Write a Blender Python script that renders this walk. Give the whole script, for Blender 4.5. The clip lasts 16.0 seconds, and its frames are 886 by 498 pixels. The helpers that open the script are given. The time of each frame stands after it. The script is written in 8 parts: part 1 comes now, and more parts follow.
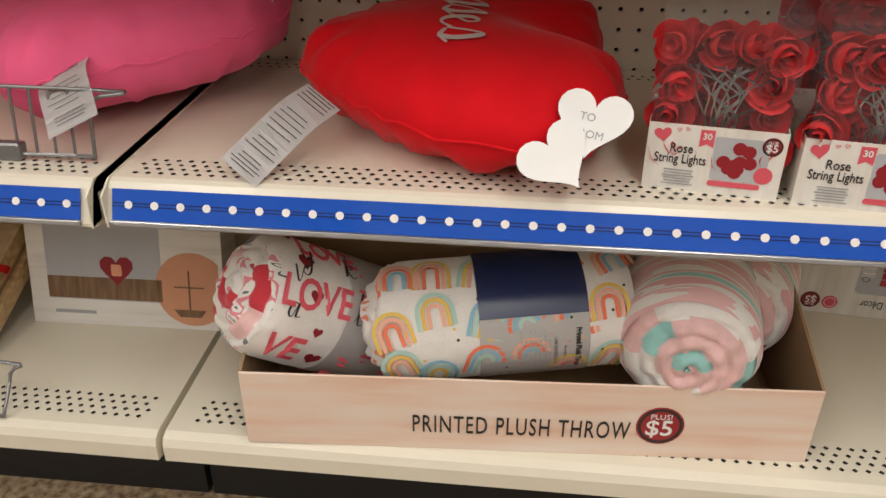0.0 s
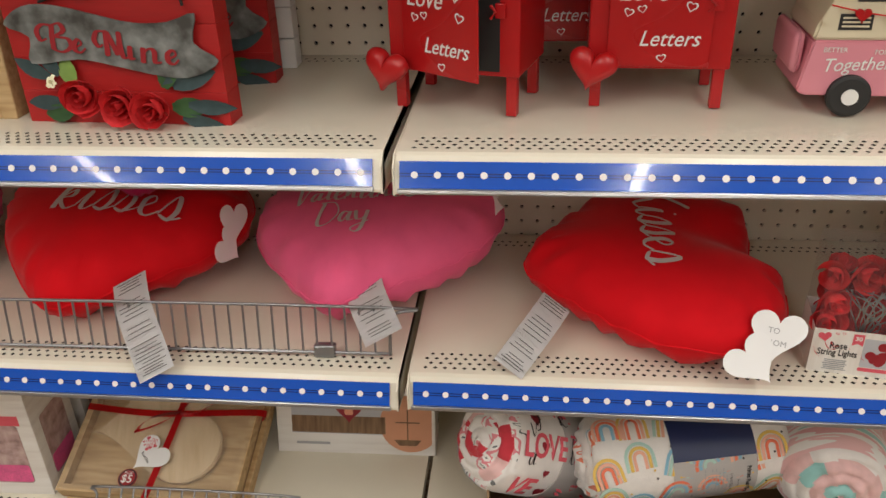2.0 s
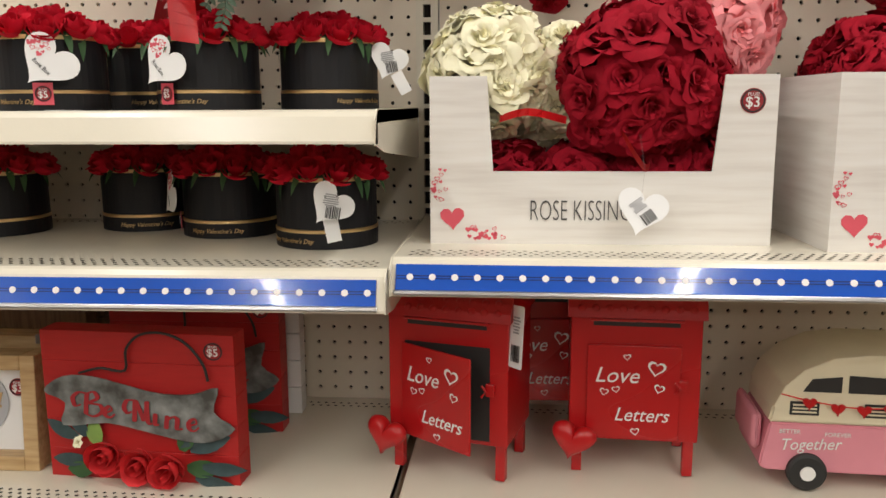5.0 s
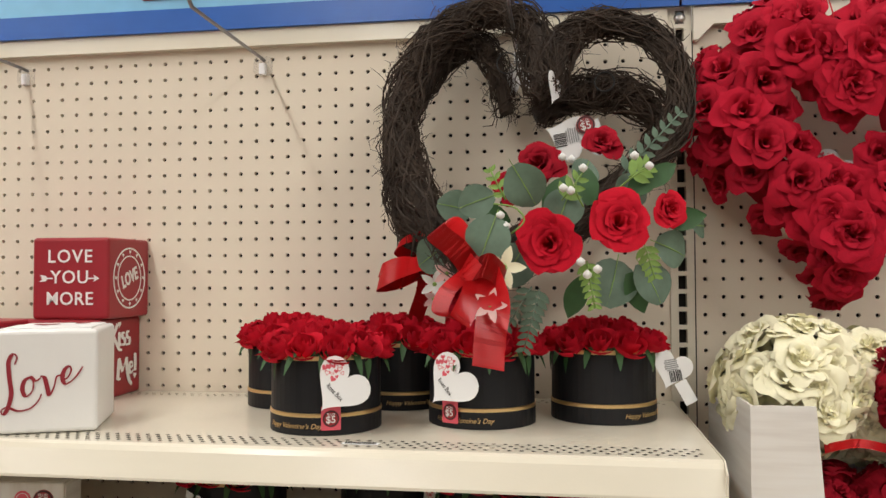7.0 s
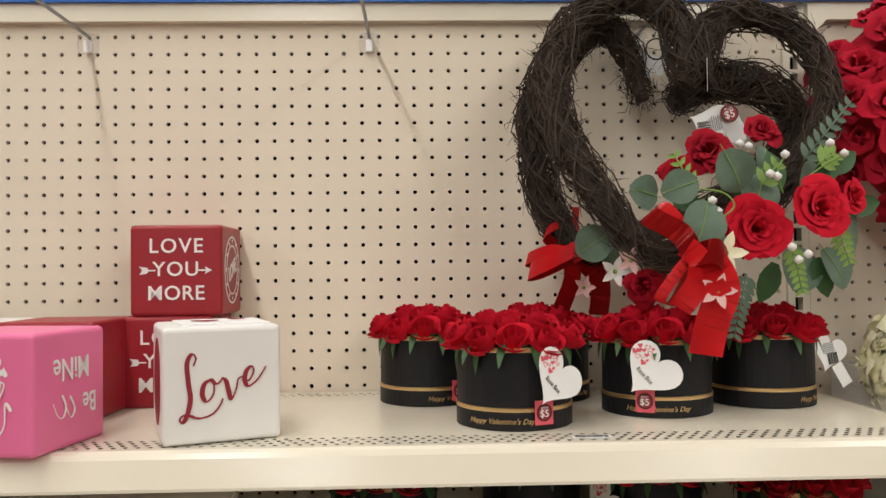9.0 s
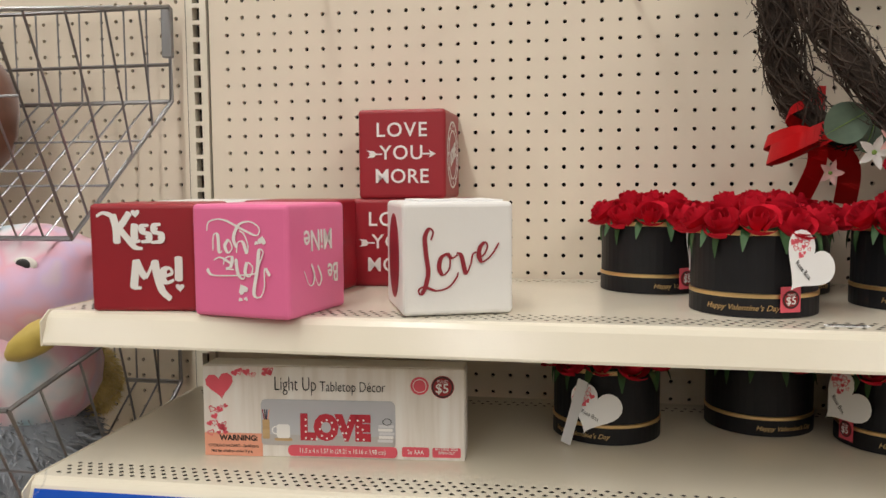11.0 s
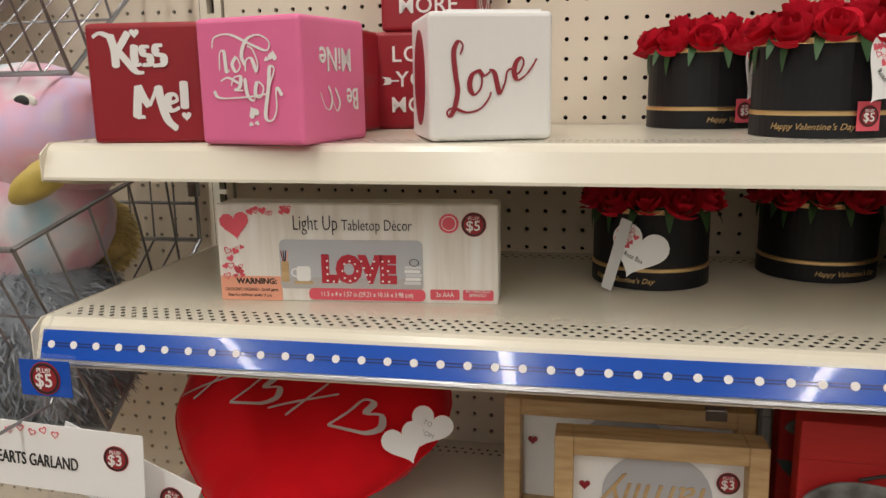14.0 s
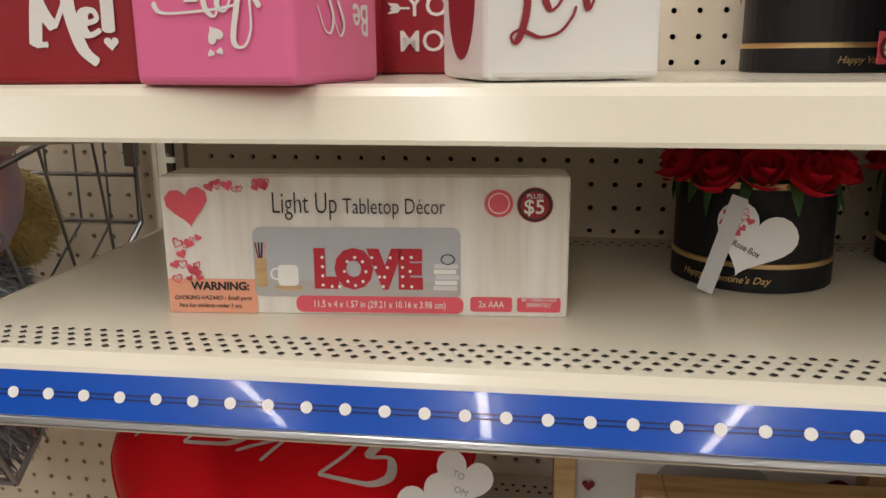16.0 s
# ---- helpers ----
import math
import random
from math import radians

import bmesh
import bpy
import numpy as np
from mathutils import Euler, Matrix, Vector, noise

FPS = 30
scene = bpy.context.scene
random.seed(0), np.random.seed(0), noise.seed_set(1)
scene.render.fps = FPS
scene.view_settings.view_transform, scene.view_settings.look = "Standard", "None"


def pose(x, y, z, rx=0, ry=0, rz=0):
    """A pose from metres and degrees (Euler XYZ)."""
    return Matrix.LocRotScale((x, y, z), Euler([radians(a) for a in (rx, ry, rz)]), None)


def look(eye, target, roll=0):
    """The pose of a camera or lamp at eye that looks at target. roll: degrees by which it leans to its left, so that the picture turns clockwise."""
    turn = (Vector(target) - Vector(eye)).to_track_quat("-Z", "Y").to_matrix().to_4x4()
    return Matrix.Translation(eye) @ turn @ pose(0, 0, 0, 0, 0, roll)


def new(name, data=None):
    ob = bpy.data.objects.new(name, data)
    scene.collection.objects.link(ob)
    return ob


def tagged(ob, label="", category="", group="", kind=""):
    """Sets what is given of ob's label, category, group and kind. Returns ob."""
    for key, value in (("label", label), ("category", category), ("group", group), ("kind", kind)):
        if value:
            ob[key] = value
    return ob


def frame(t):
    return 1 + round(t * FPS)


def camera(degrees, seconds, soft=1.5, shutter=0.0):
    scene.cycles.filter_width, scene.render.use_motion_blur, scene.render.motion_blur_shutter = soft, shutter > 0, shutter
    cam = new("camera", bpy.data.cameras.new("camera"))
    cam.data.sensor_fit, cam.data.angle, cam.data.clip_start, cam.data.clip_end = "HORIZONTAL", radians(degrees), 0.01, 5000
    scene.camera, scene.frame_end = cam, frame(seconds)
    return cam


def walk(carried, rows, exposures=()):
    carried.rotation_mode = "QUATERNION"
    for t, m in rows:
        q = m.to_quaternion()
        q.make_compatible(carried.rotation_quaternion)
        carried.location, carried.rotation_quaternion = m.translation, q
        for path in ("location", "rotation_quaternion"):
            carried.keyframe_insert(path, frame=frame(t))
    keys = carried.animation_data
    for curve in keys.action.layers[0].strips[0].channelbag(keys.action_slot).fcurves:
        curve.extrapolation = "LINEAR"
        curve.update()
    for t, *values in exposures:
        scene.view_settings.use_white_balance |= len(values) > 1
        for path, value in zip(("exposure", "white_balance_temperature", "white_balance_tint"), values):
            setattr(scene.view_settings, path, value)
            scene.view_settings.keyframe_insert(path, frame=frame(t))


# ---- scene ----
cam = camera(57.8, 16.0)
PATH = [
    (0, (0.385, -1.027, 0.811), (0.207, 0.695, -0.189), 0.2),
    (0.5, (0.356, -1.117, 0.955), (0.128, 0.548, -0.128), -1.1),
    (1, (0.265, -1.15, 1.022), (0.011, 0.484, -0.103), -2.4),
    (1.5, (0.177, -1.18, 1.065), (-0.057, 0.506, 0.015), -2.4),
    (2, (0.146, -1.188, 1.107), (-0.051, 0.563, 0.16), -1.8),
    (2.5, (0.153, -1.201, 1.144), (-0.044, 0.612, 0.325), -1.6),
    (3, (0.148, -1.213, 1.175), (-0.026, 0.657, 0.487), -1.2),
    (3.2, (0.149, -1.22, 1.182), (-0.021, 0.67, 0.551), -1.1),
    (5.3, (0.141, -1.243, 1.289), (-0.042, 0.727, 1.001), 0.0),
    (5.5, (0.125, -1.259, 1.307), (-0.083, 0.716, 1.073), -0.0),
    (6, (0.071, -1.28, 1.368), (-0.201, 0.698, 1.255), 0.1),
    (6.5, (-0.036, -1.239, 1.408), (-0.396, 0.728, 1.389), 0.1),
    (7, (-0.155, -1.185, 1.443), (-0.455, 0.791, 1.506), -0.2),
    (7.5, (-0.267, -1.166, 1.452), (-0.442, 0.824, 1.545), -0.5),
    (8, (-0.444, -1.169, 1.455), (-0.472, 0.829, 1.554), -0.8),
    (8.5, (-0.52, -1.168, 1.44), (-0.467, 0.829, 1.524), -0.8),
    (9, (-0.547, -1.168, 1.436), (-0.487, 0.83, 1.487), -0.7),
    (9.5, (-0.574, -1.164, 1.431), (-0.607, 0.835, 1.437), -0.5),
    (10, (-0.596, -1.167, 1.418), (-0.76, 0.826, 1.378), -0.1),
    (10.2, (-0.602, -1.166, 1.413), (-0.819, 0.821, 1.349), -0.1),
    (12.3, (-0.611, -1.137, 1.365), (-1.067, 0.787, 1.065), -0.9),
    (12.5, (-0.611, -1.132, 1.354), (-1.067, 0.79, 1.039), -1.0),
    (13, (-0.611, -1.123, 1.335), (-1.059, 0.794, 0.981), -1.1),
    (13.5, (-0.616, -1.11, 1.319), (-1.053, 0.802, 0.931), -1.0),
    (14, (-0.624, -1.095, 1.314), (-1.061, 0.815, 0.916), -0.9),
    (14.5, (-0.633, -1.017, 1.302), (-1.072, 0.892, 0.9), -0.7),
    (15, (-0.647, -0.916, 1.283), (-1.086, 0.993, 0.88), -0.6),
    (15.5, (-0.688, -0.878, 1.275), (-1.09, 1.035, 0.849), -0.7),
    (16, (-0.744, -0.867, 1.279), (-1.069, 1.05, 0.81), -0.5),
]
walk(cam, [(t, look(eye, target, roll)) for t, eye, target, roll in PATH], [(0, 0.15), (1, 0.06), (3, 0.0), (5.5, -0.05), (7, -0.12), (9, -0.18), (10, -0.2), (12.5, -0.28), (16, -0.28)])

# ---- world and lamps ----
world = bpy.data.worlds.new("store_world")
scene.world = world
world.use_nodes = True
world.node_tree.nodes["Background"].inputs[0].default_value = (1.0, 0.97, 0.92, 1)
world.node_tree.nodes["Background"].inputs[1].default_value = 0.006


def tube_light(x, y0, y1, z, watts):
    d = bpy.data.lights.new("tube_light", "AREA")
    d.shape, d.size, d.size_y, d.energy, d.color = "RECTANGLE", 0.10, y1 - y0, watts, (1.0, 0.97, 0.91)
    ob = new("tube_light", d)
    ob.matrix_world = pose(x, (y0 + y1) / 2, z)


LAMP_Z = 3.05
for lx in (-3.45, -1.2, 1.05, 3.3):
    tube_light(lx, -8.5, 0.9, LAMP_Z - 0.01, 118)


# ---- materials ----
def mat(name, rgb, rough=0.5, metal=0.0, vary=0.08, scale=30.0, bump=0.0, bscale=200.0, coat=0.0, sheen=0.0, random_amt=0.0, trans=0.0, spec=0.5, stretch=None):
    m = bpy.data.materials.new(name)
    m.use_nodes = True
    nt = m.node_tree
    b = nt.nodes["Principled BSDF"]
    b.inputs["Roughness"].default_value = rough
    b.inputs["Metallic"].default_value = metal
    b.inputs["Coat Weight"].default_value = coat
    b.inputs["Specular IOR Level"].default_value = spec
    b.inputs["Transmission Weight"].default_value = trans
    if sheen:
        b.inputs["Sheen Weight"].default_value = sheen
        b.inputs["Sheen Roughness"].default_value = 0.4
    tc = nt.nodes.new("ShaderNodeTexCoord")
    src = tc.outputs["Object"]
    if stretch:
        mp = nt.nodes.new("ShaderNodeMapping")
        mp.inputs["Scale"].default_value = stretch
        nt.links.new(src, mp.inputs["Vector"])
        src = mp.outputs["Vector"]
    n1 = nt.nodes.new("ShaderNodeTexNoise")
    n1.inputs["Scale"].default_value = scale
    n1.inputs["Detail"].default_value = 6
    nt.links.new(src, n1.inputs["Vector"])
    n2 = nt.nodes.new("ShaderNodeTexNoise")
    n2.inputs["Scale"].default_value = scale / 7
    nt.links.new(src, n2.inputs["Vector"])
    add = nt.nodes.new("ShaderNodeMath")
    add.operation = "ADD"
    nt.links.new(n1.outputs["Fac"], add.inputs[0])
    nt.links.new(n2.outputs["Fac"], add.inputs[1])
    val = add.outputs[0]
    if random_amt:
        oi = nt.nodes.new("ShaderNodeObjectInfo")
        k = nt.nodes.new("ShaderNodeMath")
        k.operation = "MULTIPLY_ADD"
        k.inputs[1].default_value = random_amt / max(vary, 0.01)
        nt.links.new(oi.outputs["Random"], k.inputs[0])
        nt.links.new(val, k.inputs[2])
        val = k.outputs[0]
    ramp = nt.nodes.new("ShaderNodeMapRange")
    ramp.inputs["From Min"].default_value = 0.6
    ramp.inputs["From Max"].default_value = 1.4
    ramp.inputs["To Min"].default_value = 1 - vary
    ramp.inputs["To Max"].default_value = 1 + vary
    nt.links.new(val, ramp.inputs["Value"])
    mix = nt.nodes.new("ShaderNodeVectorMath")
    mix.operation = "SCALE"
    mix.inputs[0].default_value = rgb
    nt.links.new(ramp.outputs["Result"], mix.inputs["Scale"])
    nt.links.new(mix.outputs["Vector"], b.inputs["Base Color"])
    rr = nt.nodes.new("ShaderNodeMapRange")
    rr.inputs["To Min"].default_value = max(rough - 0.06, 0.02)
    rr.inputs["To Max"].default_value = min(rough + 0.06, 1)
    nt.links.new(n2.outputs["Fac"], rr.inputs["Value"])
    nt.links.new(rr.outputs["Result"], b.inputs["Roughness"])
    if bump:
        nb = nt.nodes.new("ShaderNodeTexNoise")
        nb.inputs["Scale"].default_value = bscale
        nb.inputs["Detail"].default_value = 4
        nt.links.new(src, nb.inputs["Vector"])
        bp = nt.nodes.new("ShaderNodeBump")
        bp.inputs["Strength"].default_value = bump
        bp.inputs["Distance"].default_value = 0.002
        nt.links.new(nb.outputs["Fac"], bp.inputs["Height"])
        nt.links.new(bp.outputs["Normal"], b.inputs["Normal"])
    return m


def clear(name, rough=0.03, alpha=0.12):
    m = bpy.data.materials.new(name)
    m.use_nodes = True
    nt = m.node_tree
    b = nt.nodes["Principled BSDF"]
    b.inputs["Base Color"].default_value = (0.55, 0.57, 0.60, 1)
    b.inputs["Roughness"].default_value = rough
    b.inputs["Alpha"].default_value = alpha
    b.inputs["Specular IOR Level"].default_value = 0.8
    return m


def ramped(name, stops, scale, rough=0.6, stretch=(1, 1, 1), bump=0.0, detail=8.0, distortion=0.0, sheen=0.0):
    m = bpy.data.materials.new(name)
    m.use_nodes = True
    nt = m.node_tree
    b = nt.nodes["Principled BSDF"]
    b.inputs["Roughness"].default_value = rough
    b.inputs["Sheen Weight"].default_value = sheen
    tc = nt.nodes.new("ShaderNodeTexCoord")
    mp = nt.nodes.new("ShaderNodeMapping")
    mp.inputs["Scale"].default_value = stretch
    nt.links.new(tc.outputs["Object"], mp.inputs["Vector"])
    n = nt.nodes.new("ShaderNodeTexNoise")
    n.inputs["Scale"].default_value = scale
    n.inputs["Detail"].default_value = detail
    n.inputs["Distortion"].default_value = distortion
    nt.links.new(mp.outputs["Vector"], n.inputs["Vector"])
    r = nt.nodes.new("ShaderNodeValToRGB")
    el = r.color_ramp.elements
    while len(el) < len(stops):
        el.new(0.5)
    for e, (p, c) in zip(el, stops):
        e.position, e.color = p, (*c, 1)
    nt.links.new(n.outputs["Fac"], r.inputs["Fac"])
    nt.links.new(r.outputs["Color"], b.inputs["Base Color"])
    if bump:
        bp = nt.nodes.new("ShaderNodeBump")
        bp.inputs["Strength"].default_value = bump
        bp.inputs["Distance"].default_value = 0.002
        nt.links.new(n.outputs["Fac"], bp.inputs["Height"])
        nt.links.new(bp.outputs["Normal"], b.inputs["Normal"])
    return m


CREAM = mat("cream_enamel", (0.76, 0.71, 0.59), 0.22, vary=0.035, scale=14, bump=0.04, bscale=400)
BOARD = mat("cream_pegboard", (0.76, 0.68, 0.555), 0.55, vary=0.04, scale=9, bump=0.08, bscale=300)
# near-black that stands in for the shade inside holes and slots
HOLE_SHADE = mat("hole_shade", (0.02, 0.017, 0.014), 0.9)
KICK = mat("black_kick", (0.012, 0.012, 0.013), 0.5)
BLUE = mat("blue_price_strip", (0.008, 0.085, 0.50), 0.14, coat=0.5, vary=0.06, scale=20)
NAVY = mat("dark_blue_line", (0.008, 0.02, 0.1), 0.25)
WHITE = mat("white_paper", (0.86, 0.86, 0.86), 0.5, vary=0.02, bump=0.05)
CLEARP = clear("clear_plastic", 0.025, 0.06)
CHROME = mat("chrome_wire", (0.42, 0.42, 0.43), 0.3, metal=1.0, vary=0.1)
GREYW = mat("grey_wire", (0.30, 0.30, 0.31), 0.38, metal=0.85, vary=0.1)
STEEL = mat("zinc_screw", (0.6, 0.6, 0.6), 0.3, metal=1)
FLOOR = ramped("speckled_floor", [(0.30, (0.10, 0.065, 0.04)), (0.47, (0.30, 0.21, 0.13)), (0.60, (0.42, 0.32, 0.21)), (0.75, (0.56, 0.46, 0.33))], 95, 0.35, detail=3)
CEIL = mat("ceiling_tile", (0.75, 0.74, 0.71), 0.9, scale=40)
WALL = mat("painted_wall", (0.40, 0.37, 0.33), 0.8)
# mottled tone of the unseen block that cuts lamp light
BLOCKER = ramped("mottled_blocker", [(0.3, (0.08, 0.08, 0.09)), (0.5, (0.32, 0.27, 0.24)), (0.7, (0.56, 0.52, 0.47))], 3, 0.8)
HEADB = mat("header_blue", (0.012, 0.11, 0.46), 0.3)
HEADL = mat("header_light_blue", (0.22, 0.52, 0.78), 0.3)
HEADR = mat("header_red", (0.45, 0.025, 0.03), 0.35)
REDF = mat("red_rose_cloth", (0.50, 0.006, 0.022), 0.85, vary=0.2, scale=60, random_amt=0.10, spec=0.2, bump=0.2, bscale=500)
WREATHF = mat("crimson_rose_cloth", (0.42, 0.007, 0.026), 0.85, vary=0.22, scale=60, random_amt=0.12, spec=0.2, bump=0.2, bscale=500)
DRED = mat("deep_red_rose_cloth", (0.30, 0.004, 0.016), 0.85, vary=0.22, scale=60, random_amt=0.12, spec=0.2, bump=0.2, bscale=500)
CREAMF = mat("cream_rose_cloth", (0.90, 0.86, 0.62), 0.7, vary=0.08, scale=50, random_amt=0.05)
PINKF = mat("pink_rose_cloth", (0.90, 0.32, 0.34), 0.7, vary=0.15, scale=50, random_amt=0.08)
GREENL = mat("green_leaf_cloth", (0.035, 0.10, 0.03), 0.6, vary=0.25, scale=60)
LGREEN = mat("light_green_leaf", (0.22, 0.36, 0.08), 0.6, vary=0.2, scale=60)
EUCA = mat("eucalyptus_leaf", (0.11, 0.17, 0.12), 0.65, vary=0.25, scale=80)
TEALL = mat("dark_teal_leaf", (0.035, 0.065, 0.07), 0.6, vary=0.25, scale=80)
TWIG = mat("dark_vine_twig", (0.042, 0.026, 0.017), 0.8, vary=0.5, scale=70, bump=0.4, bscale=600)
RIBBON = mat("red_satin_ribbon", (0.66, 0.008, 0.012), 0.34, vary=0.08, scale=40, sheen=0.1)
BLACKC = mat("black_card", (0.006, 0.006, 0.008), 0.5, vary=0.1, scale=60, spec=0.35)
GOLD = mat("gold_foil", (0.78, 0.55, 0.27), 0.36, metal=1.0)
REDP = mat("red_painted_wood", (0.30, 0.012, 0.022), 0.42, vary=0.06, scale=25, bump=0.06, bscale=250)
PINKP = mat("pink_painted_wood", (0.80, 0.17, 0.36), 0.42, vary=0.05, scale=25, bump=0.06, bscale=250)
WHITEP = mat("white_painted_wood", (0.78, 0.77, 0.75), 0.4, vary=0.03, scale=25, bump=0.06, bscale=250)
INKW = mat("white_print", (0.82, 0.81, 0.79), 0.5, vary=0.02)
INKR = mat("dark_red_print", (0.27, 0.014, 0.026), 0.5)
INKK = mat("black_print", (0.02, 0.02, 0.02), 0.5)
INKD = mat("dark_grey_print", (0.075, 0.07, 0.07), 0.5)
INKG = mat("grey_print", (0.38, 0.38, 0.39), 0.6)
INKP = mat("pink_red_print", (0.72, 0.10, 0.14), 0.5)
INKS = mat("salmon_print", (0.80, 0.36, 0.24), 0.5)
BADGE = mat("badge_red", (0.33, 0.02, 0.028), 0.4)
CARDW = ramped("whitewash_card", [(0.3, (0.70, 0.66, 0.62)), (0.5, (0.79, 0.76, 0.72)), (0.7, (0.83, 0.81, 0.78))], 6, 0.4, stretch=(1, 1, 14))
CARDV = ramped("white_plank_card", [(0.3, (0.68, 0.63, 0.56)), (0.5, (0.78, 0.74, 0.69)), (0.7, (0.82, 0.80, 0.76))], 6, 0.32, stretch=(14, 1, 1))
CARDP = ramped("blush_plank_card", [(0.3, (0.76, 0.50, 0.38)), (0.48, (0.80, 0.62, 0.51)), (0.7, (0.82, 0.71, 0.63))], 5, 0.4, stretch=(1, 1, 10))
KRAFT = mat("brown_cardboard", (0.30, 0.19, 0.10), 0.75, vary=0.1, scale=30)
LETTER = mat("marquee_letter_print", (0.46, 0.025, 0.045), 0.4)
PICT = mat("photo_grey_room", (0.47, 0.48, 0.51), 0.3, vary=0.1, scale=14)
REDV = mat("red_velour", (0.68, 0.003, 0.010), 0.8, vary=0.16, scale=16, bump=0.25, bscale=700, spec=0.2, sheen=0.12)
PINKV = mat("pink_velour", (0.88, 0.13, 0.28), 0.8, vary=0.14, scale=16, bump=0.25, bscale=700, spec=0.2, sheen=0.12)
DPINKV = mat("deep_pink_velour", (0.42, 0.015, 0.10), 0.8, vary=0.14, scale=16, bump=0.25, bscale=700, spec=0.2, sheen=0.1)
TAPE = mat("dull_tape", (0.66, 0.66, 0.68), 0.35)
SILVER = mat("silver_thread", (0.66, 0.61, 0.61), 0.4, metal=0.25, bump=0.4, bscale=900)
TINR = mat("red_enamel_tin", (0.46, 0.010, 0.012), 0.28, vary=0.06, scale=20, bump=0.05, bscale=60)
GALV = ramped("weathered_galvanised", [(0.34, (0.06, 0.06, 0.055)), (0.5, (0.16, 0.17, 0.165)), (0.68, (0.29, 0.31, 0.30))], 35, 0.45, detail=10)
PLANKR = mat("red_plank", (0.44, 0.012, 0.012), 0.5, vary=0.12, scale=25, bump=0.2, bscale=120, stretch=(1, 1, 8))
WOODN = ramped("natural_wood", [(0.3, (0.40, 0.25, 0.11)), (0.5, (0.52, 0.35, 0.17)), (0.7, (0.60, 0.43, 0.23))], 9, 0.5, stretch=(1.5, 12, 12), bump=0.05)
WOODP = ramped("pale_birch", [(0.3, (0.58, 0.42, 0.24)), (0.5, (0.66, 0.50, 0.31)), (0.7, (0.72, 0.56, 0.37))], 7, 0.45, stretch=(1.5, 10, 10))
WOODB = ramped("brown_wood", [(0.3, (0.13, 0.07, 0.035)), (0.6, (0.25, 0.15, 0.08))], 12, 0.55, stretch=(12, 1, 1))
CAMPC = mat("cream_camper", (0.72, 0.65, 0.47), 0.5, vary=0.05)
CAMPP = mat("pink_camper", (0.72, 0.27, 0.33), 0.5, vary=0.05)
RUBBER = mat("black_rubber", (0.02, 0.02, 0.02), 0.6)
PEACH = mat("peach_card", (0.66, 0.32, 0.19), 0.5)
GREYLABEL = mat("silver_grey_label", (0.45, 0.43, 0.42), 0.35)
NAVYP = mat("navy_label", (0.012, 0.022, 0.085), 0.3)
PINKG = mat("pink_glitter", (0.72, 0.10, 0.28), 0.35, vary=0.3, scale=400)
ROSEG = ramped("rose_glass", [(0.3, (0.28, 0.18, 0.17)), (0.5, (0.48, 0.33, 0.32)), (0.7, (0.6, 0.46, 0.44))], 60, 0.25)
SALMONF = mat("salmon_foam_rose", (0.66, 0.03, 0.035), 0.6, vary=0.15, scale=60, random_amt=0.08)


# ---- building helpers ----
def mesh_of(bm, smooth=False, angle=None):
    me = bpy.data.meshes.new("m")
    bmesh.ops.recalc_face_normals(bm, faces=bm.faces)
    bm.to_mesh(me)
    bm.free()
    if smooth:
        me.polygons.foreach_set("use_smooth", [True] * len(me.polygons))
    return me


def put_mesh(name, me, material, parent=None, label="", m=None):
    ob = new(name, me)
    if material and not len(me.materials):
        me.materials.append(material)
    if parent:
        ob.parent = parent
    if m is not None:
        ob.matrix_local = m
    if label:
        ob["label"] = label
    return ob


def part(name, bm, material, parent, label="", m=None, smooth=False):
    return put_mesh(name, mesh_of(bm, smooth), material, parent, label, m)


def thing(name, m, label, category, group="", kind=""):
    ob = new(name)
    ob.empty_display_size = 0.02
    ob.matrix_world = m
    return tagged(ob, label, category, group, kind)


def structure(name, bm, material, label, smooth=False):
    ob = put_mesh(name, mesh_of(bm, smooth), material)
    return tagged(ob, label, name.split("_")[0], "", "structure")


def box(x0, x1, y0, y1, z0, z1, bevel=0.0, segs=2, bm=None):
    b = bmesh.new()
    bmesh.ops.create_cube(b, size=1)
    for v in b.verts:
        v.co = ((x0 + x1) / 2 + v.co.x * (x1 - x0), (y0 + y1) / 2 + v.co.y * (y1 - y0), (z0 + z1) / 2 + v.co.z * (z1 - z0))
    if bevel:
        bmesh.ops.bevel(b, geom=list(b.edges), offset=bevel, segments=segs, profile=0.5, affect="EDGES")
    return b if bm is None else join(bm, b)


def join(bm, *others):
    for o in others:
        me = bpy.data.meshes.new("t")
        o.to_mesh(me)
        o.free()
        bm.from_mesh(me)
        bpy.data.meshes.remove(me)
    return bm


def moved(bm, m):
    bmesh.ops.transform(bm, matrix=m, verts=bm.verts)
    return bm


def lathe(profile, n=40, cap=True):
    bm = bmesh.new()
    rings = []
    for r, z in profile:
        rings.append([bm.verts.new((r * math.cos(2 * math.pi * i / n), r * math.sin(2 * math.pi * i / n), z)) for i in range(n)])
    for a, b in zip(rings, rings[1:]):
        for i in range(n):
            bm.faces.new((a[i], a[(i + 1) % n], b[(i + 1) % n], b[i]))
    if cap:
        bm.faces.new(rings[0][::-1])
        bm.faces.new(rings[-1])
    return bm


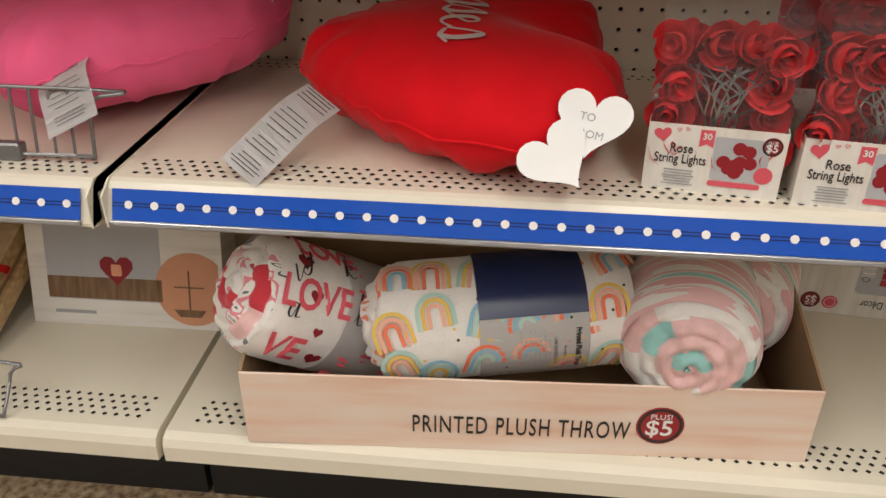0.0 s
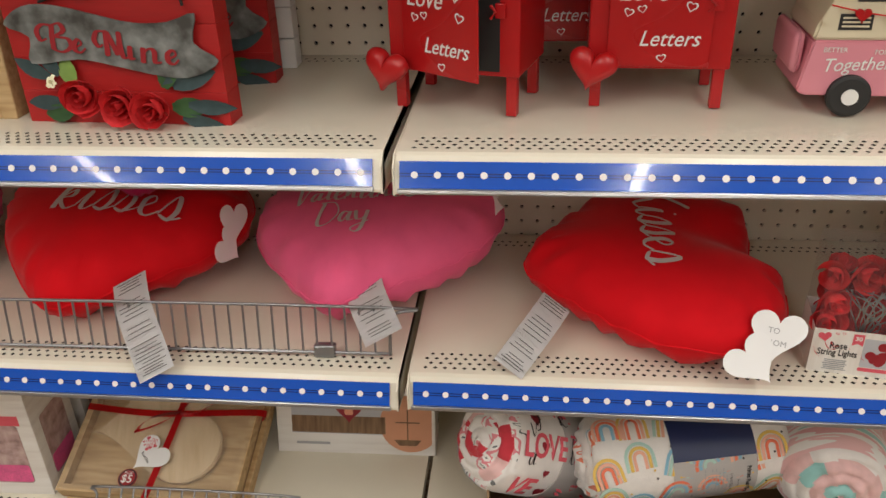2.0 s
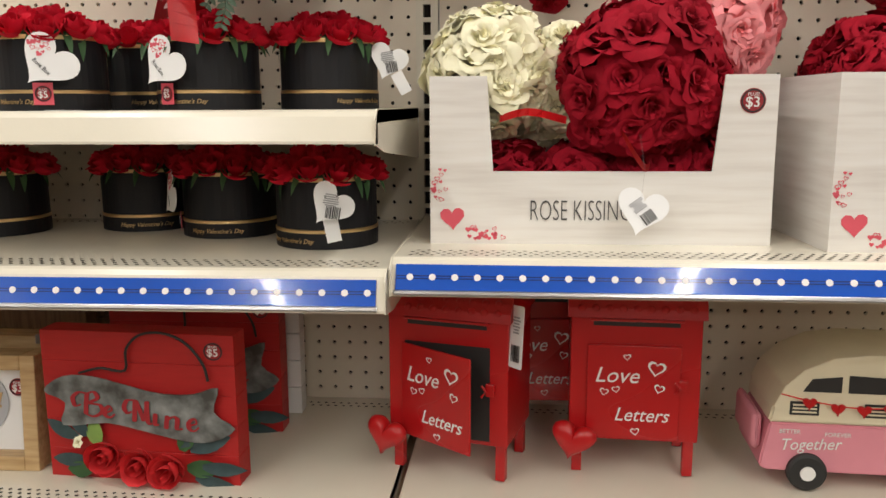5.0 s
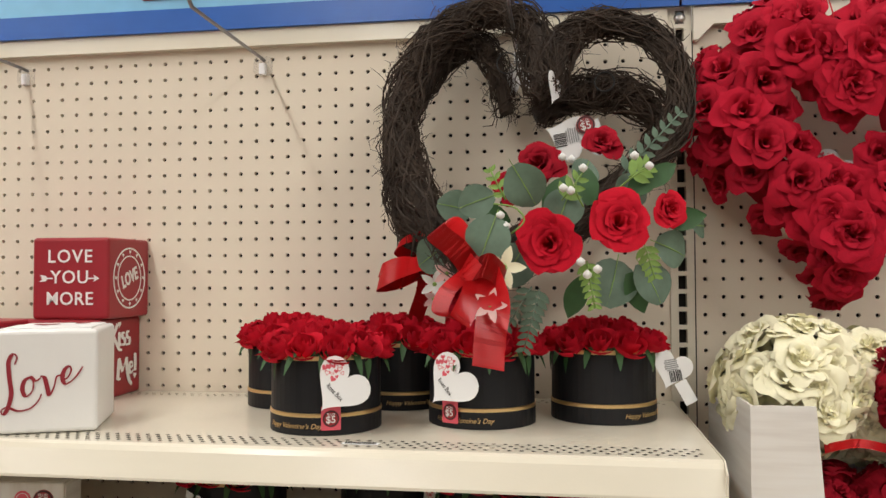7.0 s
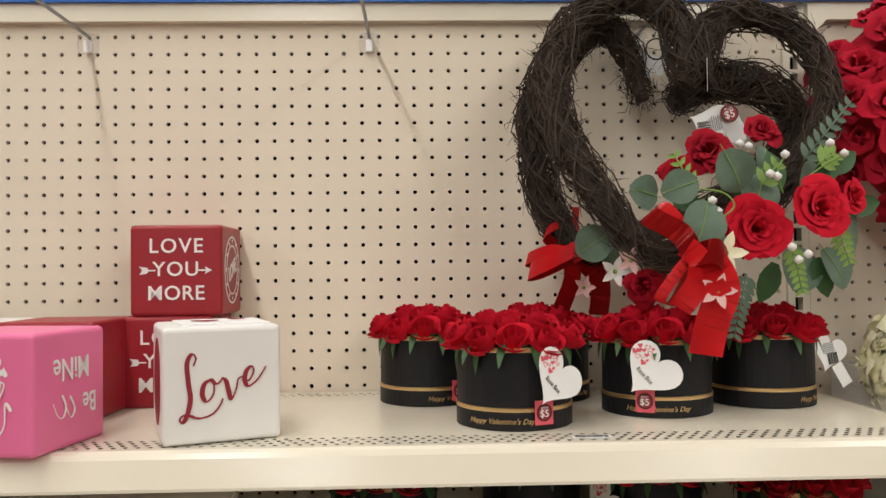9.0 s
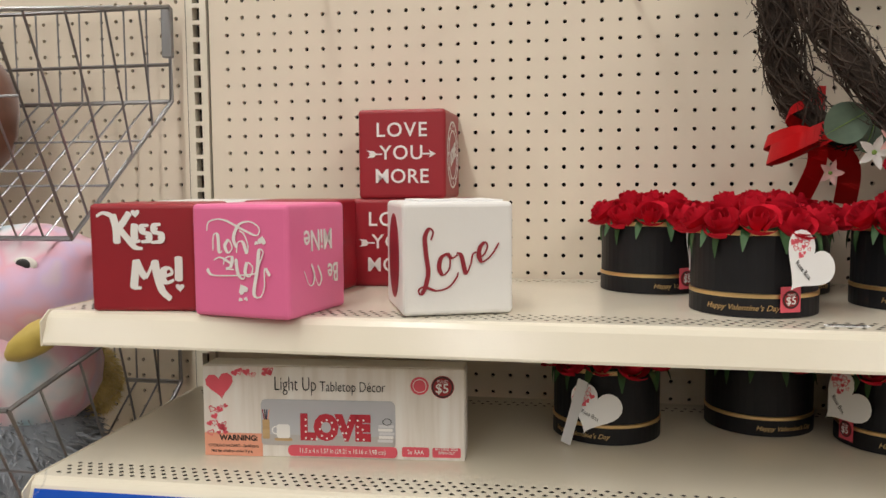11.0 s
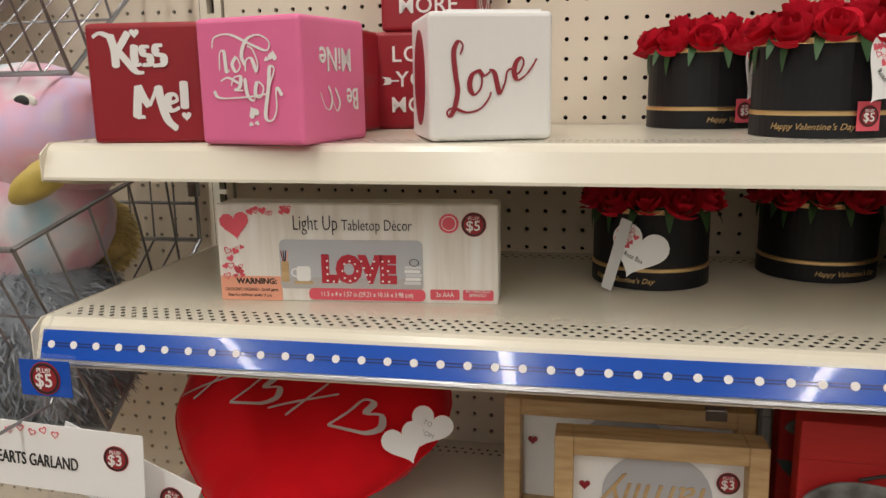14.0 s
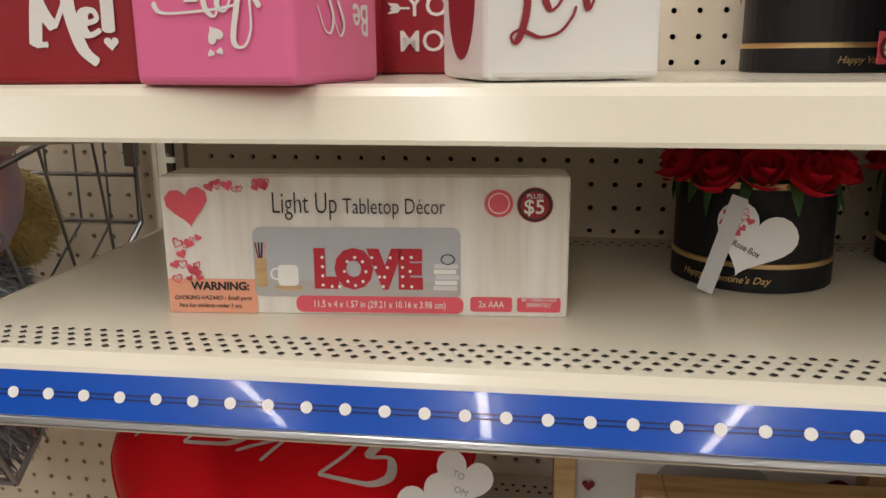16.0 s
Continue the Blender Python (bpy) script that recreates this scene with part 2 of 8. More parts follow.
def plate(pts, depth, bevel=0.0):
    """A flat outline in the xz plane, front at y = 0 facing -y, depth metres thick."""
    bm = bmesh.new()
    f = bm.faces.new([bm.verts.new((x, 0, z)) for x, z in pts])
    if f.normal.y > 0 or (f.normal_update() or f.normal.y > 0):
        f.normal_flip()
    ext = bmesh.ops.extrude_face_region(bm, geom=[f])
    vs = [g for g in ext["geom"] if isinstance(g, bmesh.types.BMVert)]
    bmesh.ops.translate(bm, vec=(0, depth, 0), verts=vs)
    if bevel:
        bmesh.ops.bevel(bm, geom=list(bm.edges), offset=bevel, segments=2, affect="EDGES")
    return bm


def rect(w, h, r=0.0, n=4):
    if not r:
        return [(-w / 2, -h / 2), (w / 2, -h / 2), (w / 2, h / 2), (-w / 2, h / 2)]
    out = []
    for cx, cz, a0 in ((w / 2 - r, -h / 2 + r, -90), (w / 2 - r, h / 2 - r, 0), (-w / 2 + r, h / 2 - r, 90), (-w / 2 + r, -h / 2 + r, 180)):
        for i in range(n + 1):
            a = radians(a0 + 90 * i / n)
            out.append((cx + r * math.cos(a), cz + r * math.sin(a)))
    return out


def disc(r, n=28, sx=1.0):
    return [(sx * r * math.cos(2 * math.pi * i / n), r * math.sin(2 * math.pi * i / n)) for i in range(n)]


def heart(w, n=36):
    """Outline of a heart w wide, point down, centred."""
    out = []
    for i in range(n):
        a = 2 * math.pi * i / n
        x = 16 * math.sin(a) ** 3
        z = 13 * math.cos(a) - 5 * math.cos(2 * a) - 2 * math.cos(3 * a) - math.cos(4 * a)
        out.append((x * w / 32, (z + 2.5) * w / 32))
    return out


def ring_plate(outer, inner, depth):
    bm = bmesh.new()
    n = len(outer)
    rows = [[bm.verts.new((x, y, z)) for x, z in pts] for pts, y in ((outer, 0), (inner, 0), (inner, depth), (outer, depth))]
    for a, b in zip(rows, rows[1:] + rows[:1]):
        for i in range(n):
            bm.faces.new((a[i], a[(i + 1) % n], b[(i + 1) % n], b[i]))
    return bm


def tube(pts, r, n=6, taper=None):
    bm = bmesh.new()
    pts = [Vector(p) for p in pts]
    rings = []
    up = Vector((0.31, 0.17, 0.93))
    for i, p in enumerate(pts):
        d = (pts[min(i + 1, len(pts) - 1)] - pts[max(i - 1, 0)]).normalized()
        s = d.cross(up)
        if s.length < 0.05:
            s = d.cross(Vector((1, 0, 0)))
        s.normalize()
        t = d.cross(s)
        rr = r if taper is None else r * taper(i / max(len(pts) - 1, 1))
        rings.append([bm.verts.new(p + rr * (math.cos(2 * math.pi * k / n) * s + math.sin(2 * math.pi * k / n) * t)) for k in range(n)])
    for a, b in zip(rings, rings[1:]):
        for k in range(n):
            bm.faces.new((a[k], a[(k + 1) % n], b[(k + 1) % n], b[k]))
    bm.faces.new(rings[0][::-1])
    bm.faces.new(rings[-1])
    return bm


def strip(pts, width, depth=0.0006, side=Vector((1, 0, 0))):
    """A band that follows pts, width across side."""
    bm = bmesh.new()
    rows = []
    for i, p in enumerate(pts):
        p = Vector(p)
        s = side[i] if isinstance(side, list) else side
        rows.append((bm.verts.new(p - s * width / 2), bm.verts.new(p + s * width / 2)))
    for a, b in zip(rows, rows[1:]):
        bm.faces.new((a[0], a[1], b[1], b[0]))
    bmesh.ops.solidify(bm, geom=list(bm.faces), thickness=depth)
    return bm


def smooth_path(pts, n=8, closed=False):
    pts = [Vector(p) for p in pts]
    out = []
    m = len(pts)
    for i in range(m if closed else m - 1):
        p0 = pts[i - 1] if (i > 0 or closed) else pts[0]
        p1, p2 = pts[i], pts[(i + 1) % m]
        p3 = pts[(i + 2) % m] if (closed or i + 2 < m) else pts[-1]
        for k in range(n):
            t = k / n
            out.append(0.5 * ((2 * p1) + (p2 - p0) * t + (2 * p0 - 5 * p1 + 4 * p2 - p3) * t * t + (3 * p1 - p0 - 3 * p2 + p3) * t ** 3))
    if not closed:
        out.append(pts[-1])
    return out


def text(name, body, size, material, parent, m, squeeze=1.0, shear=0.0, depth=0.0004, align="CENTER", spacing=1.0, bold=0.0, label=""):
    """Lettering in the xz plane that faces -y."""
    cu = bpy.data.curves.new("t", "FONT")
    cu.body, cu.size, cu.shear, cu.extrude, cu.align_x, cu.align_y = body, size, shear, depth, align, "CENTER"
    cu.space_character, cu.offset, cu.resolution_u = spacing, bold, 3
    tmp = new("t", cu)
    me = bpy.data.meshes.new_from_object(tmp)
    bpy.data.objects.remove(tmp)
    bpy.data.curves.remove(cu)
    me.transform(Matrix.Rotation(radians(90), 4, "X") @ Matrix.Diagonal((squeeze, 1, 1, 1)))
    me.materials.clear()
    return put_mesh(name, me, material, parent, label, m)


def pen(name, strokes, width, material, parent, m, depth=0.0002, label="", n=7):
    """Brush lettering: each stroke a smooth line of (x, z) in the xz plane, thicker on down strokes."""
    bm = bmesh.new()
    for q, st in enumerate(strokes):
        pts = smooth_path([(x, 0, z) for x, z in st], n)
        rows = []
        for i, p in enumerate(pts):
            d = (pts[min(i + 1, len(pts) - 1)] - pts[max(i - 1, 0)])
            d = d.normalized() if d.length > 1e-9 else Vector((1, 0, 0))
            k = 0.45 + 0.75 * max(0.0, -d.z) ** 1.2
            if i in (0, len(pts) - 1):
                k *= 0.4
            s = Vector((-d.z, 0, d.x)) * width * k / 2
            lift = Vector((0, -0.00012 * q - 0.00001 * i, 0))
            rows.append((bm.verts.new(p - s + lift), bm.verts.new(p + s + lift)))
        for a, b in zip(rows, rows[1:]):
            bm.faces.new((a[0], a[1], b[1], b[0]))
    for v in bm.verts:
        v.co.y -= depth
    return part(name, bm, material, parent, label, m)


def bars(name, w, h, rows, material, parent, m, seed=0, fill=0.55, group_gap=0):
    rnd = random.Random(seed)
    bm = bmesh.new()
    step = h / rows
    for i in range(rows):
        if group_gap and i % group_gap == group_gap - 1:
            continue
        ww = w * rnd.uniform(0.6, 1.0)
        z = h / 2 - (i + 0.5) * step
        box(-ww / 2, ww / 2, -0.0004, 0.0, z - step * fill / 2, z + step * fill / 2, bm=bm)
    return part(name, bm, material, parent, "", m)


def barcode(name, w, h, parent, m, seed=0):
    rnd = random.Random(seed)
    bm = bmesh.new()
    x = -w / 2
    while x < w / 2:
        k = rnd.uniform(0.0006, 0.0016)
        box(x, x + k, -0.0004, 0, -h / 2, h / 2, bm=bm)
        x += k + rnd.uniform(0.0007, 0.0016)
    return part(name, bm, INKK, parent, "", m)


def badge(parent, m, r, price="$5", word="PLUS!", squeeze=1.0, name="price_badge"):
    b = part(name, plate(disc(r), 0.0004), BADGE, parent, "dark red round price badge", m)
    part("badge_ring", ring_plate(disc(r * 0.93), disc(r * 0.80), 0.0003), INKK, b, "", pose(0, -0.0004, 0))
    text("price", price, r * 1.15, INKW, b, pose(-r * 0.03, -0.0008, -r * 0.13), bold=r * 0.012, depth=0.0002)
    text("plus_word", word, r * 0.38, INKW, b, pose(0, -0.0008, r * 0.5), depth=0.0002)
    return b


def small_hearts(name, spots, material, parent, m):
    bm = bmesh.new()
    for x, z, w, rot, outline in spots:
        if outline:
            o = heart(w, 18)
            h = ring_plate(o, [(a * 0.72, c * 0.72) for a, c in o], 0.0003)
        else:
            h = plate(heart(w, 18), 0.0003)
        join(bm, moved(h, pose(x, -0.0003, z) @ Matrix.Rotation(radians(rot), 4, "Y")))
    return part(name, bm, material, parent, "", m)


# ---- roses, shared by all flower work ----
def rose_mesh(seed, openness=1.0, petals=13, ruffle=1.0):
    """A cloth rose 1 wide, facing +z, with its base at the origin: ruffled petals round a tight heart."""
    rnd = random.Random(seed)
    bm = bmesh.new()
    base = bm.verts.new((0, 0, -0.02))
    for k in range(petals):
        f = k / (petals - 1)
        a0 = k * 2.399 + rnd.uniform(-0.3, 0.3)
        r_top = (0.075 + 0.375 * f ** 0.8) * openness * rnd.uniform(0.93, 1.07)
        top = 0.60 - 0.20 * f ** 1.2 + rnd.uniform(-0.03, 0.03)
        half = 1.8 - 0.62 * f
        close = 2.22 - 0.25 * f - 0.22 * (ruffle - 1)
        curl = (0.015 + 0.085 * f) * rnd.uniform(0.5, 1.4) * ruffle
        skew = rnd.uniform(-0.12, 0.12)
        rows = []
        nu, nv = 6, 6
        for j in range(1, nv + 1):
            v = j / nv
            row = []
            for i in range(nu + 1):
                u = i / nu * 2 - 1
                edge = max(0.0, v - 0.3) / 0.7
                ang = a0 + u * half * (0.75 + 0.25 * v)
                phi = close * v ** 0.85
                rr = r_top * math.sin(phi) * (0.95 + 0.06 * u)
                lip = curl * (max(0.0, v - 0.6) / 0.4) ** 1.6
                rr += lip * (1.2 - 0.4 * u * u)
                z = top * (1 - math.cos(phi)) / (1 - math.cos(close)) - lip * 0.55 - 0.22 * top * abs(u + skew) ** 3 * edge
                z += 0.024 * ruffle * math.sin(3.7 * u + 1.9 * k) * edge
                rr += 0.022 * ruffle * math.sin(4.6 * u + 2.3 * k + seed) * edge
                row.append(bm.verts.new((rr * math.cos(ang), rr * math.sin(ang), z)))
            rows.append(row)
        for i in range(nu):
            bm.faces.new((base, rows[0][i], rows[0][i + 1]))
        for a, b in zip(rows, rows[1:]):
            for i in range(nu):
                bm.faces.new((a[i], a[i + 1], b[i + 1], b[i]))
    me = bpy.data.meshes.new("rose")
    bm.to_mesh(me)
    bm.free()
    me.polygons.foreach_set("use_smooth", [True] * len(me.polygons))
    return me


def open_rose_mesh(seed, petals=14, flare=1.0, ruffle=1.0):
    """A wide open cloth rose 1 wide, facing +z: pointed petals that fold back round a rolled heart."""
    rnd = random.Random(seed)
    bm = bmesh.new()
    base = bm.verts.new((0, 0, -0.02))
    nu, nv = 5, 6
    for k in range(petals):
        f = k / (petals - 1)
        a0 = k * 2.399 + rnd.uniform(-0.25, 0.25)
        r_in, r_out = 0.012 + 0.09 * f, (0.055 + 0.40 * f ** 0.85) * rnd.uniform(0.92, 1.08)
        top = 0.54 - 0.17 * f * flare + rnd.uniform(-0.03, 0.03)
        half = 1.80 - 0.70 * f
        skew = rnd.uniform(-0.25, 0.25)
        fold = rnd.uniform(0.5, 1.3) * ruffle
        rows = []
        for j in range(nv + 1):
            v = j / nv
            wide = max(0.10, math.sin(math.pi * (0.16 + 0.74 * v))) ** 0.5
            row = []
            for i in range(nu + 1):
                u = i / nu * 2 - 1
                edge = max(0.0, v - 0.35) / 0.65
                rr = r_in + (r_out - r_in) * v ** 1.25 - 0.10 * (1 - f) * v * v * r_out
                rr += 0.05 * f * flare * max(0.0, v - 0.72) / 0.28 + 0.03 * fold * edge * math.sin(2.6 * u + 1.7 * k)
                z = top * math.sin(v * math.pi / 2 * (1.0 + 0.26 * f * flare)) + 0.075 * f * u * u * edge
                z -= 0.05 * f * fold * max(0.0, v - 0.8) / 0.2 * abs(u)
                z += 0.022 * fold * edge * math.sin(3.9 * u + 2.1 * k + seed)
                ang = a0 + (u + skew * v * v * 0.5) * half * wide
                row.append(bm.verts.new((rr * math.cos(ang), rr * math.sin(ang), z)))
            rows.append(row)
        for i in range(nu):
            bm.faces.new((base, rows[0][i], rows[0][i + 1]))
        for a, b in zip(rows, rows[1:]):
            for i in range(nu):
                bm.faces.new((a[i], a[i + 1], b[i + 1], b[i]))
    me = bpy.data.meshes.new("open_rose")
    bm.to_mesh(me)
    bm.free()
    me.polygons.foreach_set("use_smooth", [True] * len(me.polygons))
    return me


def open_rose_set(material, seeds, petals=14, flare=1.0, ruffle=1.0):
    out = []
    for s in seeds:
        me = open_rose_mesh(s, petals, flare, ruffle)
        me.materials.append(material)
        out.append(me)
    return out


def rose_set(material, seeds, openness=1.0, petals=13, ruffle=1.0):
    out = []
    for s in seeds:
        me = rose_mesh(s, openness, petals, ruffle)
        me.materials.append(material)
        out.append(me)
    return out


ROSES_RED = rose_set(REDF, (1, 2, 3), 1.0, 9)
ROSES_WREATH = open_rose_set(WREATHF, (21, 22, 23, 24, 25), 12, 1.0, 1.9)
ROSES_SHOW = open_rose_set(REDF, (31, 32, 33), 17, 0.75, 0.9)
ROSES_DEEP = open_rose_set(DRED, (4, 5, 6, 14), 14, 0.9, 2.0)
ROSES_CREAM = open_rose_set(CREAMF, (7, 8, 17), 14, 0.9, 2.0)
ROSES_PINK = open_rose_set(PINKF, (9, 10, 19), 14, 1.0, 2.3)
ROSES_FOAM = rose_set(SALMONF, (11, 12), 1.0, 9)


def add_rose(meshes, parent, at, normal, size, rnd, name="rose"):
    q = Vector(normal).to_track_quat("Z", "Y").to_matrix().to_4x4()
    m = Matrix.Translation(at) @ q @ Matrix.Rotation(rnd.uniform(0, 6.28), 4, "Z") @ Matrix.Diagonal((size, size, size, 1))
    ob = new(name, rnd.choice(meshes))
    ob.parent = parent
    ob.matrix_local = m
    return ob


def leaf(length, width, bend=0.15, n=5):
    """A pointed leaf along +x from the origin, facing +z."""
    bm = bmesh.new()
    rows = []
    for i in range(n + 1):
        t = i / n
        w = width / 2 * math.sin(math.pi * min(1, t * 0.92 + 0.08)) ** 0.8 if i < n else 0.0004
        z = -bend * length * t * t
        rows.append([bm.verts.new((t * length, -w, z + w * 0.25)), bm.verts.new((t * length, 0, z)), bm.verts.new((t * length, w, z + w * 0.25))])
    for a, b in zip(rows, rows[1:]):
        for k in range(2):
            bm.faces.new((a[k], a[k + 1], b[k + 1], b[k]))
    return bm


# ---- setting ----
XL, XR = -1.2095, 0.0105          # centres of the two slotted uprights
structure("floor", box(-7, 7, -9.2, 1.2, -0.05, 0.0), FLOOR, "speckled brown and tan shop floor")
structure("ceiling", box(-7, 7, -9.4, 1.2, 3.15, 3.2), CEIL, "white tiled shop ceiling")
structure("wall_south", box(-7, 7, -9.3, -9.2, 0, 3.15), WALL, "plain cream wall across the aisle")
structure("wall_west", box(-7.1, -7, -9.3, 1.2, 0, 3.15), WALL, "plain cream end wall")
structure("wall_east", box(7, 7.1, -9.3, 1.2, 0, 3.15), WALL, "plain cream end wall")
structure("wall_north", box(-7, 7, 1.1, 1.2, 0, 3.15), WALL, "plain cream wall behind the shelving")
# unseen block added to darken under the shelves; height set by that
structure("wall_opposite", box(-7, 7, -3.1, -2.6, 0, 1.50), BLOCKER, "plain unseen block added across the aisle to cut low lamp light")
for lx in (-3.45, -1.2, 1.05, 3.3):
    t = thing("ceiling_light", pose(lx, -3.8, LAMP_Z), "long white fluorescent strip light on the ceiling", "light", "strip lights")
    part("housing", box(-0.09, 0.09, -4.7, 4.7, 0.0, 0.10, 0.01), WHITE, t)


def pegboard(name, x0, x1, z0, z1, px, pz, label):
    """A board with real round holes on an inch grid; px, pz is one hole."""
    p, r, n, th = 0.0254, 0.0031, 8, 0.006
    i0, i1 = math.ceil((x0 + 0.008 - px) / p), math.floor((x1 - 0.008 - px) / p)
    j0, j1 = math.ceil((z0 + 0.008 - pz) / p), math.floor((z1 - 0.008 - pz) / p)
    xs0, xs1 = px + (i0 - 0.5) * p, px + (i1 + 0.5) * p
    zs0, zs1 = pz + (j0 - 0.5) * p, pz + (j1 + 0.5) * p
    verts, faces = [], []
    sq = [(0.5, 0), (0.5, 0.5), (0, 0.5), (-0.5, 0.5), (-0.5, 0), (-0.5, -0.5), (0, -0.5), (0.5, -0.5)]
    for i in range(i0, i1 + 1):
        for j in range(j0, j1 + 1):
            cx, cz, b = px + i * p, pz + j * p, len(verts)
            for a, c in sq:
                verts.append((cx + a * p, 0, cz + c * p))
            for y in (0, th):
                for k in range(n):
                    t = 2 * math.pi * k / n
                    verts.append((cx + r * math.cos(t), y, cz + r * math.sin(t)))
            for k in range(n):
                q = (k + 1) % n
                faces.append((b + k, b + q, b + 8 + q, b + 8 + k))
                faces.append((b + 8 + k, b + 8 + q, b + 16 + q, b + 16 + k))
    for a0, a1, c0, c1 in ((x0, xs0, z0, z1), (xs1, x1, z0, z1), (xs0, xs1, z0, zs0), (xs0, xs1, zs1, z1)):
        if a1 - a0 > 1e-5 and c1 - c0 > 1e-5:
            b = len(verts)
            verts += [(a0, 0, c0), (a1, 0, c0), (a1, 0, c1), (a0, 0, c1)]
            faces.append((b, b + 1, b + 2, b + 3))
    me = bpy.data.meshes.new(name)
    me.from_pydata(verts, [], faces)
    ob = put_mesh(name, me, BOARD)
    tagged(ob, label, "pegboard", "", "structure")
    # near-black sheet added behind the holes to paint their shade
    put_mesh("hole_shade_sheet", mesh_of(box(x0, x1, 0.03, 0.04, z0, z1)), HOLE_SHADE, ob)
    return ob


PEGX, PEGZ = -0.577 - 22 * 0.0254, 1.778
pegboard("wall_pegboard_middle", XL + 0.0195, XR - 0.0195, 0.12, 1.80, PEGX, PEGZ, "cream pegboard back panel with round holes")
pegboard("wall_pegboard_east", XR + 0.0195, XR + 1.2005, 0.12, 1.80, 0.042, PEGZ - 0.0127, "cream pegboard back panel with round holes")
pegboard("wall_pegboard_west", XL - 1.2005, XL - 0.0195, 0.12, 1.80, -1.295, 1.730, "cream pegboard back panel with round holes")


def upright(name, x):
    zs, verts, faces = [0.1 + 0.0254 * k for k in range(72)], [], []
    bm = bmesh.new()
    w, s = 0.0165, 0.0058
    box(x - w, x - s, -0.004, 0.02, 0.1, 1.93, bm=bm)
    box(x + s, x + w, -0.004, 0.02, 0.1, 1.93, bm=bm)
    for z in zs:
        box(x - s, x + s, -0.004, 0.004, z + 0.019, z + 0.0254, bm=bm)
    ob = structure(name, bm, CREAM, "cream slotted steel shelf upright")
    # added strip, coloured near-black for the shade in the slots
    put_mesh("slot_shade_strip", mesh_of(box(x - s, x + s, 0.012, 0.018, 0.1, 1.93)), HOLE_SHADE, ob)
    scr = lathe([(0.008, 0), (0.008, 0.002), (0.004, 0.004), (0.001, 0.0042)], 20)
    put_mesh("screw", mesh_of(moved(scr, pose(x, -0.004, 1.81, 90)), True), STEEL, ob, "zinc screw")


upright("trim_upright_west", XL)
upright("trim_upright_east", XR)


def rail(name, x0, x1):
    pts = [(x0, 1.842), (x0, 1.775), (x0 + 0.006, 1.775), (x0 + 0.028, 1.797), (x1 - 0.028, 1.797), (x1 - 0.006, 1.775), (x1, 1.775), (x1, 1.842)]
    structure(name, moved(plate(pts, 0.012), pose(0, -0.014, 0)), CREAM, "cream steel top rail with angled corner brackets")


rail("trim_rail_middle", XL + 0.018, XR - 0.018)
rail("trim_rail_east", XR + 0.018, XR + 1.2)
rail("trim_rail_west", XL - 1.2, XL - 0.018)


def header_sign(x0, x1, red=True):
    t = thing("header_sign", pose((x0 + x1) / 2, -0.0145, 1.823), "blue printed header sign above the pegboard", "sign", "header signs")
    w = x1 - x0
    part("dark_band", box(-w / 2, w / 2, -0.006, 0, 0.0, 0.036), HEADB, t, "deep blue lower band")
    part("light_band", box(-w / 2, w / 2, -0.005, 0, 0.036, 0.30), HEADL, t, "light blue panel")
    if not red:
        return
    c = -0.61 - (x0 + x1) / 2
    r = part("red_panel", box(c - 0.2, c + 0.2, -0.008, -0.0052, 0.052, 0.26, 0.003), HEADR, t, "red panel with white lettering")
    bm = bmesh.new()
    for k in range(5):
        join(bm, moved(plate(rect(0.052, 0.09, 0.02), 0.0006), pose(c - 0.14 + 0.07 * k, -0.0088, 0.145)))
    part("letter_blocks", bm, INKW, r, "", None)


header_sign(XL + 0.002, XR - 0.002)
header_sign(XR + 0.002, XR + 1.2, False)


# ---- shelving ----
def slot_rows(x0, x1, ys, z, w=0.0062, d=0.0028, pitch=0.0123):
    verts, faces = [], []
    for r, y in enumerate(ys):
        x = x0 + (pitch / 2 if r % 2 else 0)
        while x < x1:
            b = len(verts)
            verts += [(x - w / 2, y, z), (x, y - d, z), (x + w / 2, y, z), (x, y + d, z)]
            faces.append((b, b + 1, b + 2, b + 3))
            x += pitch
    return verts, faces


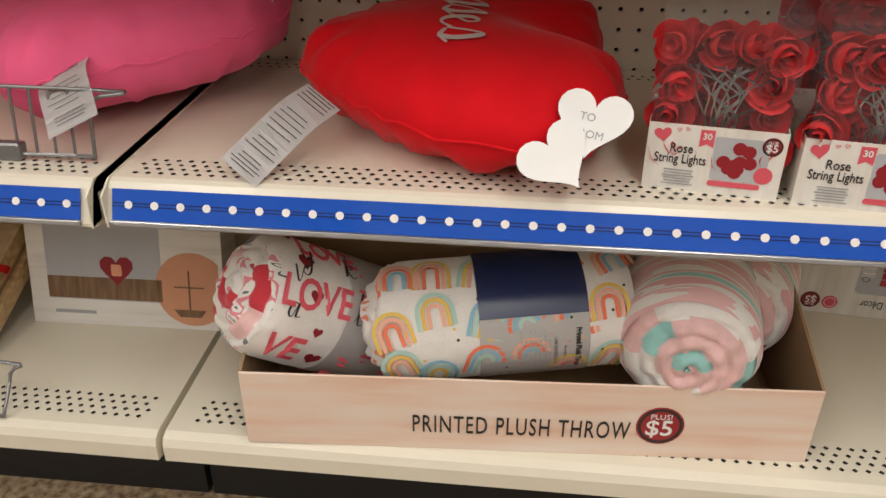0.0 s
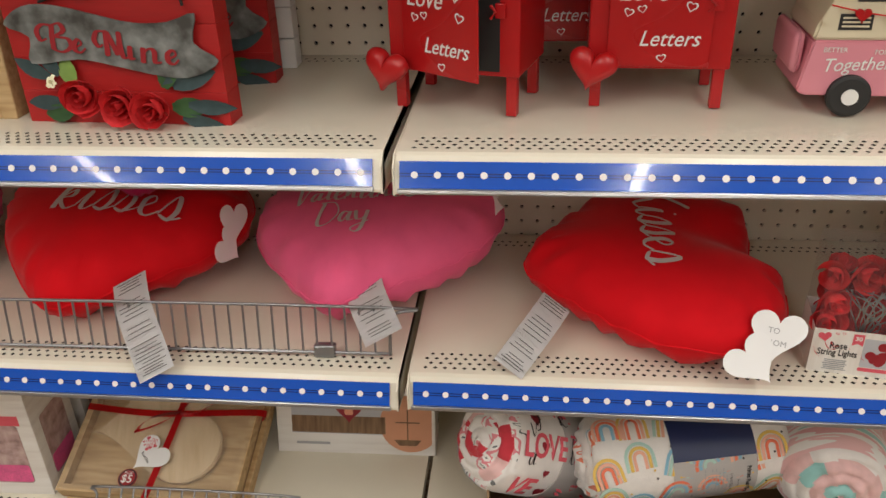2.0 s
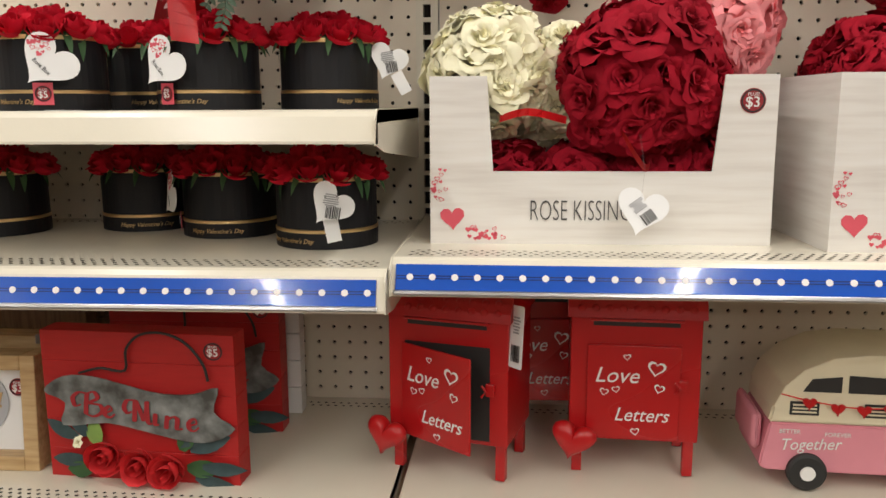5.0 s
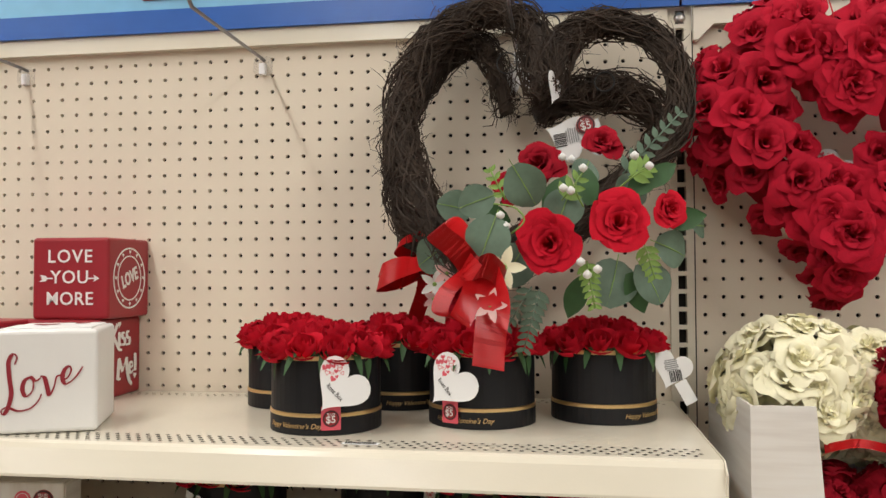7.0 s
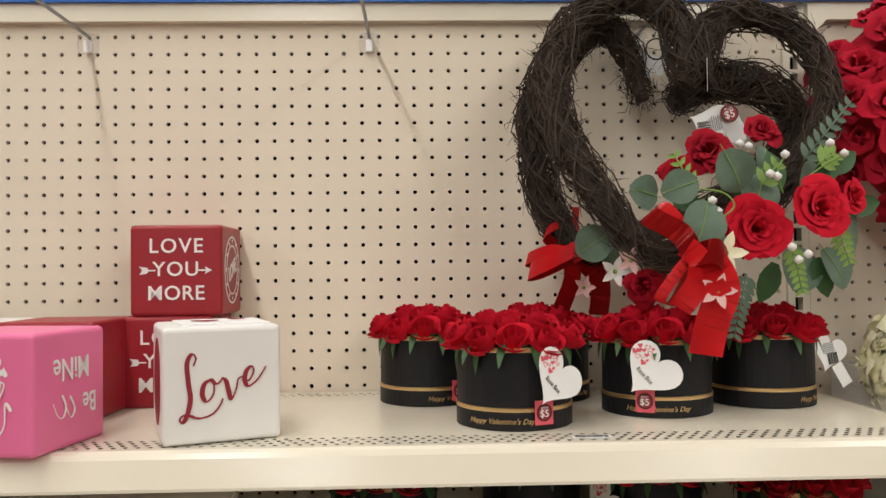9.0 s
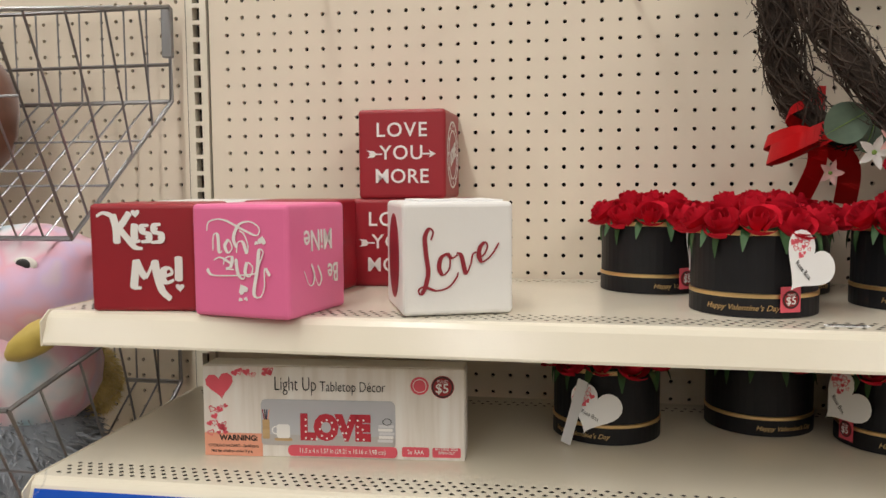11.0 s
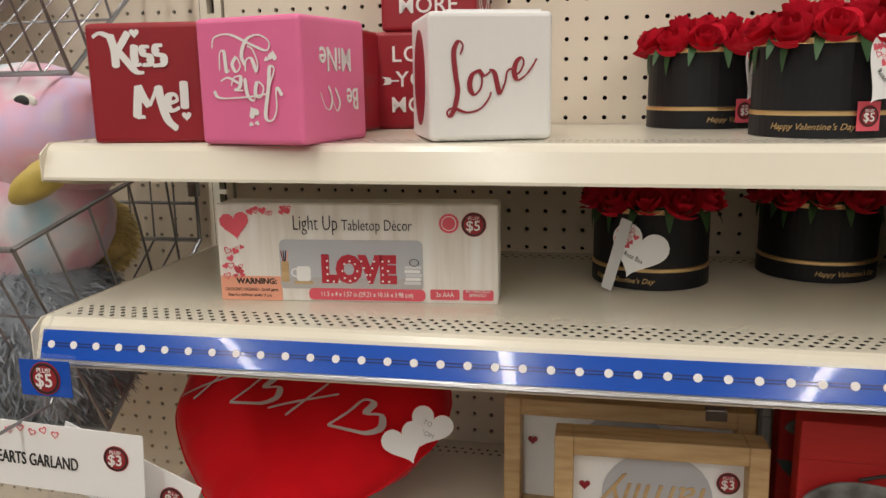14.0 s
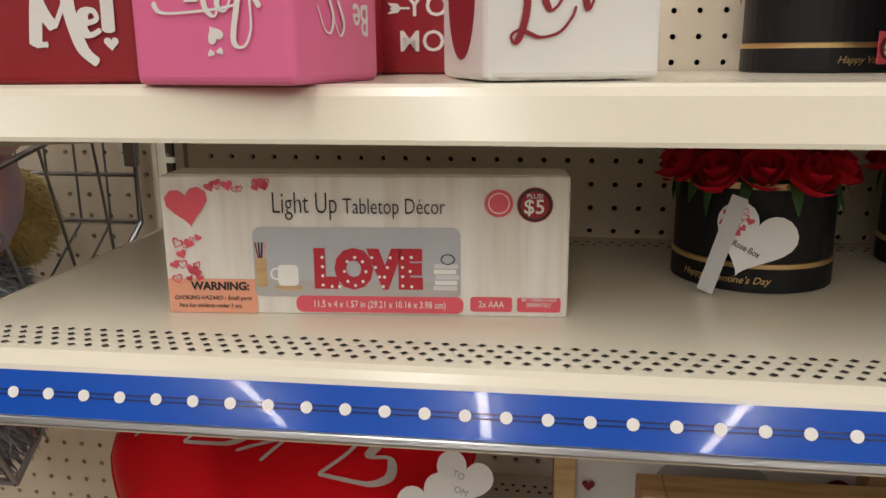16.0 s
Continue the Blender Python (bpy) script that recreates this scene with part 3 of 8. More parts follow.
def shelf(x0, x1, front, z, strip_on=True, lip=0.040, label="", back_slots=True, lean=0.013, phase=0.016, pitch=0.02463, drop=0.0, skew=0.0):
    t = thing("shelf", pose(x1, 0, z, 0, 0, skew) @ pose(-x1, 0, 0), label, "shelf", "gondola shelves")
    prof = [(-0.004, -0.012), (-0.004, 0.0), (front + 0.010, 0.0), (front + 0.004, -0.002), (front, -0.007), (front - lean, -lip + 0.003), (front - lean, -lip), (front + 0.004, -lip), (front + 0.006, -0.014), (-0.004, -0.014)]
    bm = bmesh.new()
    rows = [[bm.verts.new((x, y, zz)) for y, zz in prof] for x in (x0, x1)]
    n = len(prof)
    for i in range(n):
        bm.faces.new((rows[0][i], rows[0][(i + 1) % n], rows[1][(i + 1) % n], rows[1][i]))
    bm.faces.new(rows[0])
    bm.faces.new(rows[1][::-1])
    part("deck", bm, CREAM, t, "cream enamelled steel deck")
    for xe, s in ((x0, 1), (x1, -1)):
        pts = [(-0.004, 0.001), (front + 0.004, 0.001), (front - lean - 0.001, -0.010), (front - lean - 0.001, -lip - 0.001), (front + 0.05, -lip - 0.012), (-0.004, -0.075)]
        bm = bmesh.new()
        f = bm.faces.new([bm.verts.new((xe, y, zz)) for y, zz in pts])
        e = bmesh.ops.extrude_face_region(bm, geom=[f])
        bmesh.ops.translate(bm, vec=(s * 0.0016, 0, 0), verts=[g for g in e["geom"] if isinstance(g, bmesh.types.BMVert)])
        part("end_bracket", bm, CREAM, t, "cream steel end bracket")
    ys = [front + 0.020 + 0.0098 * k for k in range(4)]
    v, f = slot_rows(x0 + 0.02, x1 - 0.015, ys, 0.0007)
    if back_slots:
        v2, f2 = slot_rows(x0 + 0.02, x1 - 0.015, [-0.03, -0.042], 0.0007)
        f += [tuple(k + len(v) for k in q) for q in f2]
        v += v2
    # flat diamonds on the deck, near-black for the shade of punched holes
    me = bpy.data.meshes.new("perforated_band")
    me.from_pydata(v, [], f)
    tagged(put_mesh("perforated_band", me, HOLE_SHADE, t, "rows of flat near-black diamonds painted for shaded diamond-shaped perforations"), kind="stuff")
    if strip_on:
        a0, a1 = x0 + 0.007, x1 - 0.011
        tilt = math.degrees(math.atan2(lean, lip - 0.01))
        h = part("price_strip", box(a0, a1, -0.0015, 0.0, -0.0315, -0.0025), BLUE, t, "blue price strip with a row of white dots", pose(0, front - 0.0006, -0.004 - drop, -tilt))
        n_dot = int((a1 - a0 - phase - 0.005) / pitch)
        dots = bmesh.new()
        lines = bmesh.new()
        for zl in (-0.0155, -0.0185):
            box(a0, a1, -0.0019, -0.0015, zl - 0.0005, zl + 0.0005, bm=lines)
        part("stripe", lines, NAVY, h)
        for k in range(n_dot + 1):
            join(dots, moved(plate(disc(0.0038, 14), 0.0004), pose(a0 + phase + pitch * k, -0.0024, -0.0170)))
        part("white_dots", dots, INKW, h)
        part("metal_edge", box(a0 - 0.002, a1 + 0.002, -0.0045, 0.0, -0.0375, -0.0320, 0.0012), CHROME, h, "shiny lower edge")
    return t


MX0, MX1, EX0, EX1 = XL + 0.002, XR - 0.014, XR - 0.003, XR + 1.208
shelf(MX0, MX1, -0.398, 0.496, True, label="cream shelf with a blue dotted price strip holding heart pillows")
shelf(MX0, MX1, -0.402, 0.796, True, label="cream shelf with a blue dotted price strip holding wooden signs")
shelf(MX0, MX1, -0.394, 1.0905, True, 0.045, "cream shelf with a blue dotted price strip holding rose boxes", phase=0.0112, pitch=0.0248, drop=0.004, skew=1.5)
shelf(MX0 + 0.003, MX1, -0.378, 1.262, False, 0.036, "top cream shelf with a plain lip holding cubes and rose boxes", lean=0.010)
shelf(EX0, EX1, -0.394, 0.496, True, label="cream shelf with a blue dotted price strip holding a red pillow")
shelf(EX0, EX1, -0.402, 0.794, True, label="cream shelf with a blue dotted price strip holding red letter boxes")
shelf(EX0, EX1, -0.372, 1.100, True, label="cream shelf with a blue dotted price strip holding rose display cartons")


def base_deck(x0, x1, label):
    t = thing("base_shelf", pose(0, 0, 0), label, "shelf", "base shelves")
    zt, fr = 0.187, -0.402
    prof = [(-0.004, zt - 0.02), (-0.004, zt), (fr + 0.014, zt), (fr + 0.004, zt - 0.004), (fr, zt - 0.013), (fr, zt - 0.033), (fr + 0.012, zt - 0.036), (fr + 0.03, zt - 0.02)]
    bm = bmesh.new()
    rows = [[bm.verts.new((x, y, z)) for y, z in prof] for x in (x0, x1)]
    n = len(prof)
    for i in range(n):
        bm.faces.new((rows[0][i], rows[0][(i + 1) % n], rows[1][(i + 1) % n], rows[1][i]))
    bm.faces.new(rows[0])
    bm.faces.new(rows[1][::-1])
    part("deck", bm, CREAM, t, "cream enamelled base deck with a rounded front lip")
    v, f = slot_rows(x0 + 0.03, x1 - 0.02, [fr + 0.032 + 0.0105 * k for k in range(4)], zt + 0.0007, 0.0066, 0.0031, 0.0135)
    # perforations laid on flat, their inner shade put into the colour
    me = bpy.data.meshes.new("perforated_band")
    me.from_pydata(v, [], f)
    tagged(put_mesh("perforated_band", me, HOLE_SHADE, t, "rows of flat near-black diamonds painted for small shaded perforations"), kind="stuff")
    part("kick_plate", box(x0, x1, -0.305, -0.29, 0.0, zt - 0.03), KICK, t, "black kick plate standing on the floor")


base_deck(MX0 - 0.001, MX1 + 0.004, "cream base shelf above a black kick plate")
base_deck(EX0 + 0.001, EX1, "cream base shelf above a black kick plate")
base_deck(XL - 1.2, XL - 0.004, "cream base shelf above a black kick plate")


# ---- upper middle shelf: word cubes ----
TOPZ, S4M, S3Z, S2Z, S4E, BASEZ = 1.262, 1.0905, 0.796, 0.497, 1.100, 0.187
CS = 0.118
LOVE = [[(-0.0293, 0.0788), (-0.0268, 0.0870), (-0.0309, 0.0909), (-0.0354, 0.0817), (-0.0341, 0.0619), (-0.0322, 0.0457), (-0.0357, 0.0295), (-0.0402, 0.0230), (-0.0424, 0.0274), (-0.0364, 0.0307), (-0.0239, 0.0265), (-0.0112, 0.0295), (-0.0032, 0.0383), (-0.0006, 0.0451)],
        [(-0.0112, 0.0649), (-0.0185, 0.0605), (-0.0207, 0.0501), (-0.0166, 0.0425), (-0.0102, 0.0487), (-0.0093, 0.0590), (-0.0124, 0.0649), (-0.0070, 0.0599), (-0.0013, 0.0634)],
        [(-0.0022, 0.0652), (0.0025, 0.0628), (0.0054, 0.0516), (0.0080, 0.0431), (0.0127, 0.0531), (0.0150, 0.0634), (0.0191, 0.0658)],
        [(0.0191, 0.0611), (0.0261, 0.0619), (0.0306, 0.0708), (0.0284, 0.0758), (0.0233, 0.0714), (0.0214, 0.0619), (0.0249, 0.0555), (0.0325, 0.0599), (0.0389, 0.0678), (0.0430, 0.0752)]]
KISS = [[(-0.0525, 0.1042), (-0.0437, 0.1082), (-0.0307, 0.1036)],
        [(-0.0329, 0.1069), (-0.0289, 0.0918), (-0.0285, 0.0744)],
        [(-0.0118, 0.1088), (-0.0198, 0.0983), (-0.0256, 0.0911)],
        [(-0.0256, 0.0918), (-0.0154, 0.0803), (-0.0063, 0.0708), (0.0027, 0.0695)],
        [(-0.0060, 0.0967), (-0.0071, 0.0852), (-0.0053, 0.0774), (0.0005, 0.0780)],
        [(0.0107, 0.0944), (0.0035, 0.0937), (0.0035, 0.0878), (0.0100, 0.0846), (0.0093, 0.0780), (0.0013, 0.0767)],
        [(0.0252, 0.0957), (0.0180, 0.0944), (0.0180, 0.0878), (0.0252, 0.0846), (0.0238, 0.0774), (0.0129, 0.0760)]]
ME = [[(-0.0016, 0.0570), (-0.0038, 0.0426), (-0.0060, 0.0249)],
        [(-0.0060, 0.0256), (-0.0009, 0.0262), (0.0035, 0.0262)],
        [(-0.0024, 0.0570), (0.0027, 0.0459), (0.0093, 0.0367)],
        [(0.0093, 0.0367), (0.0143, 0.0459), (0.0194, 0.0557)],
        [(0.0202, 0.0570), (0.0231, 0.0393), (0.0289, 0.0229), (0.0390, 0.0138)],
        [(0.0289, 0.0387), (0.0405, 0.0420), (0.0383, 0.0479), (0.0318, 0.0459), (0.0296, 0.0367), (0.0354, 0.0321), (0.0434, 0.0354)],
        [(0.0492, 0.0610), (0.0492, 0.0475), (0.0488, 0.0334)]]
UPSIDE = [[(-0.0418, 0.0902), (-0.0386, 0.0998), (-0.0210, 0.1020), (0.0030, 0.0922), (0.0198, 0.0864), (0.0230, 0.0941), (0.0118, 0.1004), (-0.0018, 0.0966), (-0.0082, 0.0829), (-0.0042, 0.0733)],
        [(-0.0346, 0.0692), (-0.0334, 0.0851), (-0.0282, 0.0861), (-0.0266, 0.0686), (-0.0226, 0.0698)],
        [(-0.0146, 0.0820), (-0.0194, 0.0749), (-0.0154, 0.0679), (-0.0102, 0.0733), (-0.0138, 0.0813)],
        [(-0.0050, 0.0679), (-0.0034, 0.0781), (0.0030, 0.0794), (0.0078, 0.0679), (0.0094, 0.0762), (0.0046, 0.0877), (-0.0010, 0.0909)],
        [(-0.0338, 0.0596), (-0.0258, 0.0628), (-0.0162, 0.0590), (-0.0098, 0.0552)],
        [(-0.0218, 0.0552), (-0.0186, 0.0622), (-0.0106, 0.0635), (-0.0122, 0.0539), (-0.0178, 0.0513), (-0.0082, 0.0507)],
        [(-0.0058, 0.0622), (-0.0034, 0.0462), (0.0038, 0.0418), (0.0062, 0.0571)],
        [(0.0078, 0.0590), (0.0054, 0.0478), (0.0110, 0.0443), (0.0150, 0.0533), (0.0094, 0.0590)],
        [(0.0174, 0.0430), (0.0238, 0.0590), (0.0278, 0.0698), (0.0230, 0.0711), (0.0206, 0.0526), (0.0158, 0.0271), (0.0230, 0.0233), (0.0286, 0.0335), (0.0294, 0.0526), (0.0358, 0.0456)],
        [(-0.0418, 0.0507), (-0.0362, 0.0443), (-0.0170, 0.0440), (0.0062, 0.0456), (0.0190, 0.0475)]]


def cube(m, material, label):
    t = thing("word_cube", m, label, "decorative cube", "word cubes")
    part("block", box(-CS / 2, CS / 2, -CS / 2, CS / 2, 0, CS, 0.005, 3), material, t, "", smooth=False)
    return t


def face(side, z=CS / 2, out=0.0006, roll=0):
    a = {"front": 0, "right": 90, "left": -90}[side]
    return Matrix.Rotation(radians(a), 4, "Z") @ pose(0, -CS / 2 - out, z) @ Matrix.Rotation(radians(roll), 4, "Y")


def love_you_more(t, cx=0.0):
    text("word", "LOVE", 0.0265, INKW, t, face("front", 0.090) @ pose(cx, 0, 0), bold=0.0002, spacing=1.15)
    text("word", "YOU", 0.0265, INKW, t, face("front", 0.060) @ pose(cx, 0, 0), bold=0.0002, spacing=1.1)
    text("word", "MORE", 0.0265, INKW, t, face("front", 0.029) @ pose(cx, 0, 0), bold=0.0002, spacing=1.05)
    bm = bmesh.new()
    box(-0.044, -0.026, -0.0005, 0, -0.0009, 0.0009, bm=bm)
    box(0.026, 0.044, -0.0005, 0, -0.001, 0.001, bm=bm)
    join(bm, moved(plate([(0.037, -0.005), (0.046, 0), (0.037, 0.005), (0.039, 0)], 0.0005), pose(0, -0.0005, 0)))
    join(bm, moved(plate([(-0.047, -0.005), (-0.041, 0), (-0.047, 0.005), (-0.037, 0.004), (-0.034, 0), (-0.037, -0.004)], 0.0005), pose(0, -0.0005, 0)))
    part("arrow", bm, INKW, t, "", face("front", 0.059) @ pose(cx, 0, 0))


def kiss_me(t, side="front"):
    near = face(side, 0.0) @ pose(-0.002, 0, 0) @ Matrix.Diagonal((0.92, 1, 1, 1))
    pen("word", KISS, 0.0076, INKW, t, near)
    pen("word", ME, 0.0080, INKW, t, near @ pose(-0.004, 0, 0))
    for x, z, w in ((-0.007, 0.107, 0.010), (0.040, 0.026, 0.010)):
        small_hearts("heart_print", [(x, z, w, 0, False)], INKW, t, face(side, 0.0))


ck = cube(pose(-1.1005, -0.306, TOPZ, 0, 0, 8), REDP, "dark red wooden cube lettered Kiss Me in white")
kiss_me(ck)
part("side_seal", plate(disc(0.040), 0.0005), INKW, ck, "white round print", face("right"))
cp = cube(pose(-0.958, -0.331, TOPZ, 0, 0, -11), PINKP, "pink wooden cube standing upside down with white lettering")
pen("lettering", UPSIDE, 0.0034, INKW, cp, face("front", 0.0) @ pose(0.003, 0, 0))
for hx, hz, hw, hr in ((0.004, 0.031, 0.012, 150), (0.001, 0.020, 0.005, 170), (0.008, 0.021, 0.005, 200), (0.029, 0.082, 0.010, 190), (0.022, 0.079, 0.005, 170)):
    small_hearts("heart_print", [(hx, hz, hw, hr, False)], INKW, cp, face("front", 0))
text("word", "Be", 0.030, INKW, cp, face("right", 0.042, roll=180) @ pose(-0.030, 0, 0), squeeze=0.75, bold=0.0002)
pen("open_heart", [[(0.030, -0.006), (0.022, 0.008), (0.014, 0.010), (0.010, 0.000), (0.016, -0.012), (0.010, 0.000), (0.002, 0.012), (-0.004, 0.004), (0.004, -0.010)]], 0.0026, INKW, cp, face("right", 0.042, roll=180))
text("word", "MiNe", 0.032, INKW, cp, face("right", 0.080, roll=180), squeeze=0.82, bold=0.0002)
c2 = cube(pose(-0.875, -0.062, TOPZ, 0, 0, 2), REDP, "dark red wooden cube lettered Love You More under another")
love_you_more(c2)
kiss_me(c2, "right")
c1 = cube(pose(-0.862, -0.062, TOPZ + CS, 0, 0, 1), REDP, "dark red wooden cube lettered Love You More stacked on another")
love_you_more(c1)
part("seal_ring", ring_plate(disc(0.046), disc(0.0435), 0.0005), INKW, c1, "", face("right"))
part("seal_ring", ring_plate(disc(0.034), disc(0.032), 0.0005), INKW, c1, "", face("right"))
text("word", "LOVE", 0.027, INKW, c1, face("right", roll=-20), squeeze=0.72, bold=0.0008)
small_hearts("heart_print", [(0.039 * math.cos(a), CS / 2 + 0.039 * math.sin(a), 0.006, 0, False) for a in [k * math.pi / 6 for k in range(12)]], INKW, c1, face("right", 0))
cw = cube(pose(-0.770, -0.286, TOPZ + 0.001, 0, 0, 22), WHITEP, "white wooden cube with dark red script Love")
pen("lettering", LOVE, 0.0040, INKR, cw, face("front", 0.0))
part("side_print", plate(disc(0.046, 28, 0.8), 0.0005), INKR, cw, "dark red print", face("left"))
part("top_label", box(-0.04, 0.05, -0.05, 0.045, CS, CS + 0.002), WHITE, cw, "white paper label with red print on top")
small_hearts("heart_print", [(-0.01, 0, 0.03, 0, False), (0.025, 0.02, 0.02, 30, False)], INKR, cw, pose(0, 0, CS + 0.0026, -90))
cube(pose(-1.106, -0.160, TOPZ, 0, 0, 3), WHITEP, "white wooden cube half hidden in the back row")
cube(pose(-0.985, -0.155, TOPZ, 0, 0, -2), REDP, "dark red wooden cube half hidden in the back row")


# ---- rose boxes ----
def heart_tag(parent, m, w=0.058, price=True, side="text"):
    """A white heart card, point down and to the left, with printed hearts and a price tab."""
    tg = part("heart_tag", plate(heart(w), 0.0006), WHITE, parent, "white heart-shaped paper tag", m)
    if side == "text":
        rnd = random.Random(int(w * 1e5))
        small_hearts("heart_print", [(w * (-0.26 + 0.19 * rr * math.cos(aa)), w * (0.20 + 0.17 * rr * math.sin(aa)), w * rnd.uniform(0.06, 0.11), rnd.uniform(-80, 0), rnd.random() < 0.6) for rr, aa in [(math.sqrt((k + 0.5) / 13), k * 2.4) for k in range(13)]], INKP, tg, pose(0, 0, 0))
        text("lettering", "Rose Box", w * 0.115, INKK, tg, pose(-0.02 * w, -0.0008, -w * 0.08) @ Matrix.Rotation(radians(5), 4, "Y"), depth=0.0001, squeeze=0.8)
    elif side == "code":
        bars("fine_print", w * 0.4, w * 0.28, 6, INKG, tg, pose(-0.05 * w, -0.0006, 0.14 * w) @ Matrix.Rotation(radians(-30), 4, "Y"), 3)
        barcode("barcode", w * 0.30, w * 0.26, tg, pose(0.14 * w, -0.0006, -0.06 * w) @ Matrix.Rotation(radians(-30), 4, "Y"), 4)
    return tg


POT_R, POT_H = 0.066, 0.089


def rose_box(m, label, spin=0):
    t = thing("rose_box", m, label, "flower box", "rose boxes")
    part("box_body", lathe([(POT_R - 0.001, 0.020), (POT_R - 0.001, POT_H - 0.004), (POT_R - 0.003, POT_H - 0.003), (POT_R - 0.003, POT_H - 0.02)], 48), BLACKC, t, "black card cylinder", smooth=False)
    part("base_band", lathe([(POT_R - 0.004, 0), (POT_R, 0.0006), (POT_R, 0.0215), (POT_R - 0.001, 0.0225)], 48), BLACKC, t)
    part("gold_band", lathe([(POT_R + 0.0002, 0.0205), (POT_R + 0.0004, 0.0212), (POT_R + 0.0004, 0.0243), (POT_R - 0.001, 0.025)], 48, False), GOLD, t, "gold foil band")
    part("gold_rim", lathe([(POT_R - 0.0006, POT_H - 0.005), (POT_R - 0.0002, POT_H - 0.0045), (POT_R - 0.0002, POT_H), (POT_R - 0.003, POT_H)], 48, False), GOLD, t, "gold foil rim")
    body = "Happy Valentine's Day"
    cu = text("lettering", body, 0.0082, GOLD, t, pose(0, 0, 0.0105), shear=0.35, depth=0.0002)
    for v in cu.data.vertices:
        a = v.co.x / POT_R + radians(-100 + spin)
        rr = POT_R + 0.0005 - v.co.y
        v.co.x, v.co.y = rr * math.cos(a), rr * math.sin(a)
    rnd = random.Random(17)
    for ring, n, rad, tilt in ((0, 1, 0.0, 0.0), (1, 6, 0.029, 0.22), (2, 11, 0.057, 0.85)):
        for k in range(n):
            a = 2 * math.pi * k / n + 0.3 * ring
            c, s = math.cos(a), math.sin(a)
            zz = POT_H + (0.014, 0.010, -0.002)[ring] + rnd.uniform(-0.002, 0.003)
            add_rose(ROSES_RED, t, (rad * c, rad * s, zz), (c * tilt, s * tilt, 1), (0.042, 0.044, 0.046)[ring] * rnd.uniform(0.95, 1.06), rnd)
    lf = mesh_of(leaf(0.026, 0.010, 0.9), True)
    lf.materials.append(GREENL)
    for k in range(14):
        a = 2 * math.pi * k / 14 + rnd.uniform(-0.15, 0.15)
        ob = new("sepal_leaf", lf)
        ob.parent = t
        ob.matrix_local = pose((POT_R - 0.008) * math.cos(a), (POT_R - 0.008) * math.sin(a), POT_H + 0.004, 0, rnd.uniform(-5, 35), math.degrees(a) + rnd.uniform(-30, 30))
    part("filler", lathe([(POT_R - 0.006, POT_H - 0.006), (POT_R - 0.006, POT_H + 0.004), (0.03, POT_H + 0.014), (0.002, POT_H + 0.016)], 24), GREENL, t, "dark green filler under the roses")
    return t


def on_pot(deg, z, out=0.002, roll=0):
    a = radians(deg)
    return pose((POT_R + out) * math.sin(a), -(POT_R + out) * math.cos(a), z, 0, 0, deg) @ Matrix.Rotation(radians(roll), 4, "Y")


def price_tab(parent, m):
    tb = part("price_tab", plate(rect(0.022, 0.026), 0.0005), INKP, parent, "small red price tab", m)
    badge(tb, pose(0, -0.0006, 0), 0.0095)


def rose_pot(x, y, z, tag, deg=20, spin=0, label="black round box of red cloth roses with gold bands"):
    t = rose_box(pose(x, y, z), label, spin)
    if tag == "front":
        heart_tag(t, on_pot(deg, 0.054, 0.016, 42) @ pose(0, 0, 0, -8), 0.066)
        price_tab(t, on_pot(deg - 5, 0.020, 0.003, 0))
    elif tag == "taped":
        heart_tag(t, on_pot(deg, 0.044, 0.014, 20) @ pose(0, 0, 0, -8), 0.062)
        part("tape", plate(rect(0.013, 0.082, 0.001), 0.0003), TAPE, t, "torn strip of dull tape", on_pot(deg - 14, 0.042, 0.020, 16))
    elif tag == "side":
        heart_tag(t, pose(0.082, -0.016, 0.060, -6, 20, 12), 0.052, side="code")
        part("tag_tail", plate(rect(0.016, 0.030), 0.0005), WHITE, t, "white paper tab", pose(0.100, -0.014, 0.034, -6, -28, 12))
    elif tag == "back":
        heart_tag(t, on_pot(deg, 0.056, 0.014, 40) @ pose(0, 0, 0, -8), 0.056, side="code")
        part("tag_tail", plate(rect(0.018, 0.030), 0.0005), WHITE, t, "white paper tab", on_pot(deg + 3, 0.026, 0.006, -10))
    return t


rose_pot(-0.535, -0.083, TOPZ, "front", 38, 40, "black round box of red cloth roses in the back row")
rose_pot(-0.440, -0.246, TOPZ, "front", 26, -10, "black round box of red cloth roses with a heart tag")
rose_pot(-0.258, -0.188, TOPZ, "front", -22, -5, "black round box of red cloth roses below the vine wreath")
rose_pot(-0.108, -0.140, TOPZ, "side", 78, 62, "black round box of red cloth roses at the shelf end")
rose_pot(-0.383, -0.072, TOPZ, "", 0, 35, "black round box of red cloth roses in the back row")
rose_pot(-0.593, -0.150, S4M, "taped", -12, -20, "black round box of red cloth roses on the lower shelf")
rose_pot(-0.400, -0.085, S4M, "", 0, 30, "black round box of red cloth roses on the lower shelf")
rose_pot(-0.255, -0.138, S4M, "front", -60, 10, "black round box of red cloth roses on the lower shelf")
rose_pot(-0.100, -0.212, S4M, "back", 15, -25, "black round box of red cloth roses at the lower shelf end")


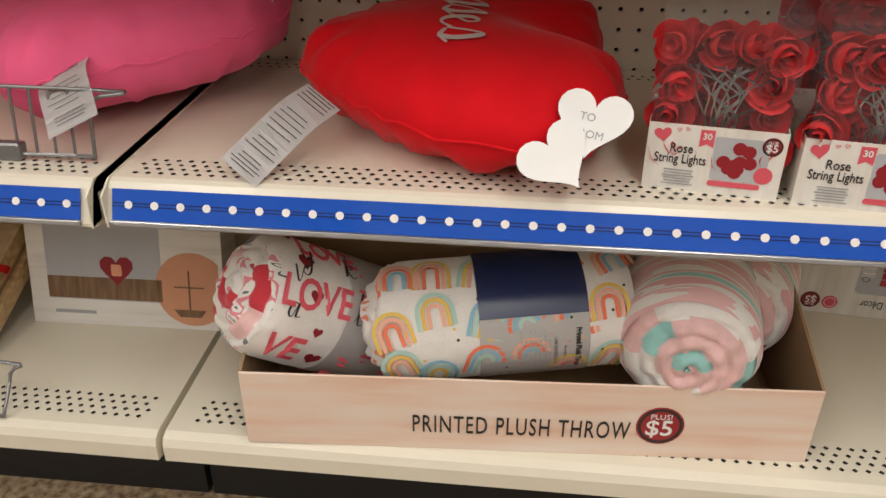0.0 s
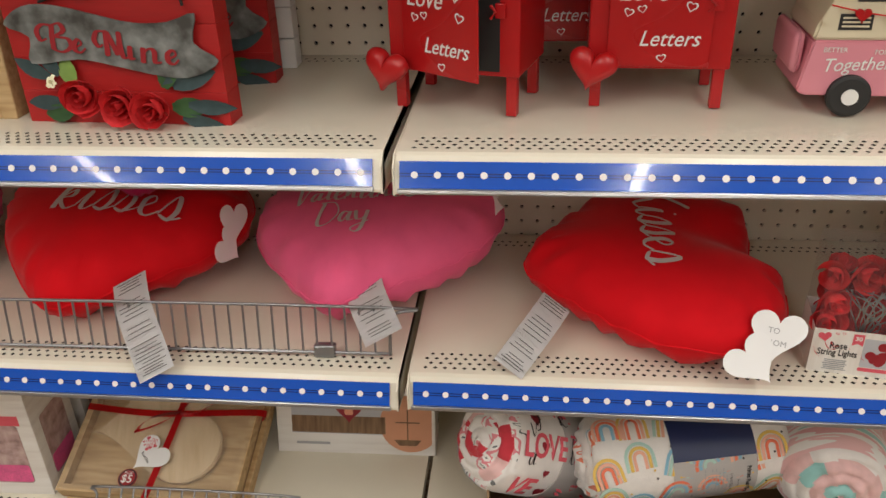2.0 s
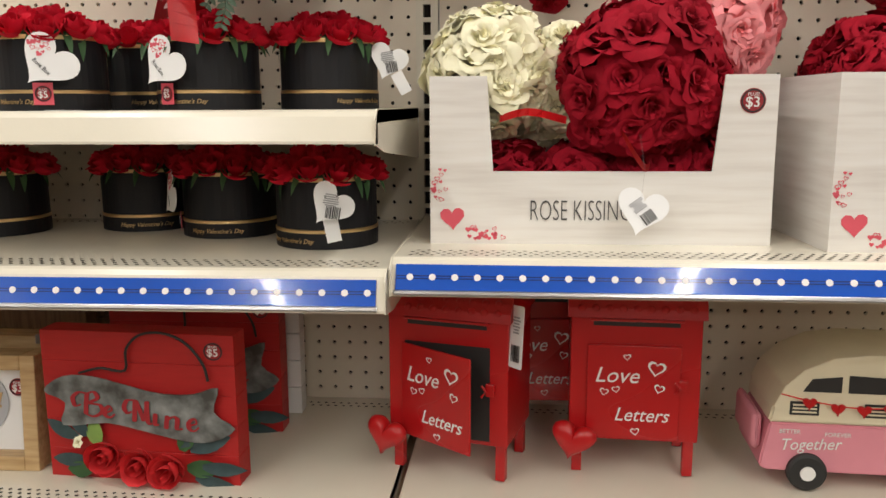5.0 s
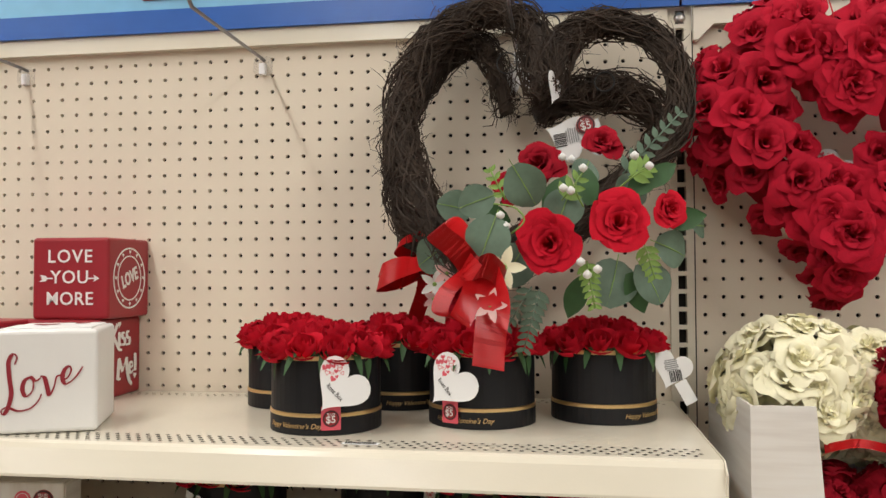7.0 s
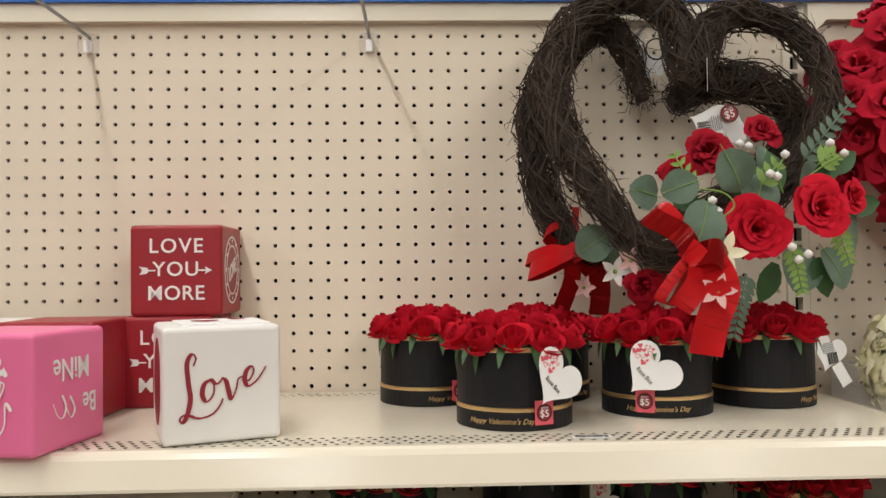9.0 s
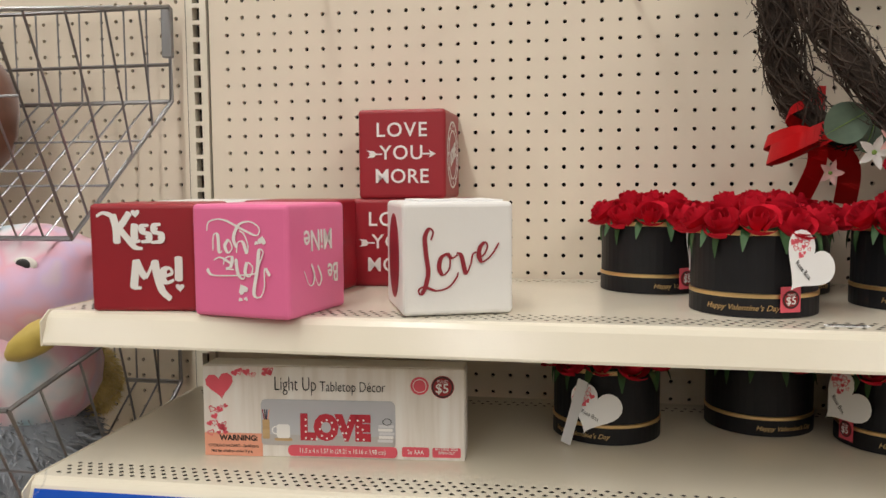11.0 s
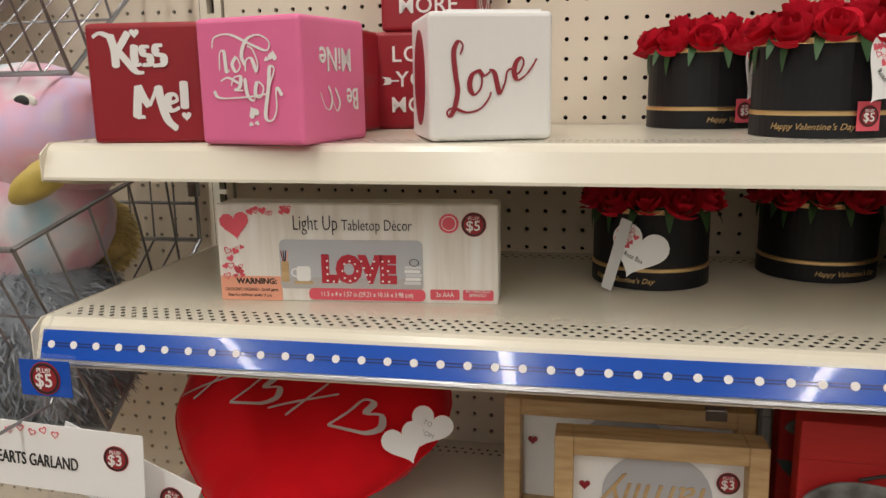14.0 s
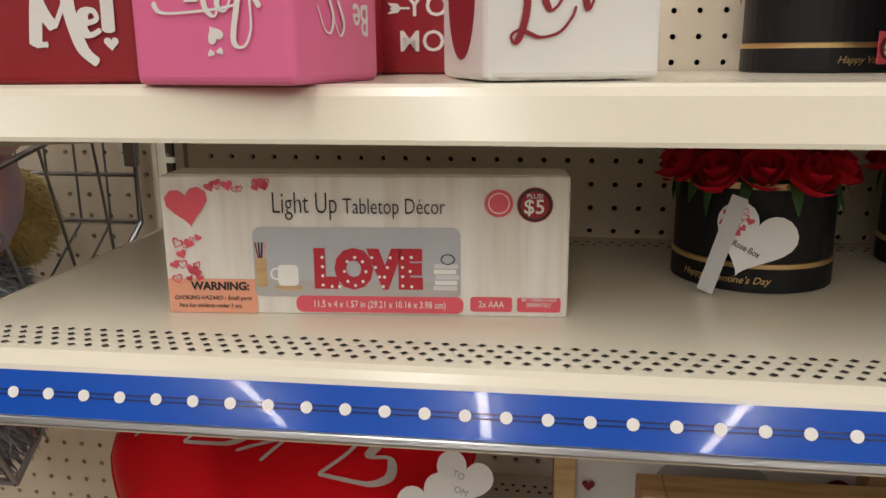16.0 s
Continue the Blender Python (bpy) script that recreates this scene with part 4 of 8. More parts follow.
# ---- tabletop decor cartons ----
def decor_carton(m, label):
    t = thing("tabletop_decor_carton", m, label, "carton", "decor cartons")
    W, H, D = 0.292, 0.103, 0.042
    part("carton_body", box(0, W, 0, D, 0, H, 0.0012), CARDV, t, "white plank-print carton")
    part("top_flap", box(0.004, W - 0.004, 0.004, D - 0.003, H, H + 0.0006), CARDW, t)
    part("side_flap", box(W, W + 0.0006, 0.004, D - 0.004, 0.004, H - 0.004), CARDW, t)
    fr = lambda x, z: pose(x, -0.0009, z)
    small_hearts("big_heart", [(0.020, 0.080, 0.032, -8, False)], INKP, t, fr(0, 0))
    rnd = random.Random(5)
    sp = [(rnd.uniform(0.006, 0.026), rnd.uniform(0.026, 0.062), rnd.uniform(0.004, 0.009), rnd.uniform(-30, 30), rnd.random() < 0.4) for _ in range(16)]
    sp += [(rnd.uniform(0.036, 0.078), rnd.uniform(0.091, 0.099), rnd.uniform(0.004, 0.009), rnd.uniform(-30, 30), rnd.random() < 0.4) for _ in range(12)]
    for h in sp:
        small_hearts("heart_print", [h], INKP, t, fr(0, 0))
    text("title", "Light Up", 0.0225, INKK, t, fr(0.105, 0.083), squeeze=0.62, bold=-0.0003)
    text("title", "Tabletop Décor", 0.0165, INKK, t, fr(0.169, 0.081), squeeze=0.68, bold=-0.0002)
    ph = part("photo", plate(rect(0.150, 0.052, 0.006), 0.0004), PICT, t, "printed photo of a lit word on a desk", fr(0.141, 0.040))
    part("desk_print", plate(rect(0.150, 0.012, 0.004), 0.0002), GREYLABEL, ph, "", pose(0, -0.0003, -0.020))
    text("word", "LOVE", 0.036, LETTER, ph, pose(0.008, -0.0006, -0.006), squeeze=0.86, bold=0.0030, depth=0.0002, spacing=1.04)
    bulbs = [(-0.0245, z) for z in (0.004, -0.003, -0.010, -0.017)] + [(-0.018, -0.018), (-0.0125, -0.018)]
    bulbs += [(-0.0008 + 0.0078 * math.cos(a * 0.785), -0.0065 + 0.0105 * math.sin(a * 0.785)) for a in range(8)]
    bulbs += [(0.0115 + 0.0026 * k, 0.004 - 0.0072 * k) for k in range(4)] + [(0.0248 - 0.0022 * k, 0.004 - 0.0072 * k) for k in range(3)]
    bulbs += [(0.0335, z) for z in (0.004, -0.003, -0.010, -0.017)] + [(0.040, 0.0045), (0.039, -0.006), (0.040, -0.0175)]
    for x, z in bulbs:
        part("bulb_print", plate(disc(0.0012, 8), 0.0002), INKW, ph, "", pose(x, -0.0011, z))
    part("mug", plate(rect(0.015, 0.016, 0.003), 0.0002), INKW, ph, "", pose(-0.050, -0.0005, -0.010))
    part("mug_handle", ring_plate(disc(0.0048, 16), disc(0.0034, 16), 0.0002), INKW, ph, "", pose(-0.0585, -0.0004, -0.009))
    part("coaster", plate(rect(0.020, 0.003, 0.001), 0.0002), WOODN, ph, "", pose(-0.050, -0.0006, -0.0195))
    part("pencil_pot", plate(rect(0.008, 0.022, 0.001), 0.0002), WOODN, ph, "", pose(-0.0695, -0.0005, -0.008))
    for k, ink in enumerate((INKR, INKK, NAVY, INKS)):
        part("pencil", plate(rect(0.0011, 0.013), 0.0002), ink, ph, "", pose(-0.0722 + 0.0018 * k, -0.0004, 0.008, 0, -10 + 7 * k, 0))
    for k in range(5):
        part("book", plate(rect(0.017 - 0.001 * (k % 2), 0.0032, 0.0006), 0.0002), INKW if k % 2 else TAPE, ph, "", pose(0.064 + 0.0008 * (k % 3), -0.0005, -0.0185 + 0.0041 * k))
    part("glasses", ring_plate(disc(0.004, 14, 1.3), disc(0.0033, 14, 1.3), 0.0002), INKK, ph, "", pose(0.066, -0.0007, 0.003))
    pill = part("size_label", plate(rect(0.122, 0.0125, 0.005), 0.0003), INKP, t, "", pose(0.157, -0.0016, 0.0085))
    text("size", "11.5 x 4 x 1.57 in (29.21 x 10.16 x 3.98 cm)", 0.0074, INKW, pill, pose(0, -0.0005, 0), squeeze=0.74, depth=0.0002)
    wn = part("warning_panel", plate(rect(0.066, 0.026), 0.0003), INKS, t, "", fr(0.034, 0.0135))
    text("warning", "WARNING:", 0.0085, INKK, wn, pose(0.006, -0.0004, 0.0075), bold=0.0003, depth=0.0001)
    text("warning", "CHOKING HAZARD - Small parts", 0.0047, INKK, wn, pose(0, -0.0004, -0.0015), depth=0.0001, squeeze=0.86)
    text("warning", "Not for children under 3 yrs.", 0.0047, INKK, wn, pose(-0.002, -0.0004, -0.0075), depth=0.0001, squeeze=0.86)
    a = part("battery_label", plate(rect(0.030, 0.011, 0.002), 0.0003), INKP, t, "", fr(0.238, 0.0095))
    text("lettering", "2x AAA", 0.007, INKW, a, pose(0, -0.0004, 0), squeeze=0.8, depth=0.0002)
    a = part("battery_label", plate(rect(0.031, 0.011, 0.002), 0.0003), INKP, t, "", fr(0.272, 0.0095))
    text("lettering", "BATTERIES SOLD\nSEPERATELY", 0.0044, INKW, a, pose(0, -0.0004, 0.002), squeeze=0.75, depth=0.0002)
    badge(t, fr(0.268, 0.083), 0.0125)
    part("light_badge", plate(disc(0.0100), 0.0003), INKP, t, "red round light badge", fr(0.243, 0.084))
    part("badge_ring", ring_plate(disc(0.0075), disc(0.0068), 0.0003), INKW, t, "", pose(0.243, -0.0014, 0.084))
    return t


decor_carton(pose(-1.047, -0.326, S4M, 0, 0, 5.5) @ Matrix.Diagonal((1.026, 1, 1.015, 1)), "white plank-print carton for a light-up love sign")
decor_carton(pose(1.055, -0.095, BASEZ + 0.103, 0, 180, -6), "white plank-print carton standing upside down on the base shelf")


# ---- hooks and wreaths on the pegboard ----
def peg_hook(x, z, reach, label="steel peg hook in a clear plastic clip"):
    t = thing("peg_hook", pose(x, 0, z), label, "hook", "peg hooks")
    part("clip", plate(rect(0.030, 0.030, 0.007), 0.006, 0.0015), CLEARP, t, "clear plastic clip", pose(0, -0.007, 0.002))
    part("clip_core", box(-0.005, 0.005, -0.010, -0.001, -0.012, 0.006, 0.001), WHITE, t)
    part("wire", tube([(0, 0.0, 0.012), (0, -0.012, 0.013), (0, -reach * 0.6, 0.014), (0, -reach + 0.015, 0.015), (0, -reach, 0.028)], 0.0026, 8), GREYW, t, "grey steel wire", smooth=True)
    return t


peg_hook(-1.020, 1.765, 0.26)
peg_hook(-0.616, 1.765, 0.26)
peg_hook(-0.222, 1.765, 0.20)
peg_hook(0.180, 1.790, 0.15)
peg_hook(0.625, 1.790, 0.15)


def twigs(runs, sides=4):
    """One mesh of many thin twigs; each run is a list of points and a radius."""
    verts, faces = [], []
    for pts, r in runs:
        b = len(verts)
        for i, p in enumerate(pts):
            d = (pts[min(i + 1, len(pts) - 1)] - pts[max(i - 1, 0)]).normalized()
            s = d.cross(Vector((0.31, 0.83, 0.47))).normalized()
            q = d.cross(s)
            rr = r * (0.45 if i in (0, len(pts) - 1) else 1.0)
            for k in range(sides):
                a = 2 * math.pi * k / sides
                verts.append(p + rr * (math.cos(a) * s + math.sin(a) * q))
        for i in range(len(pts) - 1):
            for k in range(sides):
                o, n = b + i * sides, (k + 1) % sides
                faces.append((o + k, o + n, o + sides + n, o + sides + k))
    me = bpy.data.meshes.new("twigs")
    me.from_pydata([tuple(v) for v in verts], [], faces)
    return me


def vine_wreath(m, path, radii, seed, label, closed):
    """A heart of wound twigs that follows a path; radii gives its thickness along the way."""
    rnd = random.Random(seed)
    t = thing("vine_wreath", m, label, "wreath", "vine wreaths")
    inv = m.inverted()
    base = [inv @ p for p in smooth_path(path, 9, closed)]
    n = len(base)
    fat = [radii[min(int(i / n * len(radii)), len(radii) - 1)] for i in range(n)]
    fat = [(fat[i - 1] + fat[i] + fat[(i + 1) % n]) / 3 for i in range(n)]
    at = (lambda i: i % n) if closed else (lambda i: max(0, min(n - 1, i)))

    def spot(i, a, r):
        d = (base[at(i + 1)] - base[at(i - 1)])
        d = d.normalized() if d.length > 1e-6 else Vector((0, 0, 1))
        s = d.cross(Vector((0, 1, 0))).normalized()
        return base[at(i)] + (s * math.cos(a) + d.cross(s) * math.sin(a) * 0.85) * r * fat[at(i)], d, s

    runs = []
    for k in range(620):
        a, r = rnd.uniform(0, 6.28), rnd.uniform(0.55, 1.12)
        s0, ln, tw = rnd.randrange(n), rnd.randint(9, 30), rnd.choice((-1, 1)) * rnd.uniform(0.03, 0.34)
        pts, wander = [], Vector((0, 0, 0))
        for i in range(0, ln, 2):
            if not closed and s0 + i >= n:
                break
            wander = wander * 0.85 + Vector((rnd.gauss(0, 0.0020), rnd.gauss(0, 0.0020), rnd.gauss(0, 0.0020)))
            pts.append(spot(s0 + i, a + tw * i, r + 0.10 * math.sin(0.8 * i + a))[0] + wander)
        if len(pts) > 2:
            runs.append((pts, rnd.uniform(0.0006, 0.0014)))
    for k in range(90):
        i0, a, tw = rnd.randrange(n), rnd.uniform(0, 6.28), rnd.choice((-1, 1)) * rnd.uniform(0.7, 1.1)
        runs.append(([spot(i0 + int(j * 0.8), a + tw * j, rnd.uniform(0.98, 1.14))[0] for j in range(7)], rnd.uniform(0.0007, 0.0013)))
    for k in range(2200):
        i0, a = rnd.randrange(n), rnd.uniform(0, 6.28)
        p, d, s = spot(i0, a, rnd.uniform(0.7, 1.0))
        out = (p - base[at(i0)]).normalized()
        way = (d * rnd.choice((-1, 1)) * rnd.uniform(0.4, 1.0) + out * rnd.uniform(-0.2, 0.5) + Vector((rnd.gauss(0, 0.3), rnd.gauss(0, 0.3), rnd.gauss(0, 0.3)))).normalized()
        ln = rnd.uniform(0.010, 0.034)
        bend = Vector((rnd.gauss(0, 0.004), rnd.gauss(0, 0.004), rnd.gauss(0, 0.004)))
        runs.append(([p, p + way * ln * 0.5 + bend, p + way * ln], rnd.uniform(0.0003, 0.0006)))
    tagged(put_mesh("vine_tangle", twigs(runs), TWIG, t, "tangle of dark brown twigs"), kind="stuff")
    core = tube(base + (base[:1] if closed else []), 1.0, 7)
    for j, v in enumerate(core.verts):
        i = at(j // 7)
        v.co = base[i] + (v.co - base[i]) * fat[i] * 0.60
    part("vine_core", core, TWIG, t, "dense dark inner vines")
    return t


BACK = [(-0.234, -0.066, 1.668), (-0.250, -0.056, 1.738), (-0.287, -0.051, 1.775), (-0.341, -0.056, 1.739), (-0.382, -0.066, 1.666), (-0.386, -0.077, 1.586), (-0.367, -0.088, 1.508), (-0.327, -0.096, 1.458),
        (-0.236, -0.092, 1.484), (-0.118, -0.084, 1.535), (-0.037, -0.074, 1.604), (-0.021, -0.068, 1.648), (-0.076, -0.061, 1.693), (-0.139, -0.062, 1.691), (-0.195, -0.066, 1.663)]
FRONT = [(-0.180, -0.118, 1.693), (-0.194, -0.093, 1.770), (-0.240, -0.080, 1.806), (-0.299, -0.083, 1.797), (-0.352, -0.104, 1.742), (-0.371, -0.133, 1.668), (-0.357, -0.163, 1.589), (-0.320, -0.194, 1.516), (-0.263, -0.226, 1.447),
         (-0.185, -0.212, 1.473), (-0.092, -0.181, 1.541), (-0.020, -0.148, 1.622), (-0.007, -0.120, 1.694), (-0.036, -0.094, 1.760), (-0.104, -0.086, 1.783), (-0.150, -0.095, 1.760)]
bw = vine_wreath(pose(-0.226, -0.085, 1.640), BACK, [0.016, 0.019, 0.022, 0.024, 0.024, 0.022, 0.020, 0.018, 0.018, 0.018, 0.020, 0.021, 0.024, 0.026, 0.020], 21, "dark twig heart wreath hanging behind another", False)
vm = pose(-0.203, -0.2, 1.616)
vw = vine_wreath(vm, FRONT, [0.026, 0.024, 0.021, 0.022, 0.023, 0.024, 0.022, 0.021, 0.019, 0.017, 0.017, 0.017, 0.017, 0.017, 0.018, 0.024], 22, "dark twig heart wreath dressed with roses, leaves and red ribbon", True)
vi = vm.inverted()
for hx, hy, hz, hr in ((-0.229, -0.093, 1.725, 0.014), (-0.101, -0.080, 1.698, 0.013), (-0.171, -0.070, 1.782, 0.012)):
    part("hanging_ring", tube([(hx + hr * math.cos(a * 0.4), hy - 0.026, hz + hr * math.sin(a * 0.4)) for a in range(17)], 0.0011, 6), KICK, vw, "small dark wire ring", vi)
rnd = random.Random(3)


def dress_rose(meshes, x, y, z, size, nx=0.0, nz=0.15, name="rose"):
    add_rose(meshes, vw, vi @ Vector((x, y + size * 0.30, z)), (nx, -1, nz), size, rnd, name)


dress_rose(ROSES_SHOW, -0.168, -0.285, 1.475, 0.080, -0.15, 0.05)
dress_rose(ROSES_SHOW, -0.099, -0.275, 1.494, 0.078, 0.10, 0.20)
dress_rose(ROSES_SHOW, -0.045, -0.240, 1.513, 0.050, 0.60, 0.15)
dress_rose(ROSES_DEEP, -0.180, -0.180, 1.573, 0.070, -0.2, 0.3)
dress_rose(ROSES_DEEP, -0.216, -0.180, 1.552, 0.050, -0.5, 0.1)
dress_rose(ROSES_DEEP, -0.111, -0.160, 1.600, 0.058, 0.2, 0.5)
dress_rose(ROSES_DEEP, -0.276, -0.217, 1.418, 0.056, -0.2, -0.3)


def round_leaf(x, y, z, size, turn, tip=0.0, yaw=0.0, material=EUCA):
    """A broad leaf with a blunt point, folded along its rib."""
    bm = bmesh.new()
    rows = []
    for i in range(9):
        v = i / 8
        w = size * 0.47 * math.sin(math.pi * min(1.0, 0.04 + 0.94 * v)) ** 0.62
        droop = -0.10 * size * math.sin(v * 2.6)
        rows.append([bm.verts.new((w * u, droop - 0.16 * abs(u) * w + 0.02 * size * math.sin(5 * v + 3 * u), (v - 0.5) * size)) for u in (-1, -0.5, 0, 0.5, 1)])
    for a, b in zip(rows, rows[1:]):
        for i in range(4):
            bm.faces.new((a[i], a[i + 1], b[i + 1], b[i]))
    lf = part("round_leaf", bm, material, vw, "", vi @ pose(x, y, z, tip, turn, yaw), smooth=True)
    part("leaf_rib", tube([(0, 0.0 - 0.10 * size * math.sin(v * 2.6) - 0.0007, (v - 0.5) * size) for v in (-0.15, 0.1, 0.4, 0.7, 0.97)], 0.0006, 4), LGREEN, lf)


for lx, ly, lz, ls, lt, lp, la in ((-0.199, -0.290, 1.542, 0.052, 150, -20, 0), (-0.254, -0.277, 1.525, 0.043, 250, 10, -15), (-0.239, -0.303, 1.482, 0.054, 200, 5, 5), (-0.285, -0.240, 1.523, 0.044, 280, 10, 15), (-0.133, -0.217, 1.562, 0.040, 30, -20, 20),
                                   (-0.102, -0.233, 1.431, 0.062, 200, 20, 10), (-0.059, -0.235, 1.431, 0.052, 160, 15, 30), (-0.035, -0.223, 1.471, 0.048, 110, 0, 40), (-0.324, -0.155, 1.467, 0.052, 240, -10, -20), (-0.299, -0.150, 1.455, 0.046, 200, 0, 10), (-0.215, -0.255, 1.452, 0.056, 210, 10, 0), (0.008, -0.155, 1.502, 0.034, 90, 0, 60), (-0.156, -0.255, 1.518, 0.050, 20, -10, 0), (-0.081, -0.225, 1.539, 0.046, 40, -10, 20)):
    round_leaf(lx, ly, lz, ls, lt, lp, la)


def star_flower(x, y, z, size, material, turn=0):
    f = part("small_flower", lathe([(0.0008, -0.002), (size * 0.09, 0), (size * 0.05, size * 0.12)], 8), LGREEN, vw, "", vi @ pose(x, y, z, 90, 0, turn))
    for k in range(5):
        part("petal", leaf(size * 0.5, size * 0.24, 0.1, 4), material, f, "", Matrix.Rotation(2 * math.pi * k / 5, 4, "Z") @ pose(0, 0, 0.001, 0, -18, 0), smooth=True)


PALEP = mat("pale_pink_cloth", (0.78, 0.48, 0.46), 0.7)
for fx, fy, fz, fs, fm in ((-0.220, -0.317, 1.450, 0.050, CREAMF), (-0.313, -0.212, 1.431, 0.040, WHITEP), (-0.296, -0.222, 1.444, 0.036, PALEP), (-0.331, -0.114, 1.410, 0.034, PALEP), (-0.233, -0.331, 1.410, 0.040, PALEP), (-0.360, -0.085, 1.463, 0.028, PALEP)):
    star_flower(fx, fy, fz, fs, fm, rnd.uniform(-20, 20))
for bx, by, bz in ((-0.156, -0.290, 1.538), (-0.134, -0.280, 1.561), (-0.148, -0.290, 1.535), (-0.138, -0.300, 1.456), (-0.120, -0.300, 1.448), (-0.131, -0.300, 1.442), (-0.225, -0.300, 1.508), (-0.219, -0.300, 1.496), (-0.061, -0.270, 1.563), (-0.077, -0.270, 1.575), (-0.157, -0.210, 1.584), (-0.146, -0.210, 1.581)):
    part("berry", lathe([(0.0008, -0.005), (0.0046, -0.002), (0.005, 0.0015), (0.0008, 0.005)], 10), WHITEP, vw, "small white berry", vi @ pose(bx, by, bz), smooth=True)


def sprig(p0, p1, n, size, material, name="leaf_sprig"):
    bm = tube([vi @ Vector(p0), vi @ Vector(p1)], 0.0010, 4)
    a, b = Vector(p0), Vector(p1)
    d = b - a
    ang = math.degrees(math.atan2(d.z, d.x))
    for k in range(n):
        f = (k + 0.5) / n
        for s in (-1, 1):
            l = leaf(size * (1.15 - 0.5 * f), size * 0.5 * (1.1 - 0.4 * f), 0.1, 3)
            join(bm, moved(l, vi @ Matrix.Translation(a + d * f) @ pose(0, 0, 0, 90, -(ang + s * 55), 0)))
    part(name, bm, material, vw, "", None, smooth=True)


for lx, ly, lz, lt, ll in ((-0.177, -0.245, 1.515, 60, 0.05), (-0.125, -0.240, 1.523, 100, 0.05), (-0.082, -0.240, 1.534, 40, 0.05), (-0.041, -0.227, 1.502, 10, 0.05), (-0.082, -0.240, 1.444, -70, 0.05), (-0.135, -0.250, 1.439, -110, 0.05), (-0.219, -0.245, 1.502, 150, 0.045), (-0.064, -0.240, 1.544, 35, 0.045)):
    part("rose_leaf", leaf(ll, ll * 0.55, 0.14), GREENL, vw, "", vi @ pose(lx, ly, lz, 90, -lt, 0), smooth=True)
sprig((-0.087, -0.225, 1.560), (-0.016, -0.205, 1.636), 8, 0.017, EUCA)
sprig((-0.183, -0.285, 1.427), (-0.201, -0.292, 1.357), 9, 0.016, EUCA)
sprig((-0.192, -0.280, 1.429), (-0.221, -0.285, 1.381), 6, 0.014, EUCA)
sprig((-0.131, -0.285, 1.457), (-0.123, -0.292, 1.405), 7, 0.014, LGREEN)
sprig((-0.067, -0.265, 1.476), (-0.056, -0.267, 1.437), 5, 0.015, LGREEN)
sprig((-0.224, -0.235, 1.531), (-0.244, -0.227, 1.571), 4, 0.014, LGREEN)
sprig((-0.082, -0.250, 1.553), (-0.059, -0.247, 1.567), 3, 0.020, LGREEN)
sprig((-0.158, -0.267, 1.526), (-0.137, -0.270, 1.553), 3, 0.018, LGREEN)
for sp in ([(-0.234, -0.285, 1.522), (-0.210, -0.293, 1.517), (-0.199, -0.295, 1.502), (-0.214, -0.293, 1.488)], [(-0.134, -0.275, 1.557), (-0.143, -0.280, 1.539), (-0.134, -0.273, 1.518)], [(-0.061, -0.267, 1.561), (-0.077, -0.265, 1.553), (-0.095, -0.255, 1.539)]):
    part("flower_stem", tube([vi @ p for p in smooth_path(sp, 5)], 0.0011, 5), LGREEN, vw, "", smooth=True)


def ribbon(name, pts, width, side=None):
    """A satin band; without a side it lies flat to the front and turns with its path."""
    run = [vi @ p for p in smooth_path(pts, 7)]
    if side is None:
        sides = []
        for i in range(len(run)):
            d = (run[min(i + 1, len(run) - 1)] - run[max(i - 1, 0)]).normalized()
            w = d.cross(Vector((0.15, 1, 0.1)))
            sides.append(w.normalized() if w.length > 0.05 else Vector((1, 0, 0)))
        sides = [(sides[max(i - 1, 0)] + sides[i] + sides[min(i + 1, len(run) - 1)]).normalized() for i in range(len(run))]
    else:
        sides = [Vector(side).normalized()] * len(run)
    part(name, strip(run, width, 0.0005, sides), RIBBON, vw, "bright red satin ribbon", smooth=True)


ribbon("bow_loop", [(-0.344, -0.105, 1.455), (-0.376, -0.123, 1.459), (-0.405, -0.113, 1.448), (-0.381, -0.091, 1.444), (-0.344, -0.097, 1.451)], 0.017, (0.30, 0.1, 1))
ribbon("bow_loop", [(-0.344, -0.100, 1.459), (-0.381, -0.115, 1.478), (-0.357, -0.103, 1.495), (-0.331, -0.077, 1.485), (-0.337, -0.085, 1.461)], 0.018, (0.35, 0.5, 0.8))
ribbon("bow_loop", [(-0.343, -0.107, 1.451), (-0.318, -0.120, 1.463), (-0.301, -0.105, 1.451), (-0.321, -0.090, 1.439), (-0.344, -0.100, 1.449)], 0.020, (-0.2, 0.2, 1))
ribbon("ribbon_tail", [(-0.344, -0.103, 1.449), (-0.345, -0.109, 1.419), (-0.362, -0.101, 1.374)], 0.022)
ribbon("ribbon_tail", [(-0.333, -0.100, 1.449), (-0.306, -0.101, 1.419), (-0.306, -0.091, 1.372)], 0.026)
ribbon("ribbon_tail", [(-0.339, -0.095, 1.461), (-0.331, -0.067, 1.497), (-0.327, -0.053, 1.521)], 0.010)
ribbon("bow_loop", [(-0.338, -0.108, 1.462), (-0.372, -0.140, 1.448), (-0.404, -0.128, 1.432), (-0.380, -0.100, 1.434), (-0.340, -0.102, 1.452)], 0.024, (0.22, 0.1, 1))
ribbon("bow_loop", [(-0.253, -0.317, 1.447), (-0.271, -0.330, 1.471), (-0.296, -0.307, 1.491), (-0.280, -0.295, 1.498), (-0.252, -0.305, 1.462)], 0.026, (0.75, 0.1, 0.6))
